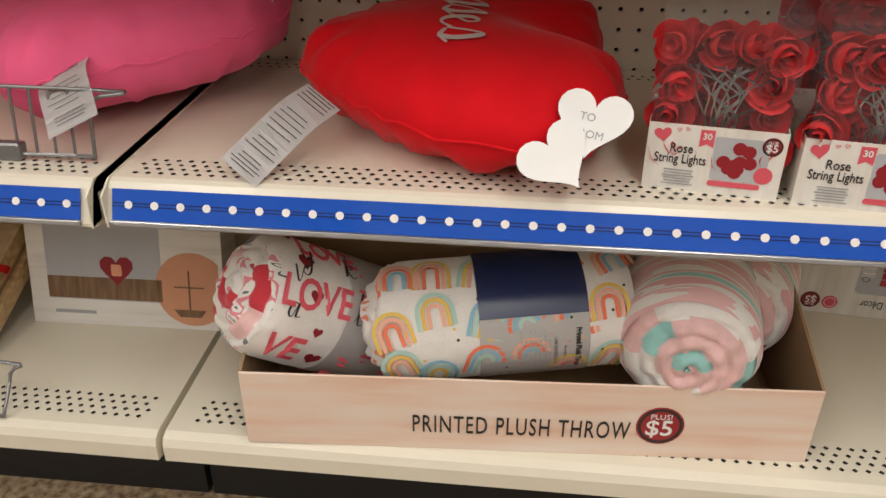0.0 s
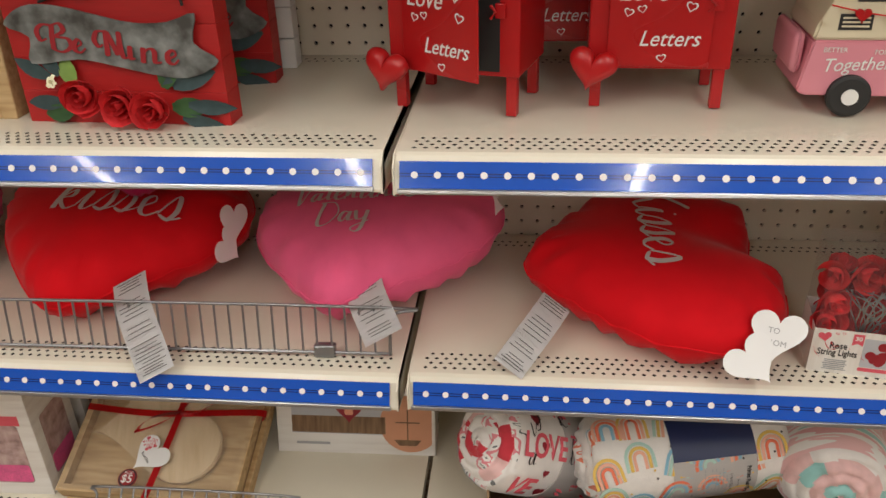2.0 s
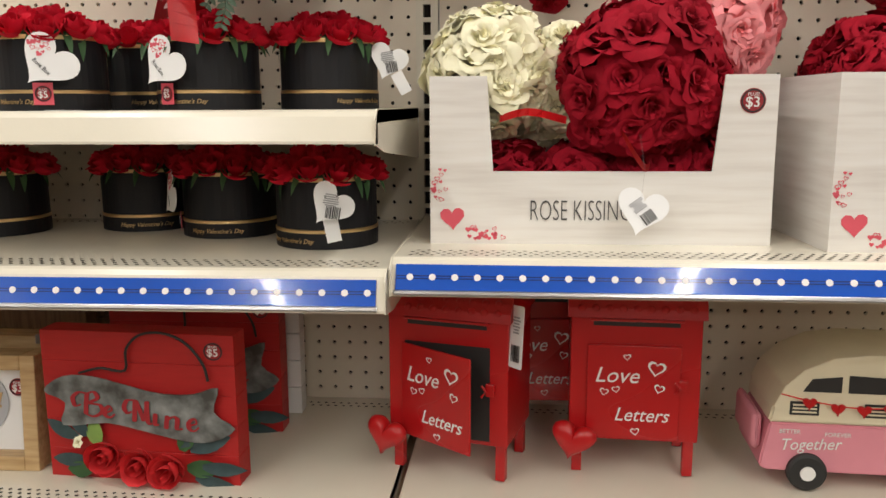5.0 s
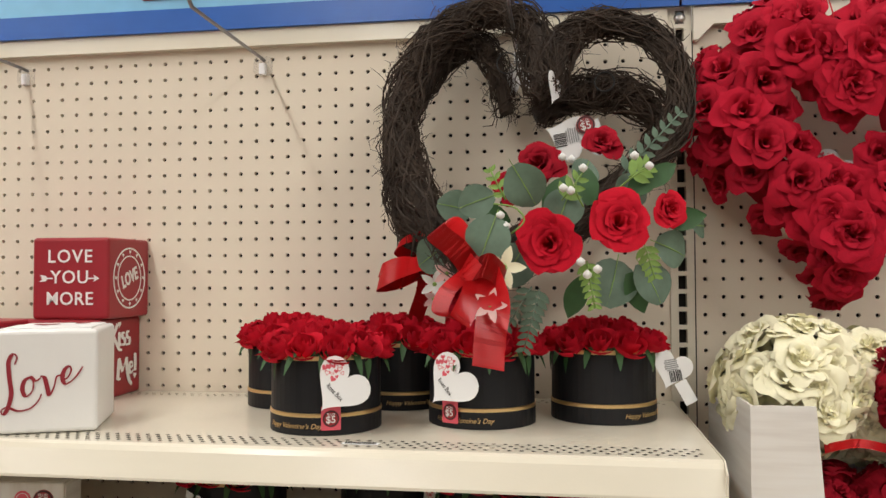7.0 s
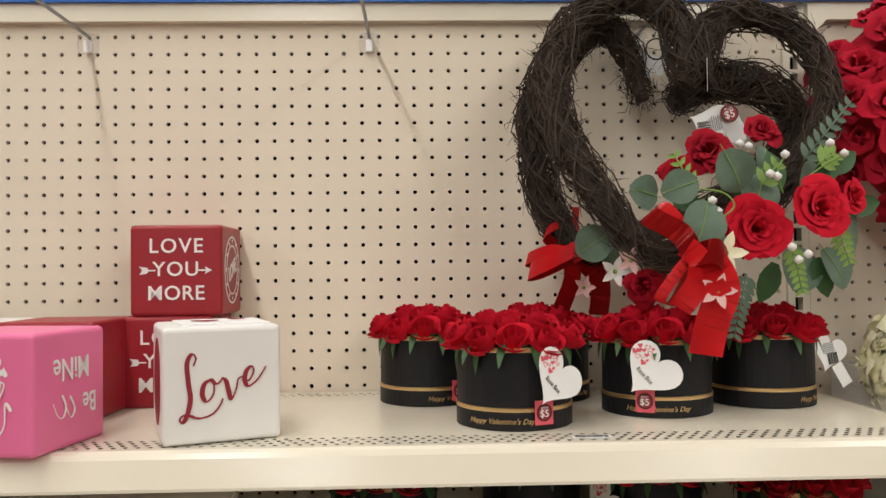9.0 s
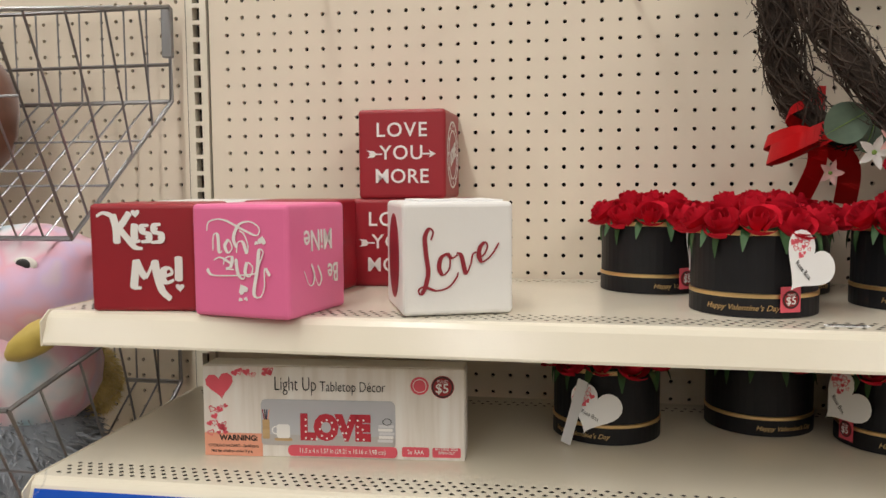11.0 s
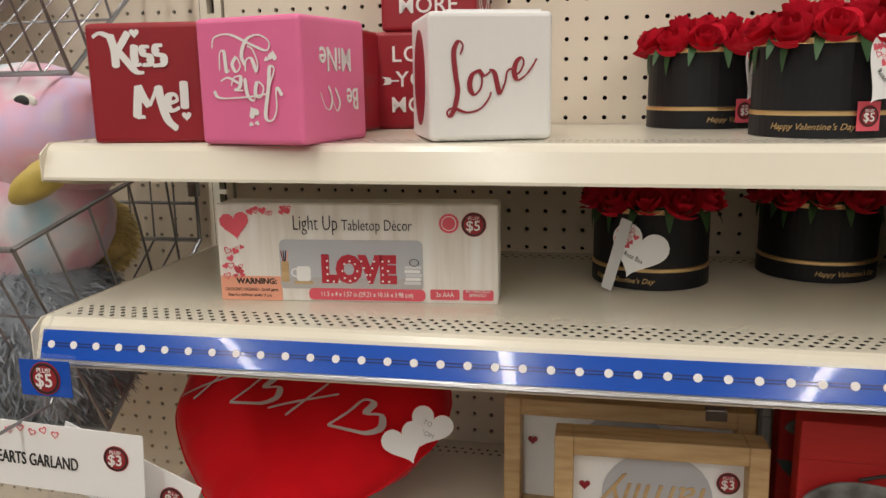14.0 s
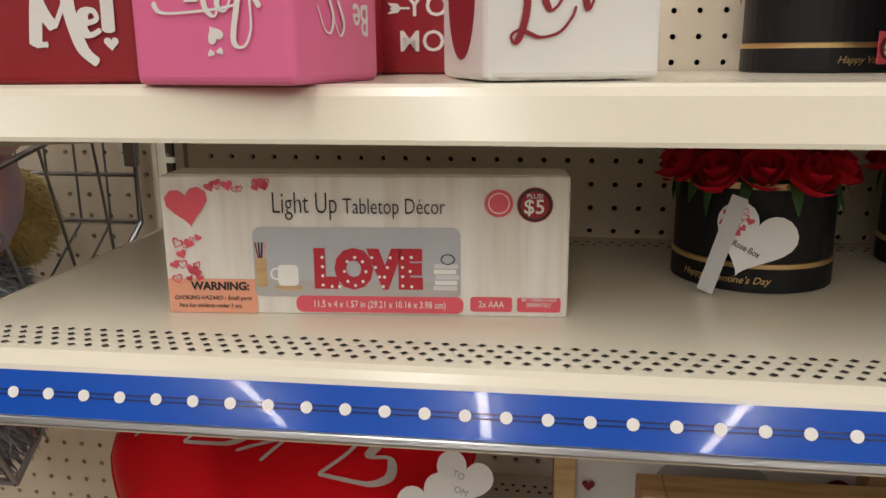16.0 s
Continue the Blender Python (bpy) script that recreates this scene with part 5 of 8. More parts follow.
ribbon("bow_loop", [(-0.256, -0.317, 1.447), (-0.279, -0.333, 1.426), (-0.290, -0.317, 1.401), (-0.271, -0.305, 1.397), (-0.254, -0.311, 1.434)], 0.022, (0.75, 0.6, -0.2))
ribbon("bow_loop", [(-0.253, -0.319, 1.448), (-0.235, -0.337, 1.452), (-0.220, -0.323, 1.435), (-0.233, -0.307, 1.427), (-0.252, -0.311, 1.441)], 0.028, (0.25, 0.3, 1))
ribbon("bow_knot", [(-0.264, -0.323, 1.458), (-0.252, -0.329, 1.445), (-0.245, -0.321, 1.431)], 0.024)
ribbon("ribbon_tail", [(-0.241, -0.327, 1.445), (-0.230, -0.337, 1.413), (-0.235, -0.321, 1.378), (-0.239, -0.307, 1.340)], 0.036)
ribbon("ribbon_tail", [(-0.248, -0.323, 1.443), (-0.254, -0.331, 1.418), (-0.269, -0.317, 1.391)], 0.026)
heart_tag(vw, vi @ pose(-0.153, -0.098, 1.629, 0, 110, 0), 0.062, side="code")
heart_tag(vw, vi @ pose(-0.117, -0.080, 1.633, 0, 200, 0), 0.056, side="plain")
badge(vw, vi @ pose(-0.126, -0.102, 1.642, 0, -15, 0), 0.0125)
heart_tag(vw, vi @ pose(-0.167, -0.135, 1.683, 0, 20, 70), 0.046, side="plain")
heart_tag(bw, bw.matrix_world.inverted() @ pose(-0.221, -0.055, 1.722, 0, 160, 0), 0.048, side="plain")


def rose_heart_wreath(m, w, h, seed, meshes, label, n_out=22):
    r2 = random.Random(seed)
    t = thing("rose_heart_wreath", m, label, "wreath", "rose heart wreaths")
    outer = heart(1.0, 120)
    core = bmesh.new()
    path = [Vector((x * w * 0.68, 0, z * h * 0.70)) for x, z in heart(1.0, 40)]
    core = tube(path + path[:1], 0.034, 8)
    part("wreath_ring", core, DRED, t, "red padded ring under the roses")
    for scale, count, y, size, out in ((0.90, 32, 0.012, 0.062, 1.3), (0.80, 30, -0.018, 0.070, 0.6), (0.62, 22, -0.046, 0.084, 0.05), (0.44, 12, -0.028, 0.064, -0.6)):
        for k in range(count):
            x, z = outer[int(k * 120 / count + r2.uniform(0, 2)) % 120]
            x *= 1 - 1.15 * max(0.0, z - 0.14)
            p = Vector((x * w * scale, y + r2.uniform(-0.006, 0.006), z * h * scale + (0.0 if scale > 0.6 else 0.008)))
            add_rose(meshes, t, p, (x * out * 1.6 + r2.uniform(-0.15, 0.15), -1 if out < 1 else -0.45, z * out * 1.6 + r2.uniform(-0.15, 0.15)), size * r2.uniform(0.9, 1.12), r2)
    part("hanging_loop", tube([(0.0, 0, h * 0.22), (0.004, -0.01, h * 0.40), (0.0, 0.0, h * 0.47), (-0.004, 0.01, h * 0.40), (0.0, 0.0, h * 0.22)], 0.0012, 5), RIBBON, t)
    return t


rw = rose_heart_wreath(pose(0.188, -0.080, 1.604), 0.392, 0.432, 31, ROSES_WREATH, "large heart wreath of overlapping red cloth roses")
heart_tag(rw, pose(0.010, 0.02, -0.030, 0, 30, 0), 0.062)
badge(rw, pose(0.036, 0.010, -0.046), 0.012)
heart_tag(rw, pose(0.062, -0.104, 0.000, 0, 55, -10), 0.058, side="code")
rose_heart_wreath(pose(0.640, -0.080, 1.602), 0.400, 0.430, 32, ROSES_WREATH, "large heart wreath of overlapping red cloth roses")


# ---- rose ball cartons ----
def rose_ball(m, r, meshes, seed, label, size=0.052, core=DRED):
    r2 = random.Random(seed)
    t = thing("rose_ball", m, label, "flower ball", "rose balls")
    part("ball_core", lathe([(0.001, -r * 0.7), (r * 0.5, -r * 0.5), (r * 0.7, 0), (r * 0.5, r * 0.5), (0.001, r * 0.7)], 16), core, t, "", smooth=True)
    n = int(4 * math.pi * r * r / (size * size * 0.29))
    for k in range(n):
        z = 1 - 2 * (k + 0.5) / n
        a = k * 2.39996
        s = math.sqrt(1 - z * z)
        d = Vector((s * math.cos(a), s * math.sin(a), z))
        add_rose(meshes, t, d * (r - size * r2.uniform(0.30, 0.46)), d + Vector((r2.gauss(0, 0.3), r2.gauss(0, 0.3), r2.gauss(0, 0.3))), size * r2.uniform(0.85, 1.2), r2)
    return t


def display_carton(m, w, label, words, badge_on=True):
    """A whitewashed display carton with a cut-out front."""
    t = thing("display_carton", m, label, "carton", "display cartons")
    h, d, nl, nr, nz = 0.200, 0.235, 0.072, w - 0.072, 0.088
    part("front_panel", moved(plate([(0, 0), (w, 0), (w - 0.002, h), (nr + 0.010, h), (nr, nz), (nl + 0.004, nz), (nl - 0.004, h), (0, h)], 0.003), pose(0, 0, 0)), CARDW, t, "white wood-print front with a cut-out")
    part("side_panel", box(0, 0.003, 0.003, d, 0, h), CARDW, t)
    part("side_panel", box(w - 0.003, w, 0.003, d, 0, h), CARDW, t)
    part("back_panel", box(0.003, w - 0.003, d - 0.003, d, 0, h), CARDW, t)
    part("bottom_panel", box(0.003, w - 0.003, 0.003, d - 0.003, 0, 0.003), CARDW, t)
    small_hearts("big_heart", [(0.027, 0.030, 0.030, -4, False)], INKP, t, pose(0, -0.0004, 0))
    r2 = random.Random(9)
    sp = [(r2.uniform(0.004, 0.020), r2.uniform(0.045, 0.095), r2.uniform(0.004, 0.008), r2.uniform(-30, 30), r2.random() < 0.4) for _ in range(14)]
    sp += [(r2.uniform(0.045, 0.088), r2.uniform(0.006, 0.020), r2.uniform(0.004, 0.008), r2.uniform(-30, 30), r2.random() < 0.4) for _ in range(18)]
    for h in sp:
        small_hearts("heart_print", [h], INKP, t, pose(0, -0.0004, 0))
    if words:
        text("title", words, 0.036, INKD, t, pose(w * 0.445, -0.0008, 0.040), squeeze=0.54, bold=-0.0006)
    if badge_on:
        badge(t, pose(w - 0.030, -0.0006, 0.170), 0.0145, "$3")
    return t


display_carton(pose(0.042, -0.272, S4E, 0, 0, 1), 0.405, "whitewashed display carton lettered Rose Kissing Ball full of rose balls", "ROSE KISSING")
display_carton(pose(0.498, -0.305, S4E, 0, 0, 2), 0.405, "whitewashed display carton full of deep red rose balls", "", True)
kt = thing("ball_tag", pose(0.290, -0.298, S4E + 0.042, 0, 0, 0), "white heart tag hanging from a rose ball on clear thread", "tag")
card = part("card", plate(heart(0.060), 0.0006), WHITE, kt, "", pose(0, 0, 0, -14, 15, 0))
bars("fine_print", 0.018, 0.014, 6, INKG, card, pose(-0.006, -0.0006, 0.008, 0, -50, 0), 2)
barcode("barcode", 0.015, 0.014, card, pose(0.009, -0.0006, -0.002, 0, -50, 0), 2)
part("thread", tube([(0.0, 0.0, 0.02), (0.004, 0.012, 0.05), (0.0, 0.03, 0.09)], 0.0005, 4), CLEARP, kt)
rose_ball(pose(0.112, -0.165, S4E + 0.205), 0.076, ROSES_CREAM, 41, "cream cloth rose ball in a carton", 0.064, CREAMF)
rose_ball(pose(0.205, -0.120, S4E + 0.190), 0.070, ROSES_CREAM, 42, "cream cloth rose ball in a carton", 0.064, CREAMF)
rose_ball(pose(0.298, -0.190, S4E + 0.195), 0.092, ROSES_DEEP, 43, "large deep red cloth rose ball in a carton", 0.080)
rose_ball(pose(0.405, -0.095, S4E + 0.270), 0.076, ROSES_PINK, 44, "pink cloth flower ball resting on other balls", 0.078, PINKF)
for k, (bx, by, bz) in enumerate(((0.130, -0.178, 0.062), (0.225, -0.180, 0.060), (0.325, -0.176, 0.058), (0.390, -0.172, 0.066), (0.385, -0.10, 0.140))):
    rose_ball(pose(bx, by, S4E + bz), 0.056, ROSES_DEEP, 45 + k, "deep red cloth rose ball low in a carton", 0.054)
for k, (bx, by, bz) in enumerate(((0.595, -0.20, 0.175), (0.690, -0.19, 0.180), (0.800, -0.20, 0.17), (0.600, -0.12, 0.200))):
    rose_ball(pose(bx, by, S4E + bz), 0.072, ROSES_DEEP, 55 + k, "deep red cloth rose ball in a carton", 0.058)
for pts in ([(0.125, -0.245, 0.150), (0.160, -0.25, 0.158), (0.205, -0.245, 0.148)], [(0.270, -0.262, 0.135), (0.283, -0.272, 0.110), (0.298, -0.266, 0.092), (0.305, -0.255, 0.098)]):
    o = put_mesh("ribbon_loop", mesh_of(strip([Vector(p) + Vector((0, 0, S4E)) for p in smooth_path(pts, 6)], 0.010, 0.0005, Vector((0.1, 0.5, 1)).normalized()), True), RIBBON)
    tagged(o, "red satin hanging ribbon of a rose ball", "ribbon", "ball ribbons")


# ---- third shelf: signs, letter boxes, camper ----
def cloth_leaf(parent, x, z, length, width, deg, material, y=-0.006, tip=0):
    part("leaf", leaf(length, width, 0.12), material, parent, "", pose(x, y, z, 90 + tip, -deg, 0), smooth=True)


BE_MINE = [[(0.0642, 0.1232), (0.0522, 0.1249), (0.0436, 0.1173), (0.0463, 0.1063), (0.0539, 0.1084)],
        [(0.0632, 0.1249), (0.0608, 0.1105), (0.0594, 0.0946)],
        [(0.0601, 0.1228), (0.0718, 0.1263), (0.0759, 0.1180), (0.0659, 0.1111), (0.0787, 0.1084), (0.0814, 0.0994), (0.0704, 0.0926), (0.0601, 0.0953)],
        [(0.0849, 0.0981), (0.0938, 0.1022), (0.0911, 0.1077), (0.0856, 0.1022), (0.0856, 0.0946), (0.0917, 0.0922), (0.0979, 0.0974)],
        [(0.1241, 0.1173), (0.1151, 0.1167), (0.1103, 0.1070), (0.1145, 0.0994), (0.1200, 0.1022)],
        [(0.1255, 0.1187), (0.1241, 0.1036), (0.1227, 0.0877)],
        [(0.1262, 0.1173), (0.1310, 0.1036), (0.1351, 0.0891)],
        [(0.1351, 0.0891), (0.1372, 0.1036), (0.1406, 0.1173)],
        [(0.1406, 0.1173), (0.1399, 0.1001), (0.1413, 0.0871), (0.1468, 0.0871)],
        [(0.1509, 0.1008), (0.1496, 0.0864), (0.1551, 0.0857)],
        [(0.1661, 0.0988), (0.1647, 0.0898), (0.1633, 0.0802)],
        [(0.1654, 0.0919), (0.1730, 0.0974), (0.1785, 0.0939), (0.1778, 0.0816), (0.1853, 0.0816)],
        [(0.1922, 0.0857), (0.2026, 0.0898), (0.2005, 0.0960), (0.1936, 0.0912), (0.1936, 0.0822), (0.1998, 0.0795), (0.2060, 0.0850)]]


def be_mine_sign(m, label):
    t = thing("be_mine_sign", m, label, "sign", "plank signs")
    w, h, d, n = 0.250, 0.206, 0.036, 5
    for k in range(n):
        z0 = h * k / n
        part("plank", box(0, w, 0, d, z0 + 0.0001, z0 + h / n - 0.0001, 0.0007, 1), PLANKR, t)
    ban = [(0.004, 0.124), (0.030, 0.145), (0.068, 0.147), (0.116, 0.136), (0.157, 0.127), (0.198, 0.128), (0.231, 0.138), (0.224, 0.104), (0.250, 0.083), (0.220, 0.064), (0.185, 0.063), (0.133, 0.074), (0.085, 0.083), (0.026, 0.077), (0.032, 0.109)]
    sm = [(p.x, p.z) for p in smooth_path([(x, 0, z) for x, z in ban], 3, True)]
    b = part("metal_banner", plate(sm, 0.0025, 0.0006), GALV, t, "weathered grey metal banner", pose(0, -0.009, 0))
    pen("lettering", BE_MINE, 0.0052, BADGE, b, pose(0, -0.0008, 0))
    hp = [(0.052, 0.150), (0.080, 0.158), (0.112, 0.156), (0.116, 0.185), (0.135, 0.205), (0.165, 0.208), (0.192, 0.196), (0.212, 0.170), (0.218, 0.146)]
    part("wire_heart", tube(smooth_path([(x, -0.006, z) for x, z in hp], 6), 0.0018, 6), INKK, t, "dark wire heart outline", smooth=True)
    r2 = random.Random(6)
    for x, z, s in ((0.084, 0.040, 0.054), (0.128, 0.030, 0.050), (0.166, 0.024, 0.052)):
        add_rose(ROSES_FOAM, t, (x, -0.008, z), (r2.uniform(-0.2, 0.2), -1, 0.1), s, r2)
    add_rose(ROSES_CREAM, t, (0.048, -0.006, 0.052), (-0.4, -1, 0.5), 0.018, r2, "bud")
    for x, z, l, wd, a, mt in ((0.045, 0.06, 0.050, 0.020, 155, TEALL), (0.055, 0.03, 0.052, 0.020, 185, TEALL), (0.055, 0.062, 0.045, 0.020, 115, TEALL), (0.070, 0.05, 0.038, 0.022, 100, LGREEN), (0.062, 0.018, 0.040, 0.024, 190, GREENL),
                               (0.175, 0.055, 0.055, 0.020, 35, TEALL), (0.190, 0.050, 0.055, 0.022, 20, TEALL), (0.180, 0.048, 0.038, 0.022, 70, GREENL), (0.185, 0.025, 0.045, 0.026, 0, GREENL), (0.205, 0.028, 0.055, 0.020, -6, TEALL), (0.195, 0.012, 0.05, 0.018, -15, TEALL)):
        cloth_leaf(t, x, z, l, wd, a, mt)
    badge(t, pose(0.224, -0.0008, 0.184), 0.0125)
    return t


be_mine_sign(pose(-0.450, -0.310, S3Z, 0, 0, -2.5) @ Matrix.Diagonal((1.02, 1, 0.95, 1)), "red plank sign with a grey metal banner lettered Be Mine")
be_mine_sign(pose(-0.440, -0.155, S3Z, 0, 0, 1), "red plank sign with a grey banner standing behind another")


def plain_sign(m, w, h, d, material, label, name="plank_sign"):
    t = thing(name, m, label, "sign", "stacked signs")
    for k in range(5):
        part("plank", box(0, w, 0, d, h * k / 5 + 0.0006, h * (k + 1) / 5 - 0.0006, 0.001, 1), material, t)
    return t


plain_sign(pose(-0.430, -0.088, S3Z, 0, 0, 2), 0.250, 0.215, 0.030, WHITEP, "white plank sign standing behind the red ones")
plain_sign(pose(-0.440, -0.048, S3Z, 0, 0, 2), 0.250, 0.225, 0.026, WHITEP, "white plank sign against the pegboard")


def shadow_box(m, w, h, d, label, clasp=False):
    t = thing("wooden_shadow_box", m, label, "picture frame", "wooden boxes")
    b = 0.020
    part("frame_side", box(0, b, 0, d, 0, h, 0.0015), WOODN, t, "natural wood frame")
    part("frame_side", box(w - b, w, 0, d, 0, h, 0.0015), WOODN, t, "natural wood frame")
    part("frame_top", box(b, w - b, 0, d, h - b, h, 0.0015), WOODN, t, "natural wood frame")
    part("frame_bottom", box(b, w - b, 0, d, 0, b, 0.0015), WOODN, t, "natural wood frame")
    part("backing", box(b, w - b, d * 0.6, d - 0.002, b, h - b), WHITE, t, "white backing card")
    bk = part("print", plate(disc(0.050, 28, 1.15), 0.0006), PICT, t, "", pose(w / 2, d * 0.55, h * 0.55))
    text("lettering", "family", 0.046, WOODN, bk, pose(0.0, -0.001, 0.0, 0, 180, 0), shear=0.3)
    badge(t, pose(w - b - 0.016, d * 0.5, h - b - 0.028), 0.012, "$3")
    small_hearts("heart_print", [(b + 0.012, h * 0.6, 0.012, 0, False)], INKR, t, pose(0, d * 0.55, 0))
    if clasp:
        part("clasp", box(w - 0.055, w - 0.032, -0.003, 0.012, h - 0.010, h + 0.003, 0.001), STEEL, t, "small metal clasp")
    return t


shadow_box(pose(-0.757, -0.205, S3Z, -3, 0, 0), 0.285, 0.152, 0.045, "natural wood shadow box standing in the back", True)
shadow_box(pose(-0.688, -0.310, S3Z, -4, 0, 2), 0.216, 0.155, 0.042, "natural wood shadow box with a white backing")
plain_sign(pose(-0.76, -0.115, S3Z, 0, 0, 0), 0.262, 0.17, 0.03, WOODB, "brown wooden sign standing in a stack", "wooden_sign")
plain_sign(pose(-0.752, -0.075, S3Z, 0, 0, 0), 0.262, 0.185, 0.03, WOODB, "brown wooden sign standing in a stack", "wooden_sign")


def puffed_heart(w, thick):
    bm = bmesh.new()
    out = heart(w, 32)
    rim = [bm.verts.new((x, 0, z)) for x, z in out]
    for sign in (-1, 1):
        last = rim
        for s, f in ((0.92, 0.55), (0.72, 0.85), (0.40, 1.0)):
            row = [bm.verts.new((x * s, sign * thick / 2 * f, z * s)) for x, z in out]
            for i in range(32):
                bm.faces.new((last[i], last[(i + 1) % 32], row[(i + 1) % 32], row[i]))
            last = row
        c = bm.verts.new((0, sign * thick / 2, 0))
        for i in range(32):
            bm.faces.new((last[i], last[(i + 1) % 32], c))
    bmesh.ops.recalc_face_normals(bm, faces=list(bm.faces))
    return bm


def letter_box(m, label, door_angle=0.0, tag=False):
    t = thing("letter_box", m, label, "letter box", "letter boxes")
    w, d, z0, z1 = 0.152, 0.110, 0.046, 0.205
    for x in (0.004, w - 0.016):
        for y in (0.004, d - 0.016):
            bm = box(x, x + 0.012, y, y + 0.012, 0, z0 + 0.004, 0.0008)
            part("leg", bm, TINR, t)
    part("body", box(0, w, 0, d, z0, z1, 0.002), TINR, t, "red enamelled tin body")
    prof = []
    for i in range(13):
        a = math.pi * i / 12
        prof.append((d / 2 - (d / 2 + 0.006) * math.cos(a), z1 + 0.044 * math.sin(a)))
    bm = bmesh.new()
    rows = [[bm.verts.new((x, y, z)) for y, z in prof] for x in (-0.004, w + 0.004)]
    for i in range(12):
        bm.faces.new((rows[0][i], rows[0][i + 1], rows[1][i + 1], rows[1][i]))
    bm.faces.new(rows[0])
    bm.faces.new(rows[1][::-1])
    bm.faces.new((rows[0][0], rows[1][0], rows[1][-1], rows[0][-1]))
    roof = part("roof", bm, TINR, t, "curved red tin roof")
    ribs = bmesh.new()
    for k in range(9):
        for i in (1, 2, 3):
            y, z = prof[i]
            join(ribs, moved(lathe([(0.0006, -0.001), (0.005, 0), (0.003, 0.0016), (0.0006, 0.002)], 10), pose(0.012 + k * (w - 0.024) / 8, y, z + 0.0005, 80 - 18 * i)))
    tagged(part("embossed_dots", ribs, TINR, roof), kind="stuff")
    # solid black strip in place of the shade inside the slot
    part("slot", box(0.026, w - 0.026, -0.0008, 0.004, z1 - 0.011, z1 - 0.005), INKK, t, "dark letter slot")
    part("slot_hood", box(0.022, w - 0.022, -0.006, 0.0, z1 - 0.0045, z1 - 0.001, 0.001), TINR, t)
    dw, dh = 0.108, 0.120
    # with the door ajar, black paints the shaded inside of the box
    part("door_opening", box(0.022, w - 0.022, -0.0006, 0.003, z0 + 0.006, z0 + 0.006 + dh), INKK if door_angle else TINR, t)
    door = part("door", box(0, dw, -0.003, 0, 0, dh, 0.0008), TINR, t, "small red tin door", pose(0.020, -0.0016, z0 + 0.004, 0, 0, -door_angle))
    text("word", "Love", 0.028, INKW, door, pose(0.034, -0.0036, dh * 0.68), shear=0.3, squeeze=0.95)
    text("word", "Letters", 0.0245, INKW, door, pose(0.064, -0.0036, dh * 0.26), shear=0.3, squeeze=0.9)
    for h in [(0.080, dh * 0.76, 0.022, 10, True), (0.084, dh * 0.55, 0.013, 15, True), (0.046, dh * 0.88, 0.009, -5, True), (0.020, dh * 0.50, 0.011, 15, True), (0.034, dh * 0.53, 0.010, -10, True), (0.058, dh * 0.08, 0.011, -8, True)]:
        small_hearts("heart_print", [h], INKW, door, pose(0, -0.0034, 0))
    latch = part("latch", box(w - 0.026, w - 0.015, -0.006, 0.0, z0 + 0.066, z0 + 0.082, 0.001), TINR, t)
    part("latch_pin", tube([(w - 0.030, -0.008, z0 + 0.080), (w - 0.024, -0.010, z0 + 0.074), (w - 0.030, -0.008, z0 + 0.066)], 0.0018, 6), TINR, t)
    flag = part("heart_flag", puffed_heart(0.054, 0.022), TINR, t, "puffed red heart-shaped flag", pose(0.004, -0.022, z0 + 0.004, 0, 12, -10), smooth=True)
    if tag:
        tg = part("price_tag", plate(rect(0.026, 0.075, 0.002), 0.0005), WHITE, t, "white barcode tag", pose(w + 0.010, -0.002, z1 - 0.015, -6, -4, -40))
        bars("fine_print", 0.016, 0.022, 6, INKG, tg, pose(0, -0.0004, 0.014), 8)
        barcode("barcode", 0.016, 0.020, tg, pose(0, -0.0004, -0.020), 8)
    return t


letter_box(pose(-0.016, -0.248, S3Z, 0, 0, -15) @ Matrix.Diagonal((1.05, 1.03, 1.02, 1)), "red tin letter box with its small door ajar", 22, True)
letter_box(pose(0.217, -0.246, S3Z, 0, 0, -3) @ Matrix.Diagonal((1.06, 1.03, 1.02, 1)), "red tin letter box with a closed door lettered Love Letters")
letter_box(pose(0.112, -0.118, S3Z, 0, 0, 2), "red tin letter box half hidden behind two others")


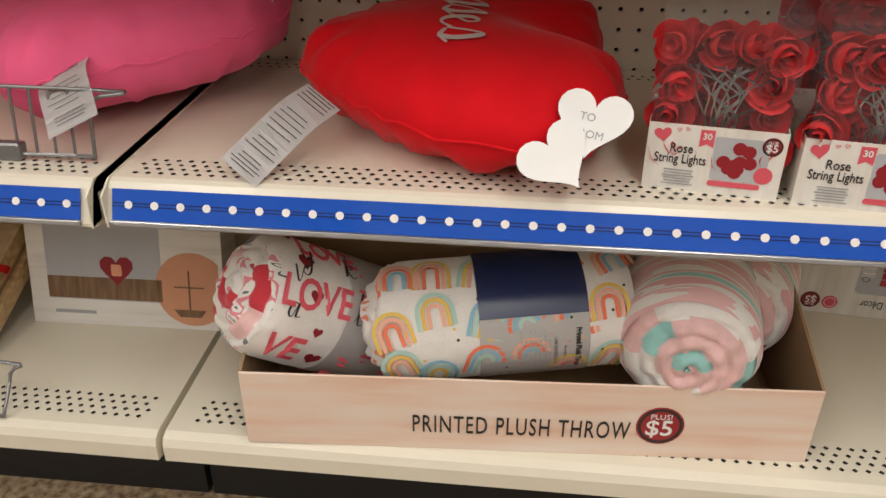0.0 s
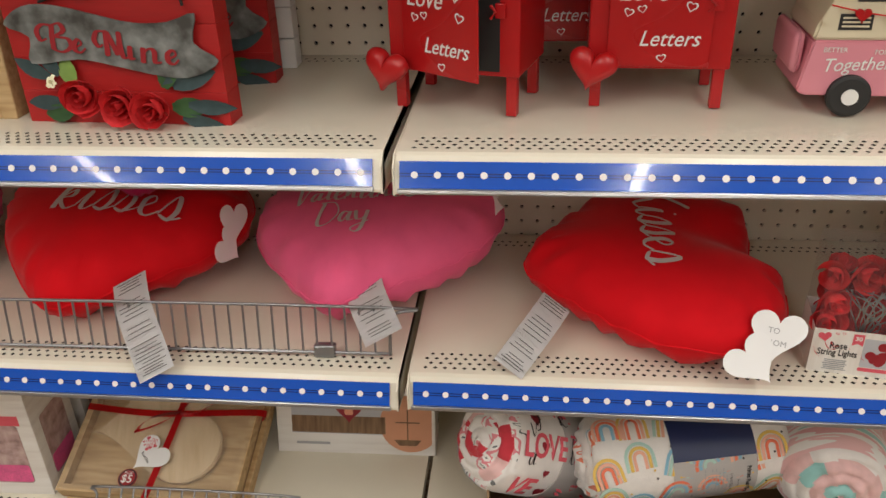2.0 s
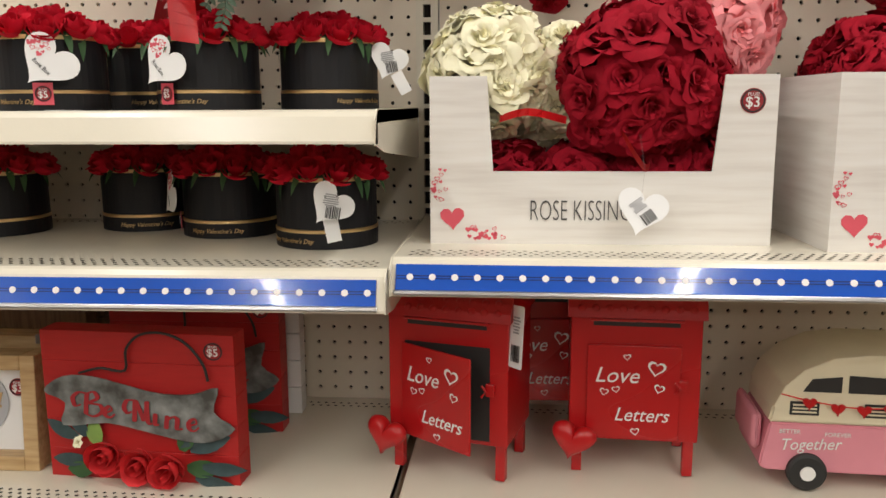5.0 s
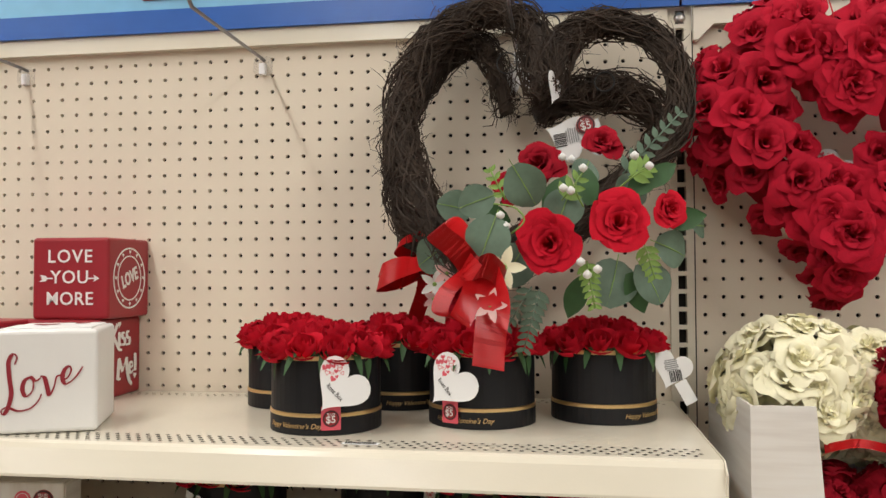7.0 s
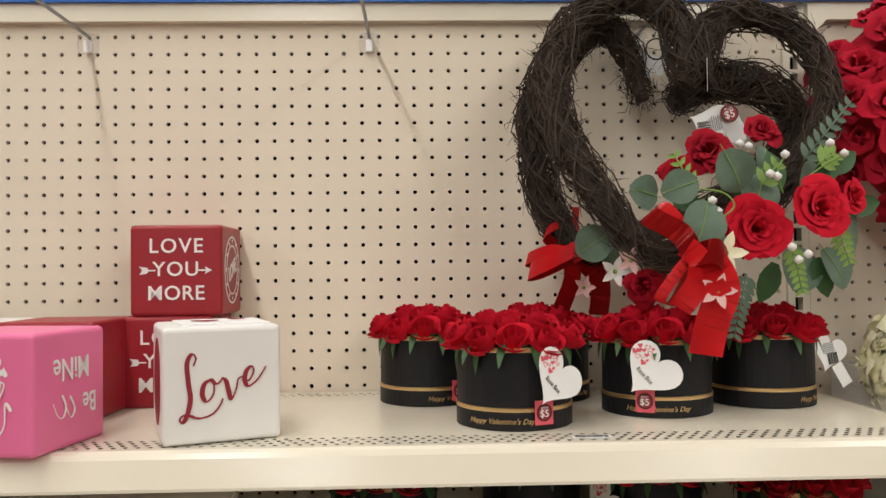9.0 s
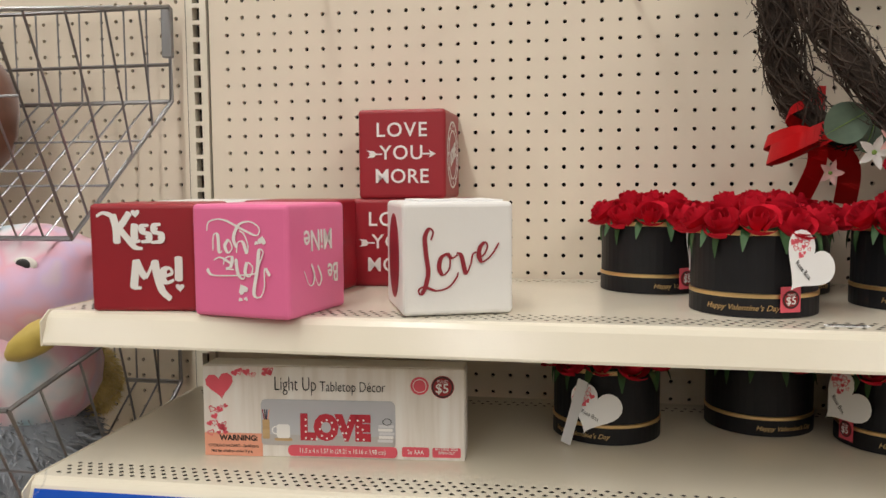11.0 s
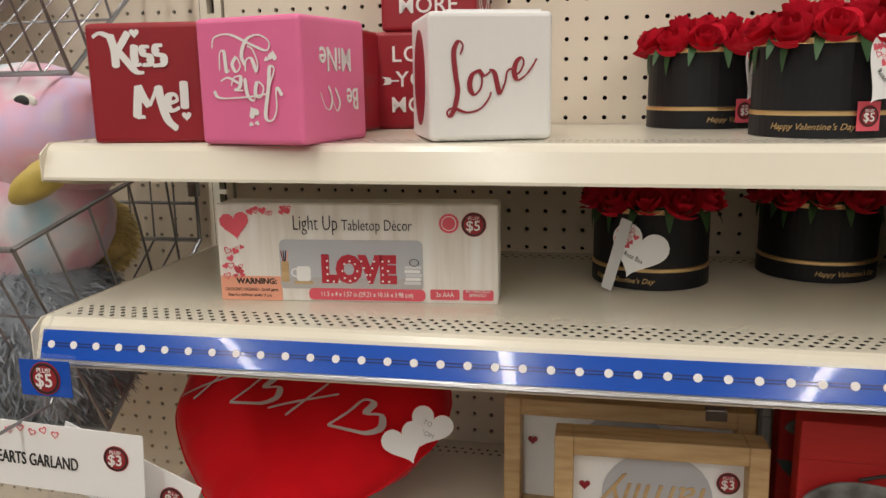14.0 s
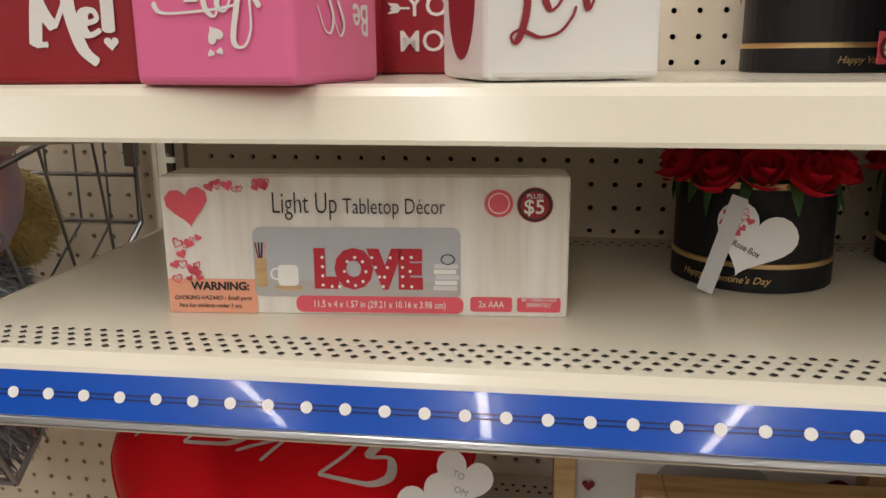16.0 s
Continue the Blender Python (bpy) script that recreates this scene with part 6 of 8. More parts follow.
def camper(m):
    t = thing("toy_camper", m, "pink and cream wooden toy camper with heart bunting", "decoration")
    L, d, z0 = 0.300, 0.115, 0.022
    low = [(0.002, 0.006), (0.006, 0.030), (0.012, 0.062), (L - 0.012, 0.062), (L, 0.030), (L - 0.004, 0.0), (0.010, 0.0)]
    up = [(0.010, 0.0625), (0.014, 0.082), (0.026, 0.108), (0.048, 0.130), (0.080, 0.145), (0.120, 0.151), (L - 0.09, 0.150), (L - 0.045, 0.138), (L - 0.018, 0.105), (L - 0.010, 0.0625)]
    part("lower_body", moved(plate(low, d, 0.002), pose(0, 0, z0)), CAMPP, t, "pink lower body")
    part("upper_body", moved(plate(up, d, 0.003), pose(0, 0, z0)), CAMPC, t, "cream upper body")
    part("roof_band", moved(plate([(x, z) for x, z in up[1:-1]] + [(x * 0.94 + 0.009, z - 0.006) for x, z in up[-2:0:-1]], d + 0.008, 0.001), pose(0, -0.004, z0 + 0.002)), CAMPC, t)
    part("rear_locker", box(-0.007, 0.006, 0.008, d - 0.008, z0 + 0.022, z0 + 0.070, 0.008, 3), CAMPP, t, "rounded pink rear locker", smooth=True)
    for x0, x1 in ((0.034, 0.092), (0.100, 0.155), (0.175, 0.235)):
        part("window", plate([(x0 + (0.014 if x0 < 0.05 else 0), 0.104), (x1, 0.104), (x1, 0.124), (x0 + (0.024 if x0 < 0.05 else 0), 0.120 if x0 < 0.05 else 0.126)], 0.001), INKK, t, "dark painted window", pose(0, -0.0012, z0))
    for x0 in (0.034, 0.120):
        v = part("vent", box(x0, x0 + 0.034, -0.0012, 0, z0 + 0.074, z0 + 0.091), INKK, t, "small dark louvred vent")
        for k in range(3):
            part("louvre", box(x0 + 0.003, x0 + 0.031, -0.002, -0.001, z0 + 0.077 + 0.0045 * k, z0 + 0.079 + 0.0045 * k), CAMPC, v)
    gp = smooth_path([(0.022, -0.004, 0.101), (0.06, -0.005, 0.093), (0.11, -0.005, 0.087), (0.16, -0.005, 0.090), (0.24, -0.004, 0.100)], 5)
    part("string", tube([p + Vector((0, 0, z0)) for p in gp], 0.0008, 4), RIBBON, t)
    for x, z in ((0.055, 0.090), (0.088, 0.084), (0.118, 0.083), (0.148, 0.085), (0.18, 0.089)):
        part("heart_charm", plate(heart(0.017), 0.003, 0.0008), TINR, t, "red wooden heart", pose(x, -0.007, z0 + z))
    text("lettering", "Together", 0.021, INKW, t, pose(0.060, -0.0012, z0 + 0.036, 0, -3, 0), shear=0.3, squeeze=0.9)
    text("lettering", "BETTER", 0.0075, INKW, t, pose(0.036, -0.0012, z0 + 0.052))
    text("lettering", "FOREVER", 0.0075, INKW, t, pose(0.092, -0.0012, z0 + 0.050))
    for x in (0.058, 0.210):
        for y in (-0.008, d - 0.004):
            wl = part("wheel", moved(lathe([(0.020, 0), (0.0235, 0.002), (0.0235, 0.010), (0.020, 0.012)], 28), pose(x, y + 0.012, 0.0235, 90)), RUBBER, t, "black wheel", smooth=False)
            part("hub", moved(lathe([(0.009, 0), (0.009, 0.002)], 20), pose(x, y - 0.0006, 0.0235, 90)), INKW, wl, "white hub")
    return t


camper(pose(0.448, -0.268, S3Z, 0, 0, -3))


# ---- heart pillows ----
from mathutils.bvhtree import BVHTree


def pillow(m, w, thick, material, label, seed, words=None, size=0.05, word_m=None, droop=0.0):
    t = thing("heart_pillow", m, label, "pillow", "heart pillows")
    n, rings = 72, 14
    out = [(x * 0.48 + 0.52 * 0.5 * math.sin(2 * math.pi * i / n), y * 0.48 + 0.52 * (0.02 + 0.47 * math.cos(2 * math.pi * i / n))) for i, (x, y) in enumerate(heart(1.0, n))]
    bm = bmesh.new()
    noise_off = Vector((seed * 3.1, seed * 1.7, 0))

    def height(s, a):
        return thick / 2 * max(0.0, 1 - s ** 2.8) ** 0.5

    def point(i, s, sign):
        x, y = out[i]
        cx, cy = 0.0, 0.05
        px, py = (cx + (x - cx) * s) * w, (cy + (y - cy) * s) * w
        z = sign * height(s, i)
        seam = math.exp(-((s - 0.90) / 0.11) ** 2)
        ang = 2 * math.pi * i / n
        z += sign * thick * 0.06 * seam * math.sin(ang * 23 + 2 * math.sin(ang * 5 + seed))
        z += thick * 0.035 * noise.noise(Vector((px * 11, py * 11, sign)) + noise_off) * (1 - s * 0.4)
        z -= thick * 0.22 * math.exp(-((px / (0.11 * w)) ** 2)) * max(0.0, min(1.0, (py / w - 0.02) / 0.28)) * (1 if sign > 0 else -0.2)
        return Vector((px, py, z - droop * (px * px + py * py)))

    grids = []
    for sign in (1, -1):
        c = bm.verts.new(point(0, 0.0001, sign))
        rows = []
        for k in range(1, rings + 1):
            s = (k / rings) ** 0.75
            if k == rings and sign < 0:
                rows.append(grids[0][-1])
            else:
                rows.append([bm.verts.new(point(i, s, sign)) for i in range(n)])
        grids.append(rows)
        for i in range(n):
            bm.faces.new((c, rows[0][i], rows[0][(i + 1) % n]))
        for a, b in zip(rows, rows[1:]):
            for i in range(n):
                bm.faces.new((a[i], a[(i + 1) % n], b[(i + 1) % n], b[i]))
    cushion = part("cushion", bm, material, t, "plush velour cushion", smooth=True)
    part("seam_piping", tube([point(i, 1.0, 1) for i in range(n)] + [point(0, 1.0, 1)], 0.0016, 5), material, t)
    if words:
        me = cushion.data
        tree = BVHTree.FromPolygons([v.co.copy() for v in me.vertices], [tuple(q.vertices) for q in me.polygons])
        for strokes, wd, wm in words:
            ob = pen("embroidery", strokes, wd, SILVER, t, None, 0.0, "silver embroidered lettering", n=10)
            for v in ob.data.vertices:
                p = wm @ Vector((v.co.x, v.co.z, 0))
                hit = tree.ray_cast(Vector((p.x, p.y, 1.0)), Vector((0, 0, -1)))[0]
                v.co = (p.x, p.y, (hit.z if hit else 0.0) + 0.003)
    return t


def letters(spec, scale, gap=0.0):
    """Joined script letters from unit strokes."""
    glyph = {
        "k": [[(0.1, 0.0), (0.15, 0.6), (0.28, 1.2), (0.36, 1.1), (0.2, 0.5), (0.16, 0.0)], [(0.16, 0.3), (0.4, 0.6), (0.42, 0.4), (0.2, 0.3), (0.42, 0.0), (0.62, 0.1)]],
        "K": [[(0.0, 1.1), (0.25, 1.25), (0.2, 0.6), (0.1, 0.0)], [(0.75, 1.25), (0.4, 0.8), (0.2, 0.6), (0.45, 0.4), (0.6, 0.0), (0.9, 0.1)]],
        "i": [[(0.0, 0.1), (0.16, 0.6), (0.14, 0.1), (0.24, 0.0), (0.38, 0.15)], [(0.2, 0.85), (0.23, 0.9)]],
        "s": [[(0.0, 0.1), (0.24, 0.7), (0.34, 0.3), (0.22, 0.0), (0.04, 0.08), (0.25, 0.02), (0.46, 0.14)]],
        "e": [[(0.0, 0.15), (0.3, 0.42), (0.24, 0.6), (0.1, 0.45), (0.12, 0.1), (0.28, 0.0), (0.48, 0.18)]],
        "v": [[(0.0, 0.6), (0.1, 0.1), (0.2, 0.05), (0.36, 0.6), (0.5, 0.55)]],
        "a": [[(0.35, 0.5), (0.15, 0.55), (0.05, 0.2), (0.2, 0.05), (0.36, 0.55), (0.36, 0.1), (0.54, 0.12)]],
        "l": [[(0.0, 0.1), (0.3, 0.9), (0.22, 1.2), (0.14, 0.8), (0.16, 0.1), (0.34, 0.1)]],
        "n": [[(0.0, 0.0), (0.05, 0.6), (0.08, 0.2), (0.25, 0.6), (0.32, 0.1), (0.5, 0.12)]],
        "t": [[(0.15, 1.1), (0.1, 0.2), (0.2, 0.0), (0.36, 0.15)], [(-0.05, 0.75), (0.35, 0.8)]],
        "V": [[(0.0, 1.1), (0.15, 1.2), (0.3, 0.0), (0.6, 1.2), (0.75, 1.15)]],
        "D": [[(0.25, 1.15), (0.15, 0.1), (0.5, 0.0), (0.8, 0.5), (0.6, 1.1), (0.1, 1.15)]],
        "y": [[(0.0, 0.6), (0.1, 0.15), (0.3, 0.2), (0.4, 0.6), (0.3, -0.3), (0.1, -0.5), (0.0, -0.3), (0.5, 0.1)]],
        "X": [[(-0.25, 0.02), (0.4, 0.42), (1.10, 0.78)], [(0.22, -0.05), (0.45, 0.45), (0.72, 1.02)]],
        "O": [[(-0.02, 0.0), (0.25, 0.40), (0.45, 0.80), (0.68, 0.80), (0.62, 0.52), (0.92, 0.60), (1.02, 0.34), (0.80, 0.12), (0.40, 0.04), (-0.02, 0.0)]],
    }
    step = {"k": 0.62, "K": 0.85, "i": 0.38, "s": 0.46, "e": 0.48, "v": 0.5, "a": 0.54, "l": 0.34, "n": 0.5, "t": 0.36, "V": 0.72, "D": 0.85, "y": 0.5, "X": 1.22, "O": 1.22}
    out, x = [], 0.0
    for ch in spec:
        for st in glyph[ch]:
            out.append([((x + a) * scale, b * scale) for a, b in st])
        x += step[ch] + gap
    return [[(a - x * scale / 2, b) for a, b in st] for st in out]


def sewn_label(p0, p1, label, width=0.042, lines=22, sag=0.012):
    """A printed tape that hangs from p0 to p1."""
    t = thing("sewn_label", pose(*p0), label, "label", "sewn labels")
    d = Vector(p1) - Vector(p0)
    side = d.cross(Vector((0, -1, 0.6))).normalized() * -1
    out = side.cross(d).normalized()
    if out.y > 0:
        out = -out
    pts = smooth_path([Vector((0, 0, 0)), d * 0.35 + out * sag, d * 0.75 + out * sag * 0.6, d + out * 0.004], 6)
    part("tape", strip(pts, width, 0.0004, side), WHITE, t, "white printed tape", smooth=True)
    r2 = random.Random(lines)
    bm = bmesh.new()
    along = d.normalized()
    for k in range(lines):
        if k in (4, 5, 11, 15):
            continue
        f = (0.05 + 0.9 * k / lines) * (len(pts) - 1)
        p = pts[int(f)].lerp(pts[min(int(f) + 1, len(pts) - 1)], f % 1) + out * 0.0012
        ww = width * r2.uniform(0.25, 0.42)
        hh = d.length / lines * 0.075
        bm.faces.new([bm.verts.new(p + side * a * ww + along * b * hh) for a, b in ((-1, -1), (1, -1), (1, 1), (-1, 1))])
    tagged(part("fine_print", bm, INKK, t), kind="stuff")
    return t


def card_hearts(m, w, label, words=True):
    """A folded heart card opened out: two hearts joined at the side."""
    t = thing("heart_card", m, label, "tag", "heart cards")
    a = part("card_half", plate(heart(w), 0.0006), WHITE, t, "", pose(0, 0, 0, 0, 0, 0))
    b = part("card_half", plate(heart(w), 0.0006), WHITE, t, "", pose(-w * 0.30, -0.003, -w * 0.55, 0, -50, 4))
    if words:
        text("word", "TO", w * 0.15, INKG, a, pose(-w * 0.08, -0.0006, w * 0.10), depth=0.0001)
        text("word", "FROM", w * 0.15, INKG, a, pose(-w * 0.02, -0.0006, -w * 0.12), depth=0.0001)
    return t


kisses = letters("Kisses", 0.062)
flat = lambda deg, x=0.0, y=0.0: pose(x, y, 0, 0, 0, deg)


def lean(x, y, z, tilt, turn, roll=0):
    return pose(x, y, z, tilt, roll, 0) @ pose(0, 0, 0, 0, 0, turn)


pillow(lean(0.322, -0.197, S2Z + 0.060, 5, -85), 0.385, 0.120, REDV, "plump red velour heart pillow embroidered Kisses", 1, [(letters("Kisses", 0.060), 0.0065, flat(-4, -0.005, -0.020))])
vday = [(letters("Valentines", 0.038), 0.0045, flat(8, -0.01, -0.012)), (letters("Day", 0.042), 0.0045, flat(8, -0.01, -0.068))]
pillow(lean(-0.076, -0.164, S2Z + 0.076, 4, -9, -5), 0.380, 0.130, PINKV, "pink velour heart pillow embroidered in silver", 2, vday)
pillow(lean(-0.462, -0.164, S2Z + 0.076, 10, -8), 0.390, 0.130, REDV, "red velour heart pillow embroidered Kisses", 3, [(letters("kisses", 0.070), 0.006, flat(4, 0.03, -0.035))])
pillow(lean(-0.400, -0.105, S2Z + 0.192, 14, 0), 0.250, 0.070, DPINKV, "deep pink heart pillow lying on a red one", 4, [(letters("XOXO", 0.065), 0.009, flat(0, 0.0, -0.060))])
pillow(lean(-0.860, -0.172, S2Z + 0.080, 12, -8), 0.370, 0.140, PINKV, "pink velour heart pillow beside a red one", 5)
xo = letters("XOXO", 0.058)
pillow(lean(-1.022, -0.190, S3Z + 0.092, 30, -2), 0.375, 0.105, REDV, "red velour heart pillow embroidered with kisses and hearts", 6, [(xo, 0.0075, flat(-8, -0.010, -0.022))])
card_hearts(pose(-0.832, -0.272, S3Z + 0.138, -38, 24, 0), 0.050, "white double heart card clipped to a red pillow")
card_hearts(pose(0.444, -0.380, S2Z + 0.066, -30, 8, -8), 0.064, "white double heart card hanging from the red pillow")
card_hearts(pose(0.100, -0.115, S2Z + 0.135, -60, -50, 0), 0.058, "white heart card on the pink pillow")
card_hearts(pose(-0.262, -0.200, S2Z + 0.110, -10, 20, 70), 0.060, "white heart card between two pillows", False)
sewn_label((0.192, -0.292, 0.548), (0.130, -0.382, 0.503), "white sewn-in label on the red pillow", 0.042, 20)
sewn_label((-0.060, -0.300, 0.572), (-0.022, -0.372, 0.536), "white sewn-in label on the pink pillow", 0.052, 16)
sewn_label((-0.374, -0.312, 0.578), (-0.307, -0.412, 0.497), "white sewn-in label on the red pillow", 0.050, 26)


# ---- wire shelf fences ----
def wire_fence(m, length, height, label, step=0.0185):
    t = thing("wire_fence", m, label, "shelf fence", "wire fences")
    r = 0.0016
    part("frame_wire", tube(smooth_path([(0, 0, 0), (0, 0, height - 0.012), (0.012, 0, height), (length - 0.012, 0, height), (length, 0, height - 0.012), (length, 0, 0)], 4), 0.0022, 6), GREYW, t, "", smooth=True)
    part("bottom_wire", tube([(0, 0, 0.002), (length, 0, 0.002)], 0.0022, 6), GREYW, t)
    n = int(length / step)
    for k in range(1, n):
        part("upright_wire", tube([(k * length / n, 0, 0.002), (k * length / n, 0, height)], r, 5), GREYW, t)
    for x in (length - 0.085, length * 0.12):
        part("clip", box(x - 0.014, x + 0.014, -0.006, 0.008, -0.004, 0.014, 0.003), GREYW, t, "grey metal clip")
    return t


wire_fence(pose(-0.720, -0.368, S2Z + 0.003, -10, 0, 1), 0.700, 0.066, "low grey wire fence on a shelf edge")
wire_fence(pose(-0.480, -0.392, BASEZ + 0.003, -40, 0, 0), 0.300, 0.062, "low grey wire fence on the base shelf")


# ---- rose string light packs ----
def string_light_pack(m, label, seed):
    t = thing("string_light_pack", m, label, "packaged lights", "string light packs")
    w, d, h, lo = 0.116, 0.075, 0.160, 0.062
    part("sleeve_front", box(0, w, 0, 0.0008, 0, lo), CARDV, t, "white printed card sleeve")
    part("sleeve_side", box(0, 0.0008, 0.0008, d, 0, lo), CARDV, t)
    part("sleeve_side", box(w - 0.0008, w, 0.0008, d, 0, lo), CARDV, t)
    part("sleeve_back", box(0.0008, w - 0.0008, d - 0.0008, d, 0, lo), CARDV, t)
    cl = part("clear_case", box(0.001, w - 0.001, 0.0012, d - 0.0012, 0.0, h, 0.001, 1), CLEARP, t, "clear plastic case")
    cl.visible_shadow = False
    r2 = random.Random(seed)
    for ix in range(4):
        for iz in range(4):
            if ix in (1, 2) and iz in (1, 2):
                continue
            add_rose(ROSES_FOAM, t, (0.016 + ix * 0.0275, 0.024 + r2.uniform(-0.003, 0.004), 0.036 + iz * 0.030), (r2.uniform(-0.5, 0.5), -1, r2.uniform(-0.2, 0.6)), 0.046 * r2.uniform(0.9, 1.1), r2)
    for ix in range(4):
        for iz in range(3):
            add_rose(ROSES_FOAM, t, (0.018 + ix * 0.027, 0.044, 0.040 + iz * 0.030), (r2.uniform(-0.3, 0.3), -1, r2.uniform(-0.2, 0.4)), 0.044, r2)
    for k in range(3):
        add_rose(ROSES_FOAM, t, (0.025 + 0.033 * k, 0.045, 0.118), (r2.uniform(-0.3, 0.3), -0.4, 1), 0.040, r2)
    for k in range(16):
        x = 0.058 + r2.gauss(0, 0.004)
        pts = smooth_path([(x, 0.014, 0.045), (x + r2.gauss(0, 0.006), 0.010, 0.068), (x + r2.gauss(0, 0.016), 0.009, 0.090), (x + r2.gauss(0, 0.026), 0.012, 0.112)], 4)
        part("light_wire", tube(pts, 0.0009, 4), CHROME, t, "silver wire")
    fr = lambda x, z: pose(x, -0.0005, z)
    small_hearts("heart_print", [(0.013, 0.051, 0.015, -10, False), (0.026, 0.057, 0.004, 0, True), (0.033, 0.058, 0.004, 20, True)], INKP, t, fr(0, 0))
    text("title", "Rose", 0.0125, INKK, t, fr(0.030, 0.040), squeeze=0.8, align="CENTER")
    text("title", "String Lights", 0.0125, INKK, t, fr(0.030, 0.030), squeeze=0.72)
    bars("fine_print", 0.036, 0.016, 6, INKG, t, fr(0.030, 0.013), 4, 0.4)
    ph = part("photo", plate(rect(0.046, 0.040, 0.002), 0.0003), PICT, t, "printed photo of the lights", fr(0.080, 0.034))
    for k in range(9):
        part("rose_print", plate(disc(0.006, 10), 0.0002), REDP, ph, "", pose(r2.uniform(-0.016, 0.010), -0.0004 - 0.00003 * k, r2.uniform(-0.012, 0.013)))
    badge(t, fr(0.104, 0.049), 0.0085)
    part("light_badge", plate(disc(0.0078), 0.0003), INKP, t, "", pose(0.101, -0.0010, 0.022))
    part("size_label", plate(rect(0.044, 0.005, 0.002), 0.0003), INKP, t, "", pose(0.078, -0.0008, 0.0105))
    part("count_flag", plate([(-0.006, -0.008), (0, -0.005), (0.006, -0.008), (0.006, 0.008), (-0.006, 0.008)], 0.0003), INKP, t, "", fr(0.050, 0.051))
    text("count", "30", 0.008, INKW, t, pose(0.050, -0.0011, 0.053), bold=0.0002, depth=0.0001)
    return t


string_light_pack(pose(0.496, -0.350, S2Z - 0.001, 0, 0, -9), "clear pack of red rose string lights in a white sleeve", 1)
string_light_pack(pose(0.622, -0.372, S2Z - 0.002, 0, 0, -8), "clear pack of red rose string lights in a white sleeve", 2)
string_light_pack(pose(0.624, -0.240, S2Z - 0.002, 0, 0, -3), "clear pack of red rose string lights in the back row", 3)
string_light_pack(pose(0.765, -0.345, S2Z - 0.002, 0, 0, -4), "clear pack of red rose string lights in a white sleeve", 4)
string_light_pack(pose(0.765, -0.215, S2Z - 0.002, 0, 0, -4), "clear pack of red rose string lights in the back row", 5)


# ---- base shelf, east: throws in a display tray ----
def throw_material(name, stops, scale, stretch=(1, 1, 1), distortion=0.6):
    m = ramped(name, stops, scale, 0.9, stretch, 0.35, 2.0, distortion, 0.5)
    for nd in m.node_tree.nodes:
        if nd.bl_idname == "ShaderNodeValToRGB":
            nd.color_ramp.interpolation = "CONSTANT"
    return m


W0 = (0.80, 0.78, 0.75)
TH_LOVE = throw_material("love_print_plush", [(0.0, (0.50, 0.02, 0.04)), (0.36, W0), (0.44, (0.72, 0.24, 0.28)), (0.50, W0), (0.60, (0.14, 0.15, 0.15)), (0.635, W0), (0.69, (0.58, 0.03, 0.05))], 34)
TH_RAIN = throw_material("rainbow_print_plush", [(0.0, (0.28, 0.50, 0.62)), (0.34, W0), (0.40, (0.78, 0.22, 0.12)), (0.44, W0), (0.57, (0.80, 0.44, 0.34)), (0.615, W0), (0.66, (0.74, 0.52, 0.10)), (0.69, (0.26, 0.46, 0.58))], 22, (0.7, 1.2, 1.2))
TH_PLAID = throw_material("pink_plaid_plush", [(0.0, (0.25, 0.56, 0.54)), (0.33, W0), (0.40, (0.78, 0.48, 0.48)), (0.50, W0), (0.57, (0.76, 0.40, 0.42)), (0.64, W0), (0.70, (0.33, 0.62, 0.58))], 26, (1.6, 0.15, 0.15), 0.0)
TH_EDGE = mat("pale_pink_plush", (0.78, 0.50, 0.49), 0.9, vary=0.2, scale=60, bump=0.5, bscale=500, sheen=0.5)
TH_WHITE = mat("white_plush", (0.80, 0.77, 0.74), 0.9, vary=0.08, scale=60, bump=0.5, bscale=500, sheen=0.5)
TH_RED = mat("red_plush", (0.58, 0.04, 0.06), 0.9, vary=0.15, scale=60, bump=0.5, bscale=500, sheen=0.4)
TH_TEAL = mat("teal_plush", (0.30, 0.58, 0.56), 0.9, vary=0.1, scale=60, bump=0.5, bscale=500, sheen=0.5)


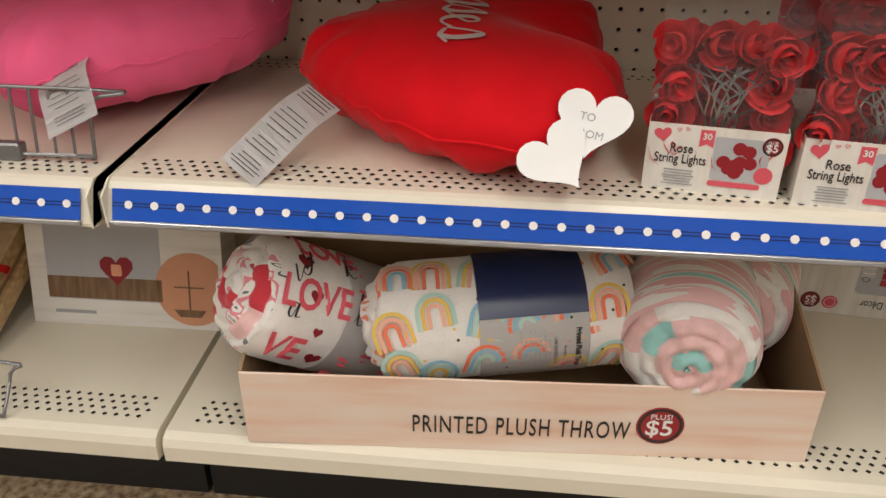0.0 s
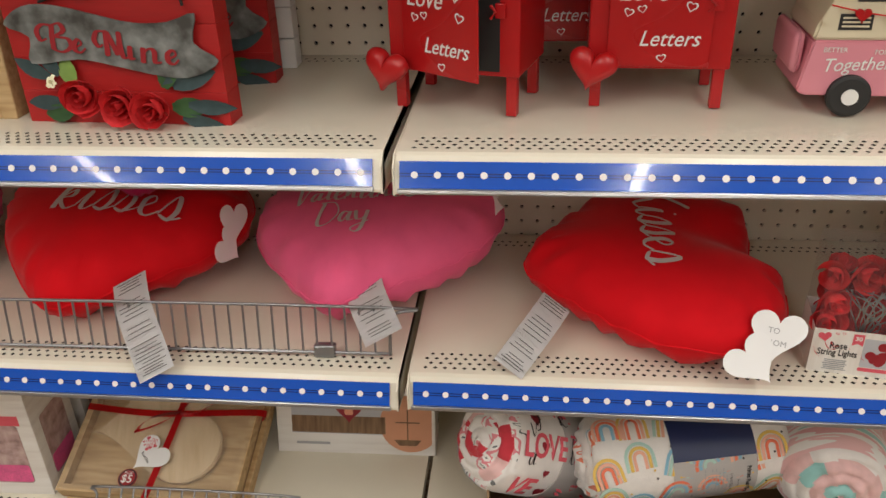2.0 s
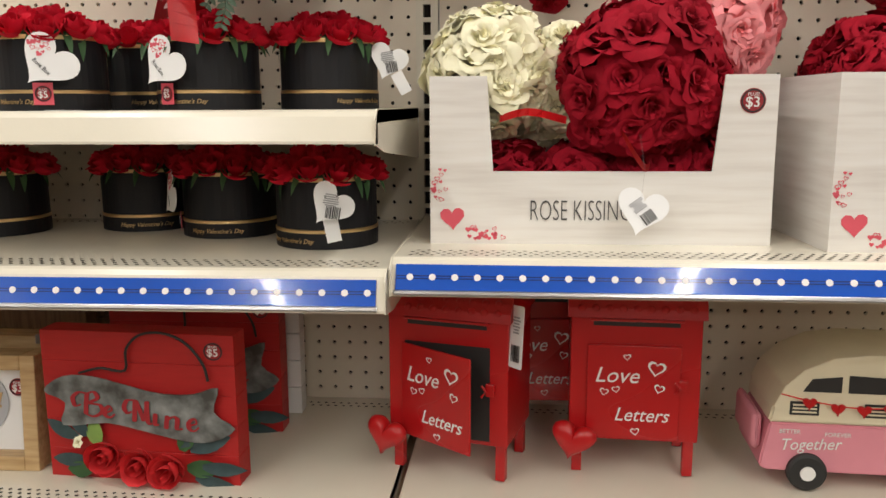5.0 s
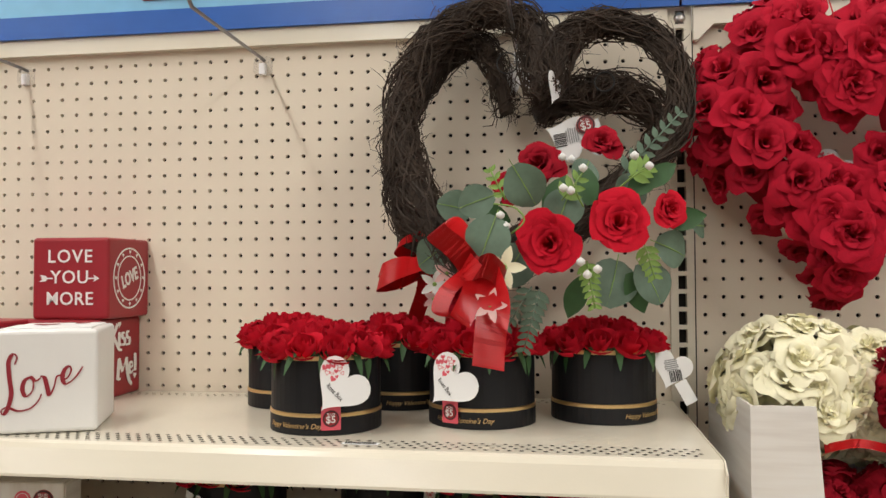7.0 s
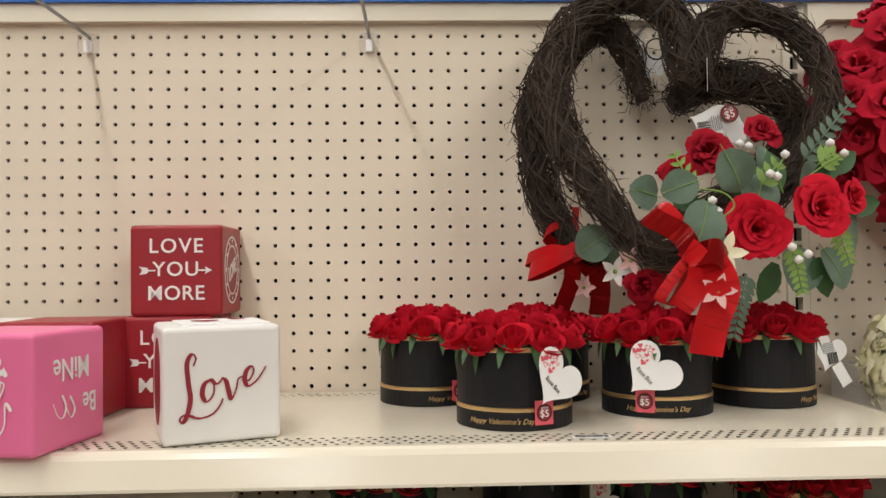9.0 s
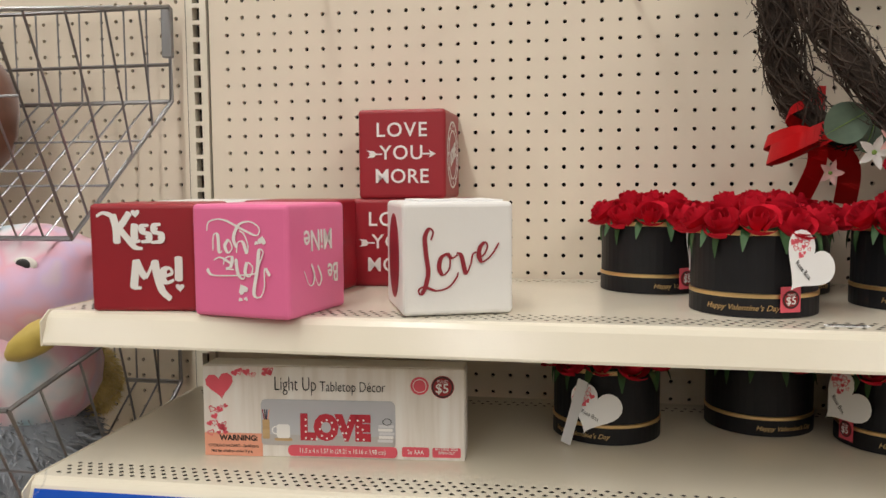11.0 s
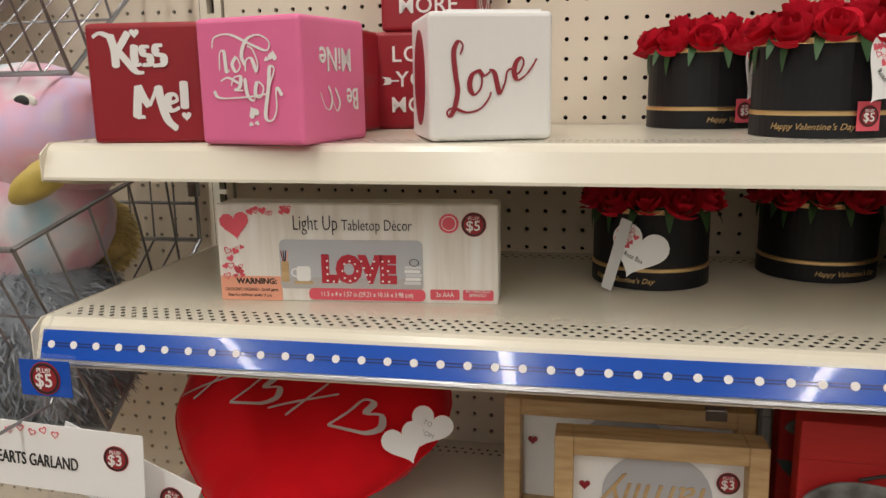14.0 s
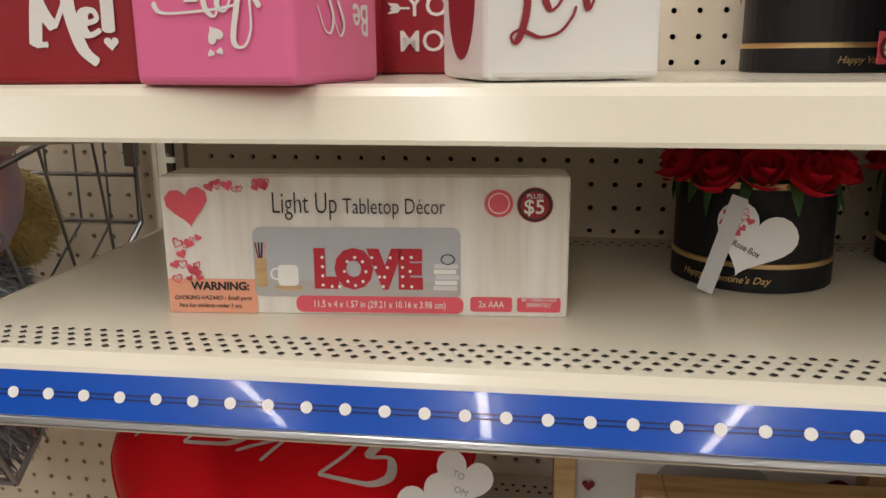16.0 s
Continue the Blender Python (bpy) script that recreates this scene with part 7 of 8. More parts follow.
def rolled_end(r, seed, turns, cloths):
    """The wound end of a roll, facing -x: a spiral of soft folds, coloured in blocks along each fold."""
    bm = bmesh.new()
    nr, na = 26, 56
    mid = bm.verts.new((-0.020, 0, 0))
    rows, tone = [], {}
    for j in range(1, nr + 1):
        rho = j / nr
        row = []
        for i in range(na):
            a = 2 * math.pi * i / na
            ph = turns * rho - i / na
            ridge = abs(math.sin(math.pi * ph)) ** 0.5
            wob = noise.noise(Vector((rho * 4 * math.cos(a), rho * 4 * math.sin(a), seed)))
            rr = r * rho * (0.97 + 0.05 * wob)
            x = 0.012 - 0.030 * (1 - rho ** 2.6) - 0.007 * ridge * (1 if j < nr else 0) - 0.006 * wob
            row.append(bm.verts.new((x, rr * math.cos(a), rr * math.sin(a))))
        rows.append(row)
    for i in range(na):
        bm.faces.new((mid, rows[0][i], rows[0][(i + 1) % na]))
    for j, (p, q) in enumerate(zip(rows, rows[1:])):
        for i in range(na):
            f = bm.faces.new((p[i], p[(i + 1) % na], q[(i + 1) % na], q[i]))
            ph = turns * (j + 1.5) / nr - (i + 0.5) / na
            layer = math.floor(ph)
            block = int((layer + (i + 0.5) / na) * (2 + 2.2 * max(0, layer)))
            f.material_index = (block * 2 + layer) % len(cloths)
    me = bpy.data.meshes.new("rolled_end")
    bm.to_mesh(me)
    bm.free()
    me.polygons.foreach_set("use_smooth", [True] * len(me.polygons))
    for c in cloths:
        me.materials.append(c)
    return me


def rolled_throw(m, r, length, material, label, seed, wrap=None, end_mats=(None, None)):
    """A rolled throw lying along its x axis, with a spiral at its -x end."""
    t = thing("rolled_throw", m, label, "blanket", "rolled throws")
    bm = bmesh.new()
    n, ns = 40, 14
    rows = []
    for j in range(ns + 1):
        f = j / ns
        e = min(f, 1 - f) * 2
        rr = r * (1 - 0.10 * (1 - min(1, e * 5)) ** 2)
        row = []
        for i in range(n):
            a = 2 * math.pi * i / n
            k = rr * (1 + 0.018 * noise.noise(Vector((math.cos(a) * 2, math.sin(a) * 2, f * 5 + seed))))
            row.append(bm.verts.new((f * length, k * math.cos(a), k * math.sin(a))))
        rows.append(row)
    for a, b in zip(rows, rows[1:]):
        for i in range(n):
            bm.faces.new((a[i], a[(i + 1) % n], b[(i + 1) % n], b[i]))
    bm.faces.new(rows[-1])
    part("roll", bm, material, t, "plush rolled fabric", smooth=True)
    cloths = end_mats if end_mats[0] else (material, TH_WHITE)
    put_mesh("rolled_end", rolled_end(r * 0.97, seed, 4.3, cloths), None, t, "wound plush end")
    if wrap:
        x0, x1, kind = wrap
        band = part("paper_band", moved(lathe([(r * 1.012, x0), (r * 1.022, x0 + 0.001), (r * 1.022, x1 - 0.001), (r * 1.012, x1)], 48), pose(0, 0, 0, 0, 90, 0)), GREYLABEL, t, "silver-grey printed paper band")
        if kind == "navy":
            bm = bmesh.new()
            rows = []
            for x in (x0 + 0.0005, x1 - 0.0005):
                rows.append([bm.verts.new((x, r * 1.028 * math.cos(a), r * 1.028 * math.sin(a))) for a in [radians(45 + 7.5 * i) for i in range(15)]])
            for i in range(14):
                bm.faces.new((rows[0][i], rows[0][i + 1], rows[1][i + 1], rows[1][i]))
            part("navy_panel", bm, NAVYP, band, "dark navy panel", smooth=True)
            for k, (body, sz) in enumerate((("Printed Plush Throw", 0.0085), ("50 in x 60 in", 0.004), ("CARE INSTRUCTIONS", 0.005))):
                tx = text("words", body, sz, INKK, t, pose(0, 0, 0), bold=0.0003 if k == 0 else 0, depth=0.0001)
                for v in tx.data.vertices:
                    a = radians(186) + v.co.x / r * 0.75
                    v.co = (x1 - 0.012 - 0.010 * k - (k > 0) * 0.004 + v.co.z, (r * 1.03) * math.cos(a), (r * 1.03) * math.sin(a))
            lines = bmesh.new()
            r2 = random.Random(2)
            for k in range(7):
                x = x1 - 0.042 - 0.005 * k
                for i in range(8):
                    if r2.random() < 0.75:
                        a = radians(164 + 4.5 * i)
                        join(lines, moved(box(-0.0008, 0.0008, -0.0018, 0.0018, 0, 0.0003), Matrix.Translation((x, r * 1.026 * math.cos(a), r * 1.026 * math.sin(a))) @ Matrix.Rotation(a - math.pi / 2, 4, "X")))
            tagged(part("fine_print", lines, INKG, band), kind="stuff")
        else:
            ob = bmesh.new()
            r2 = random.Random(4)
            for k in range(14):
                a = radians(r2.uniform(185, 275))
                x = r2.uniform(x0 + 0.01, x1 - 0.01)
                join(ob, moved(plate(heart(r2.uniform(0.006, 0.016), 16), 0.0004), Matrix.Translation((x, r * 1.03 * math.cos(a), r * 1.03 * math.sin(a))) @ Matrix.Rotation(a - math.radians(180), 4, "X") @ pose(0, 0, 0, 90, 0, 0) @ pose(0, 0, 0, 0, 0, 0)))
            part("heart_print", ob, INKP, band)
    return t


def on_roll(ob, r, x0, a0):
    """Bend a flat print round a roll: x along the roll, z round it."""
    for v in ob.data.vertices:
        a = radians(a0) - v.co.z / r
        rr = r * 1.022 - v.co.y
        v.co = (x0 + v.co.x, rr * math.cos(a), rr * math.sin(a))


def print_love(t, r):
    for body, size, ink, x0, a0 in (("LOVE", 0.046, INKP, 0.045, 150), ("LOVE", 0.040, INKP, 0.060, 100), ("VE", 0.05, INKP, 0.030, 205), ("LO", 0.044, INKP, 0.120, 130)):
        on_roll(text("printed_word", body, size, ink, t, None, bold=0.0008, squeeze=0.8), r, x0, a0)
    for spec, x0, a0 in (("k", 0.085, 122), ("a", 0.020, 172), ("l", 0.100, 165), ("y", 0.03, 120), ("v", 0.02, 140)):
        on_roll(pen("printed_script", letters(spec, 0.030), 0.0022, INKK, t, None), r, x0, a0)
    for k in range(9):
        on_roll(part("printed_heart", plate(heart(0.012 + 0.004 * (k % 3), 18), 0.0004), INKP if k % 2 else INKR, t), r, 0.012 + 0.015 * ((k * 5) % 9), 90 + 15 * k)


def print_rainbows(t, r, length):
    r2 = random.Random(6)
    inks = [mat("plush_print_" + n, c, 0.9) for n, c in (("blue", (0.25, 0.48, 0.62)), ("coral", (0.80, 0.20, 0.11)), ("peach", (0.80, 0.42, 0.30)), ("mustard", (0.74, 0.50, 0.12)), ("mint", (0.42, 0.62, 0.55)))]
    for k in range(18):
        x0, a0, turn = 0.014 + (k % 6) * (length - 0.03) / 5 + r2.uniform(-0.006, 0.006), 95 + 52 * (k // 6) + r2.uniform(-12, 12), r2.uniform(-25, 25)
        leg = r2.uniform(0.012, 0.026)
        for j in range(3):
            ra, rb = 0.0050 + 0.0058 * j, 0.0092 + 0.0058 * j
            turns = [math.pi * i / 10 for i in range(11)]
            inner = [(ra, -leg)] + [(ra * math.cos(q), ra * math.sin(q)) for q in turns] + [(-ra, -leg)]
            outer = [(rb, -leg)] + [(rb * math.cos(q), rb * math.sin(q)) for q in turns] + [(-rb, -leg)]
            c, s = math.cos(radians(turn)), math.sin(radians(turn))
            bm = bmesh.new()
            low_ = [bm.verts.new((c * x - s * z, 0, s * x + c * z)) for x, z in inner]
            high_ = [bm.verts.new((c * x - s * z, 0, s * x + c * z)) for x, z in outer]
            for i in range(len(inner) - 1):
                bm.faces.new((low_[i], low_[i + 1], high_[i + 1], high_[i]))
            on_roll(part("printed_arc", bm, inks[(j + k) % 5], t), r, x0, a0)
    for k in range(26):
        on_roll(part("printed_dot", plate(disc(0.0016, 8), 0.0003), INKK if k % 3 else inks[3], t), r, r2.uniform(0.01, length), r2.uniform(90, 250))


def tray(m, w, h, d, label):
    t = thing("display_tray", m, label, "carton")
    part("front_panel", box(0, w, 0, 0.003, 0, h, 0.0008, 1), CARDP, t, "blush plank-print front panel")
    part("side_panel", moved(plate([(0, 0), (d, 0), (d, 0.190), (0, h)], 0.003), pose(0.003, 0.003, 0, 0, 0, 90)), KRAFT, t, "bare brown cardboard side")
    part("side_panel", moved(plate([(0, 0), (d, 0), (d, 0.190), (0, h)], 0.003), pose(w, 0.003, 0, 0, 0, 90)), KRAFT, t, "bare brown cardboard side")
    part("back_panel", box(0.003, w - 0.003, d, d + 0.003, 0, 0.190), KRAFT, t, "bare brown cardboard back")
    part("bottom_panel", box(0.003, w - 0.003, 0.003, d, 0, 0.003), KRAFT, t, "bare brown cardboard bottom")
    text("title", "PRINTED PLUSH THROW", 0.0335, INKK, t, pose(w * 0.492, -0.0006, h * 0.36), squeeze=0.55, spacing=1.14)
    badge(t, pose(w * 0.735, -0.0008, h * 0.46), 0.025)
    return t


TR = pose(0.106, -0.396, BASEZ, 0, 0, 3.2)
tray(TR, 0.600, 0.096, 0.255, "low blush plank-print display tray of rolled plush throws")
ra = rolled_throw(TR @ pose(0.002, 0.062, 0.158, 0, 34, 34), 0.068, 0.230, TH_WHITE, "rolled plush throw printed with red and black lettering", 1, (0.085, 0.235, "hearts"), (TH_WHITE, TH_LOVE, TH_RED, TH_WHITE, TH_EDGE, TH_LOVE))
rb = rolled_throw(TR @ pose(0.146, 0.072, 0.114, 0, -3, 7), 0.066, 0.262, TH_WHITE, "rolled white plush throw with rainbow print and navy band", 2, (0.098, 0.212, "navy"), (TH_WHITE, TH_RAIN, TH_WHITE, TH_WHITE, TH_RAIN))
print_love(ra, 0.068)
print_rainbows(rb, 0.066, 0.255)
rolled_throw(TR @ pose(0.462, 0.020, 0.122, 0, -3, 78), 0.074, 0.185, TH_PLAID, "rolled pink and white plaid plush throw end on", 3, (0.100, 0.150, "hearts"), (TH_TEAL, TH_WHITE, TH_EDGE, TH_WHITE, TH_EDGE, TH_WHITE, TH_EDGE))
rolled_throw(TR @ pose(0.528, 0.115, 0.116, 0, 2, 66), 0.066, 0.120, TH_PLAID, "rolled pink plaid plush throw behind another", 4, None, (TH_EDGE, TH_WHITE))


def printed_tub(m, label):
    t = thing("printed_tub", m, label, "tub", "printed tubs")
    part("tub", lathe([(0.040, 0), (0.052, 0.12), (0.052, 0.135), (0.046, 0.135)], 32), WHITE, t, "white paper tub", smooth=False)
    part("red_label", lathe([(0.0455, 0.060), (0.0488, 0.062), (0.0506, 0.090), (0.0500, 0.092)], 32, False), INKR, t, "dark red printed band")
    part("lid", lathe([(0.050, 0.134), (0.054, 0.135), (0.054, 0.146), (0.05, 0.148)], 32), INKP, t, "pink lid")
    return t


printed_tub(pose(0.330, -0.075, BASEZ), "white paper tub with a dark red band behind the throws")
printed_tub(pose(0.470, -0.075, BASEZ), "white paper tub with a dark red band behind the throws")
printed_tub(pose(0.600, -0.070, BASEZ), "white paper tub with a dark red band behind the throws")


# ---- base shelf, middle ----
def board_pack(m, label):
    """Two kraft trays with a heart board under film, tied with red ribbon."""
    t = thing("serving_board_pack", m, label, "gift pack")
    w, h, d = 0.285, 0.255, 0.022
    part("tray_rim", ring_plate(rect(w, h), rect(w - 0.020, h - 0.020), d), WOODN, t, "kraft tray rim")
    part("tray_back", box(-w / 2, w / 2, d, d + 0.006, -h / 2, h / 2), KRAFT, t)
    part("lower_tray", box(-w / 2 + 0.006, w / 2 + 0.008, d + 0.006, d + 0.030, -h / 2 - 0.004, h / 2 - 0.004, 0.002), WOODN, t, "second kraft tray behind")
    part("heart_board", plate(heart(0.232), 0.010, 0.002), WOODP, t, "pale wood heart board", pose(-0.020, 0.004, 0.0, 0, 75, 0))
    part("liner", box(-w / 2 + 0.01, w / 2 - 0.01, d - 0.003, d, -h / 2 + 0.01, h / 2 - 0.01), WOODN, t)
    fl = part("film", box(-w / 2 + 0.002, w / 2 - 0.002, -0.0012, -0.0008, -h / 2 + 0.002, h / 2 - 0.002), CLEARP, t, "shiny clear film")
    fl.visible_shadow = False
    for pts, sd in (([(-w / 2, -0.002, 0.012), (-0.02, -0.004, 0.006), (w / 2, -0.002, 0.020), (w / 2 + 0.002, 0.02, 0.020)], (0, 0, 1)), ([(0.020, -0.002, h / 2), (0.016, -0.004, 0.0), (0.004, -0.002, -h / 2), (0.002, -0.004, -h / 2 - 0.02)], (1, 0, 0))):
        part("ribbon", strip(smooth_path(pts, 5), 0.011, 0.0006, Vector(sd)), RIBBON, t, "red satin ribbon")
    for s in (-1, 1):
        part("bow_loop", strip(smooth_path([(0.016, -0.005, 0.010), (0.016 + s * 0.035, -0.022, 0.040 if s > 0 else -0.010), (0.016 + s * 0.055, -0.014, 0.026 if s > 0 else -0.030), (0.016 + s * 0.025, -0.008, 0.008 if s > 0 else -0.012), (0.016, -0.005, 0.010)], 6), 0.011, 0.0006, Vector((0.3, 0.5, 0.8)).normalized()), RIBBON, t, "red satin bow loop", smooth=True)
    heart_tag(t, pose(-0.010, -0.006, -0.066, 0, 40, 0), 0.062)
    badge(t, pose(-0.030, -0.008, -0.104), 0.015)
    return t


board_pack(pose(-0.412, -0.232, BASEZ + 0.082, -66, 0, -2), "kraft gift pack with a heart serving board and red ribbon")


def photo_carton(m, label):
    t = thing("photo_carton", m, label, "carton", "photo cartons")
    w, h, d = 0.262, 0.165, 0.055
    part("carton_body", box(0, w, 0, d, 0, h, 0.0012), CARDW, t, "pale printed carton")
    ph = part("photo", plate(rect(0.155, 0.105), 0.0004), PICT, t, "printed photo of a tiered tray", pose(0.103, -0.0006, 0.088))
    part("table_print", plate(rect(0.155, 0.030), 0.0003), WOODB, ph, "", pose(0, -0.0004, -0.036))
    small_hearts("heart_print", [(0.018, -0.012, 0.046, 0, False)], INKR, ph, pose(0, -0.0004, 0))
    part("bowl_print", plate(rect(0.014, 0.016, 0.003), 0.0003), INKS, ph, "", pose(0.018, -0.0012, -0.010))
    part("round_panel", plate([(x, z) for x, z in disc(0.050, 32) if x < 0.040], 0.0004), PEACH, t, "peach round panel with a line drawing", pose(w - 0.041, -0.0008, 0.056))
    bm = bmesh.new()
    box(-0.001, 0.001, -0.0004, 0, -0.034, 0.026, bm=bm)
    box(-0.020, 0.020, -0.0004, 0, 0.002, 0.004, bm=bm)
    join(bm, moved(plate([(-0.022, -0.028), (0.022, -0.028), (0.014, -0.038), (-0.014, -0.038)], 0.0004), pose(0, -0.0004, 0)))
    part("line_drawing", bm, WOODB, t, "", pose(w - 0.045, -0.0014, 0.056))
    bars("fine_print", 0.080, 0.008, 1, INKG, t, pose(0.060, -0.0006, 0.018), 3)
    return t


photo_carton(pose(-0.250, -0.205, BASEZ, -14, 0, 1), "pale photo carton leaning on the base shelf")


def vase_carton(m, label):
    t = thing("vase_carton", m, label, "carton", "vase cartons")
    w, h, d = 0.112, 0.205, 0.105
    part("carton_body", box(0, w, 0, d, 0, h, 0.0012), CARDW, t, "white carton")
    for face_m in (pose(w / 2, -0.0006, h * 0.40), Matrix.Translation((w + 0.0006, d / 2, h * 0.40)) @ Matrix.Rotation(radians(90), 4, "Z")):
        p = part("picture", plate(rect(0.064, 0.115, 0.006), 0.0004), ROSEG, t, "printed picture of a textured rose vase", face_m)
        part("pink_base", plate(rect(0.062, 0.034, 0.005), 0.0004), PINKG, p, "pink glitter base", pose(0, -0.0005, -0.038))
    badge(t, pose(w * 0.42, -0.0008, h * 0.86), 0.0125)
    part("red_label", plate(rect(0.040, 0.018), 0.0004), INKP, t, "", pose(w * 0.66, -0.0008, h * 0.72))
    return t


vase_carton(pose(-0.688, -0.330, BASEZ, 0, 0, 2), "white carton picturing a pink textured vase")
vase_carton(pose(-0.690, -0.200, BASEZ, 0, 0, 0), "white carton picturing a pink textured vase in the back row")
vase_carton(pose(-0.812, -0.300, BASEZ, 0, 0, -3), "white carton picturing a pink textured vase")
vase_carton(pose(-0.600, -0.125, BASEZ, 0, 0, 0), "white carton picturing a pink textured vase in the back row")


# ---- wire bins and plush toys beyond the west upright ----
def wire_bin(m, label, right_x=0.0, width=0.56):
    """A wire bin with a sloping base: back at y = 0, front at y = -0.34; z = 0 at its low front corner."""
    t = thing("wire_bin", m, label, "wire basket", "wire bins")
    bt, bb, fb, ft = (-0.02, 0.330), (-0.02, 0.190), (-0.270, 0.0), (-0.390, 0.250)
    thick = 0.0034
    for x in (0.0, -width):
        part("side_frame", tube([(x, *bt), (x, *bb), (x, *fb), (x, *ft), (x, *bt)], thick, 7), GREYW, t, "thick grey wire frame")
    part("back_rail", tube([(0, *bt), (-width, *bt)], thick, 7), GREYW, t)
    part("back_rail", tube([(0, -0.02, 0.245), (-width, -0.02, 0.245)], thick * 0.8, 6), GREYW, t)
    part("base_rail", tube([(0, *bb), (-width, *bb)], thick, 7), GREYW, t)
    part("base_rail", tube([(0, *fb), (-width, *fb)], thick, 7), GREYW, t)
    part("front_rail", tube([(0, *ft), (-width, *ft)], thick, 7), GREYW, t)
    lerp = lambda a, b, f: (a[0] + (b[0] - a[0]) * f, a[1] + (b[1] - a[1]) * f)
    n = 15
    for k in range(1, n):
        x = -width * k / n
        part("bent_wire", tube([(x, *bt), (x, *bb), (x, *fb), (x, *ft)], 0.0017, 5), GREYW, t)
    for f in (0.22, 0.44, 0.66, 0.86):
        for x in (0.0,):
            a, b = lerp(bb, fb, f), lerp(bt, ft, f)
            part("side_wire", tube([(x, *a), (x, *b)], 0.0017, 5), GREYW, t)
    for f in (0.33, 0.66):
        part("cross_wire", tube([(0, *lerp(bb, fb, f)), (-width, *lerp(bb, fb, f))], 0.0017, 5), GREYW, t)
        part("cross_wire", tube([(0, *lerp(fb, ft, f)), (-width, *lerp(fb, ft, f))], 0.0017, 5), GREYW, t)
    part("hanger_plate", box(-0.012, 0.004, -0.024, -0.014, 0.255, 0.330, 0.002), GREYW, t, "grey steel hanger plate")
    return t


wire_bin(pose(-1.238, -0.012, 1.335), "grey wire bin hung on the pegboard")
wire_bin(pose(-1.238, -0.012, 0.905), "grey wire bin full of plush toys")


def blob(r, seed, stretch=(1, 1, 1), lump=0.12, sub=3):
    bm = bmesh.new()
    bmesh.ops.create_icosphere(bm, subdivisions=sub, radius=r)
    for v in bm.verts:
        d = v.co.normalized()
        v.co = d * r * (1 + lump * noise.noise(d * 2.2 + Vector((seed, seed * 0.7, 0))))
        v.co = Vector((v.co.x * stretch[0], v.co.y * stretch[1], v.co.z * stretch[2]))
    return bm


def fur(r, seed, count, length, stretch=(1, 1, 1), width=0.004):
    r2 = random.Random(seed)
    verts, faces = [], []
    for k in range(count):
        z = r2.uniform(-1, 1)
        a = r2.uniform(0, 6.283)
        s = math.sqrt(1 - z * z)
        d = Vector((s * math.cos(a), s * math.sin(a), z))
        p = Vector((d.x * stretch[0], d.y * stretch[1], d.z * stretch[2])) * r * 0.97
        side = d.cross(Vector((r2.gauss(0, 1), r2.gauss(0, 1), r2.gauss(0, 1)))).normalized() * width
        tip = p + (d * 0.55 + Vector((r2.gauss(0, 0.5), r2.gauss(0, 0.5), -0.55))).normalized() * length * r2.uniform(0.6, 1.3)
        b = len(verts)
        mid = (p + tip) / 2 + d * length * 0.18
        verts += [p - side, p + side, mid + side * 0.8, mid - side * 0.8, tip]
        faces += [(b, b + 1, b + 2, b + 3), (b + 3, b + 2, b + 4)]
    me = bpy.data.meshes.new("fur")
    me.from_pydata(verts, [], faces)
    return me


TIEDYE = ramped("pastel_tie_dye_plush", [(0.30, (0.36, 0.60, 0.70)), (0.42, (0.74, 0.68, 0.72)), (0.52, (0.74, 0.40, 0.50)), (0.62, (0.60, 0.46, 0.66)), (0.75, (0.74, 0.66, 0.48))], 9, 0.9, bump=0.5, detail=3, sheen=0.5)
GREYF = mat("grey_fur", (0.24, 0.26, 0.29), 0.85, vary=0.4, scale=40, sheen=0.4)
YELF = mat("pale_yellow_plush", (0.72, 0.58, 0.24), 0.9, vary=0.25, scale=50, sheen=0.5, bump=0.5, bscale=300)
WHF = mat("white_plush_toy", (0.74, 0.71, 0.66), 0.9, vary=0.1, scale=60, sheen=0.5, bump=0.4, bscale=300)
BRNF = mat("brown_plush", (0.14, 0.055, 0.030), 0.9, vary=0.3, scale=50, sheen=0.4)
GOLDP = mat("gold_horn_cloth", (0.55, 0.42, 0.10), 0.5, vary=0.15, scale=50)
ORNG = mat("orange_cloth", (0.70, 0.20, 0.03), 0.7)

u = thing("unicorn_plush", pose(-1.362, -0.200, 1.222, 0, 0, 0), "pastel tie-dyed plush toy with a gold horn in a wire bin", "plush toy")
part("head", moved(blob(0.105, 2.0, (1.15, 0.95, 0.85)), pose(0.02, -0.02, 0.038)), TIEDYE, u, "", smooth=True)
part("belly", moved(blob(0.110, 4.0, (1.15, 0.9, 1.0)), pose(-0.02, -0.03, -0.06)), TIEDYE, u, "", smooth=True)
ey = part("eye", moved(blob(0.0125, 1, (1.4, 0.35, 0.75), 0), pose(0.066, -0.092, 0.082)), WHF, u, "", smooth=True)
part("pupil", moved(blob(0.0085, 1, (1.25, 0.35, 0.85), 0), pose(0.066, -0.095, 0.082)), INKK, ey, "", smooth=True)
part("horn", moved(blob(0.024, 5, (2.0, 0.9, 0.8)), pose(0.100, -0.120, -0.004, 0, -30, 0)), GOLDP, u, "gold ruffled tail", smooth=True)
part("beak", moved(blob(0.022, 7, (1.6, 0.9, 0.7)), pose(-0.020, -0.125, 0.050)), ORNG, u, "orange beak", smooth=True)
g = thing("grey_furry_plush", pose(-1.418, -0.235, 0.998), "shaggy grey plush toy in a wire bin", "plush toy")
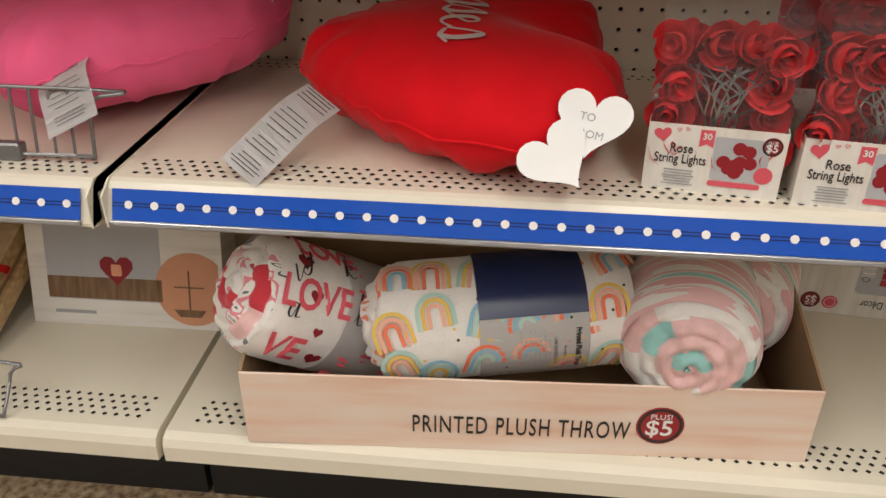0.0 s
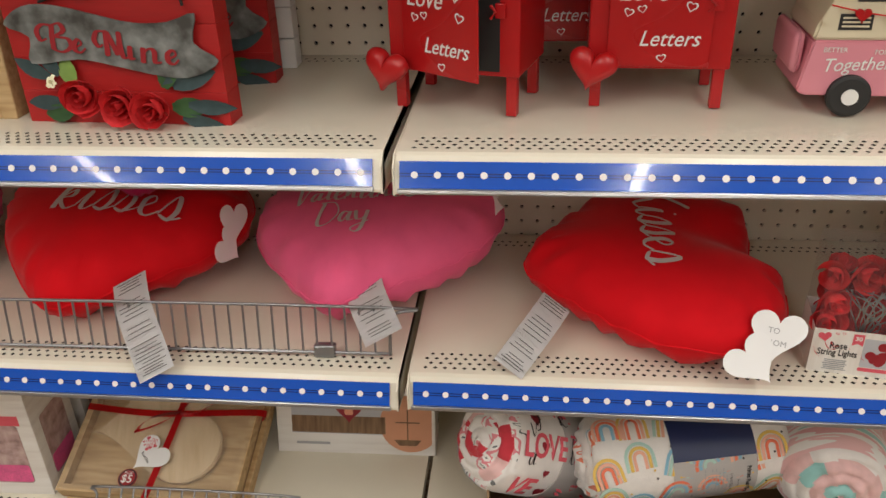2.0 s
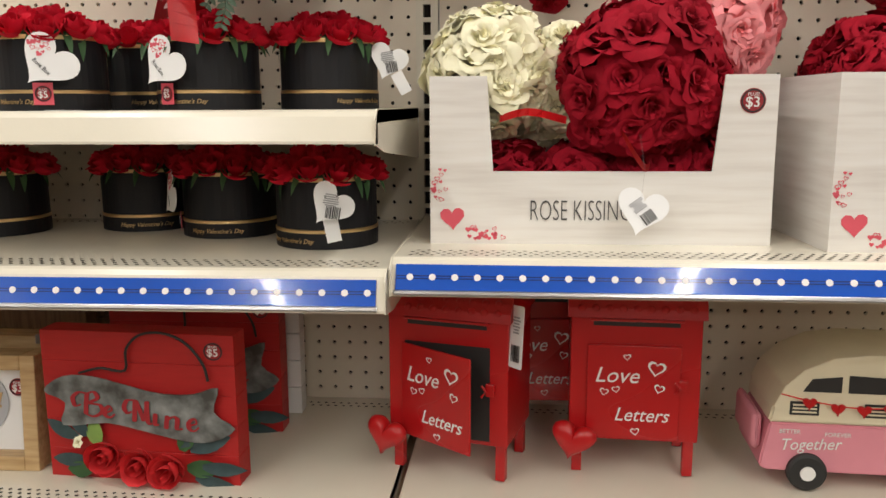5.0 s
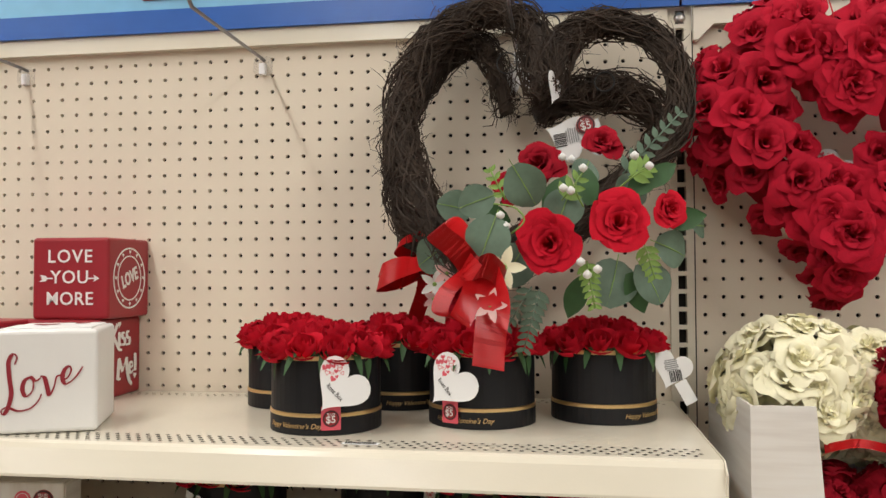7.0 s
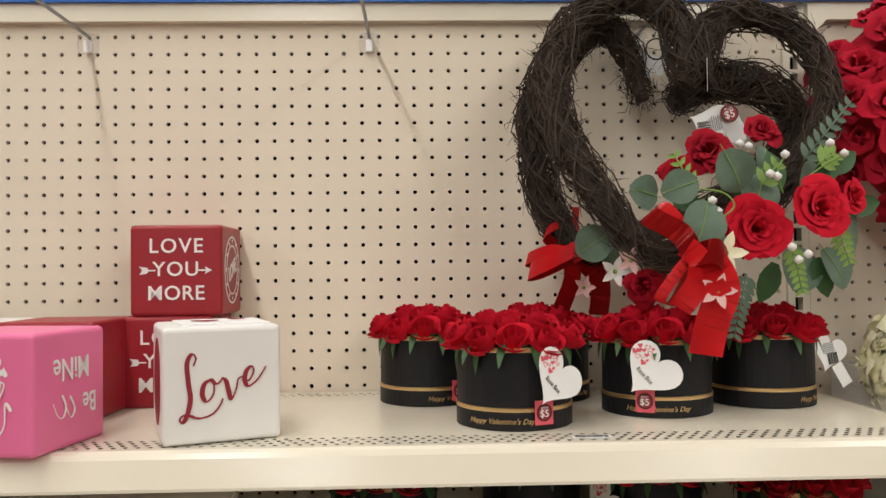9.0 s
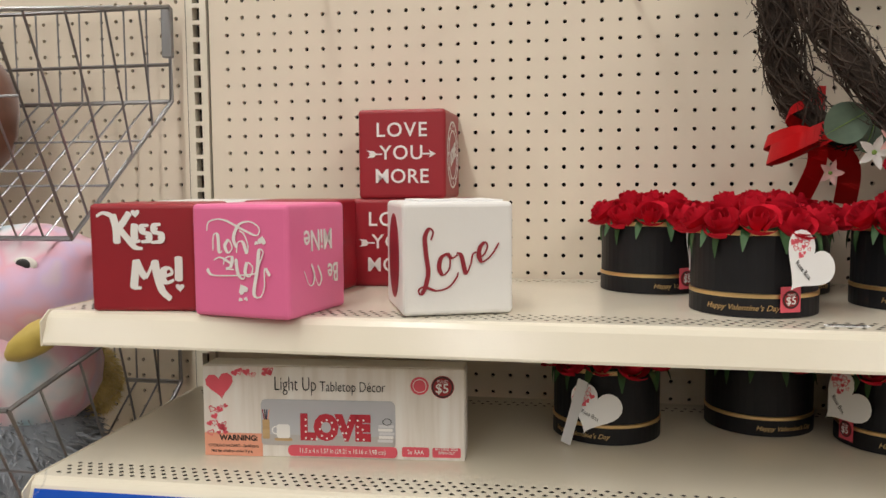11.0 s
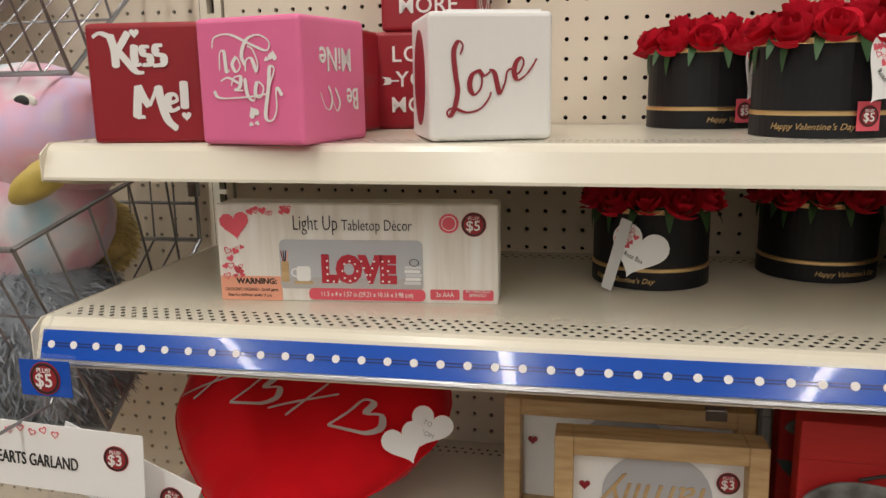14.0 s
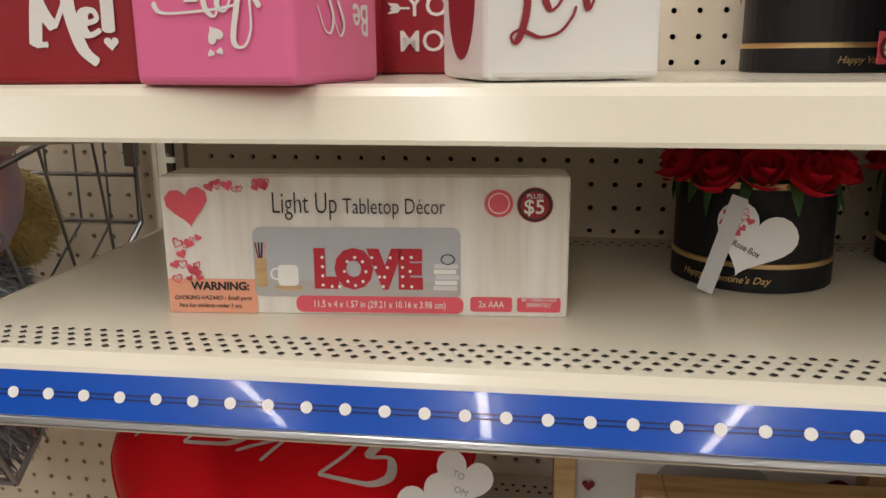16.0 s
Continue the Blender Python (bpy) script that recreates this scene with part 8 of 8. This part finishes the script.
part("body", blob(0.150, 9.0, (1.15, 0.85, 0.95)), GREYF, g, "", smooth=True)
tagged(put_mesh("shaggy_fur", fur(0.150, 3, 9000, 0.028, (1.15, 0.85, 0.95), 0.0016), GREYF, g), kind="stuff")
y = thing("yellow_plush", pose(-1.372, -0.130, 1.118), "pale yellow fluffy plush toy in a wire bin", "plush toy")
part("body", blob(0.072, 11.0, (1.15, 0.9, 0.85)), YELF, y, "", smooth=True)
tagged(put_mesh("fluff", fur(0.072, 5, 5000, 0.015, (1.15, 0.9, 0.85), 0.0011), YELF, y), kind="stuff")
part("face", moved(blob(0.052, 12.0, (1.1, 0.9, 0.9)), pose(-0.070, -0.040, 0.022)), WHF, y, "white face patch", smooth=True)
bp = thing("brown_plush", pose(-1.560, -0.150, 1.510), "dark brown plush toy in the upper wire bin", "plush toy")
part("body", blob(0.130, 14.0, (1.0, 0.9, 1.1)), BRNF, bp, "", smooth=True)


# ---- price hanger and hanging cards ----
h = thing("price_hanger", pose(-1.167, -0.460, 1.037, 0, 0, 0) @ Matrix.Diagonal((1.22, 1.22, 1.22, 1)), "clear plastic hanger with a blue five dollar label", "price tag")
part("carrier", plate(rect(0.056, 0.040, 0.003), 0.0012), CLEARP, h, "clear plastic carrier", pose(0, 0.0005, 0.004))
bl = part("blue_label", plate(rect(0.046, 0.030), 0.0006), BLUE, h, "blue price label", pose(0, -0.0004, 0.004))
badge(bl, pose(0, -0.0008, 0), 0.0138)
part("stem", plate([(-0.010, -0.05), (0.010, -0.05), (0.014, -0.012), (-0.014, -0.012)], 0.0012), CLEARP, h, "clear plastic stem", pose(0, 0.001, 0))
part("hook_loop", tube(smooth_path([(0.0, 0.0, 0.022), (-0.004, 0.0, 0.034), (0.008, 0.004, 0.050), (0.006, 0.012, 0.066)], 5), 0.0011, 5), CLEARP, h)


def hang_card(m, w, hh, label, words, price):
    t = thing("hanging_card", m, label, "packaged garland", "hanging cards")
    part("card", plate(rect(w, hh), 0.0008), WHITE, t, "white printed header card")
    if words:
        text("title", words, 0.0175, INKK, t, pose(-w * 0.16, -0.0008, -hh * 0.06), squeeze=0.62)
    badge(t, pose(w * 0.34, -0.0008, hh * 0.12), 0.0125, price)
    small_hearts("heart_print", [(-w * 0.30 + 0.012 * k, hh * 0.36 + 0.003 * (k % 2), 0.008, 20 * (k % 3) - 20, True) for k in range(5)], INKP, t, pose(0, -0.0006, 0))
    bag = part("clear_bag", box(-w / 2, w / 2, 0.0012, 0.010, -hh / 2 - 0.10, -hh / 2 + 0.002, 0.002, 1), CLEARP, t, "clear bag with a heart garland")
    for k in range(7):
        part("garland_heart", plate(heart(0.018), 0.003, 0.0006), TINR if k % 2 else PINKP, bag, "", pose(-w * 0.38 + w * 0.125 * k, 0.003, -hh / 2 - 0.04 - 0.02 * (k % 3)))
    return t


hang_card(pose(-1.128, -0.500, 0.980, 0, 3, 2), 0.170, 0.066, "white header card lettered Hearts Garland on a clear bag", "HEARTS GARLAND", "$3")
hang_card(pose(-1.085, -0.470, 0.945, 0, 22, 0), 0.150, 0.066, "white header card hanging behind another", "", "$5")
pr = thing("hanger_bar", pose(-1.165, -0.460, 1.0), "thin steel display bar that carries the hanging cards", "hook")
part("bar", tube([(0.0, 0.04, 0.075), (0.0, 0.0, 0.015), (0.0, -0.07, 0.014)], 0.0018, 6), GREYW, pr)

# ---- small marks on the shelves ----
bs = thing("barcode_sticker", pose(-0.372, -0.345, TOPZ + 0.0009, -90, 0, 0), "torn barcode sticker on the shelf", "sticker")
part("paper", plate(rect(0.040, 0.011), 0.0004), WHITE, bs)
barcode("barcode", 0.034, 0.007, bs, pose(0, -0.0005, 0), 6)
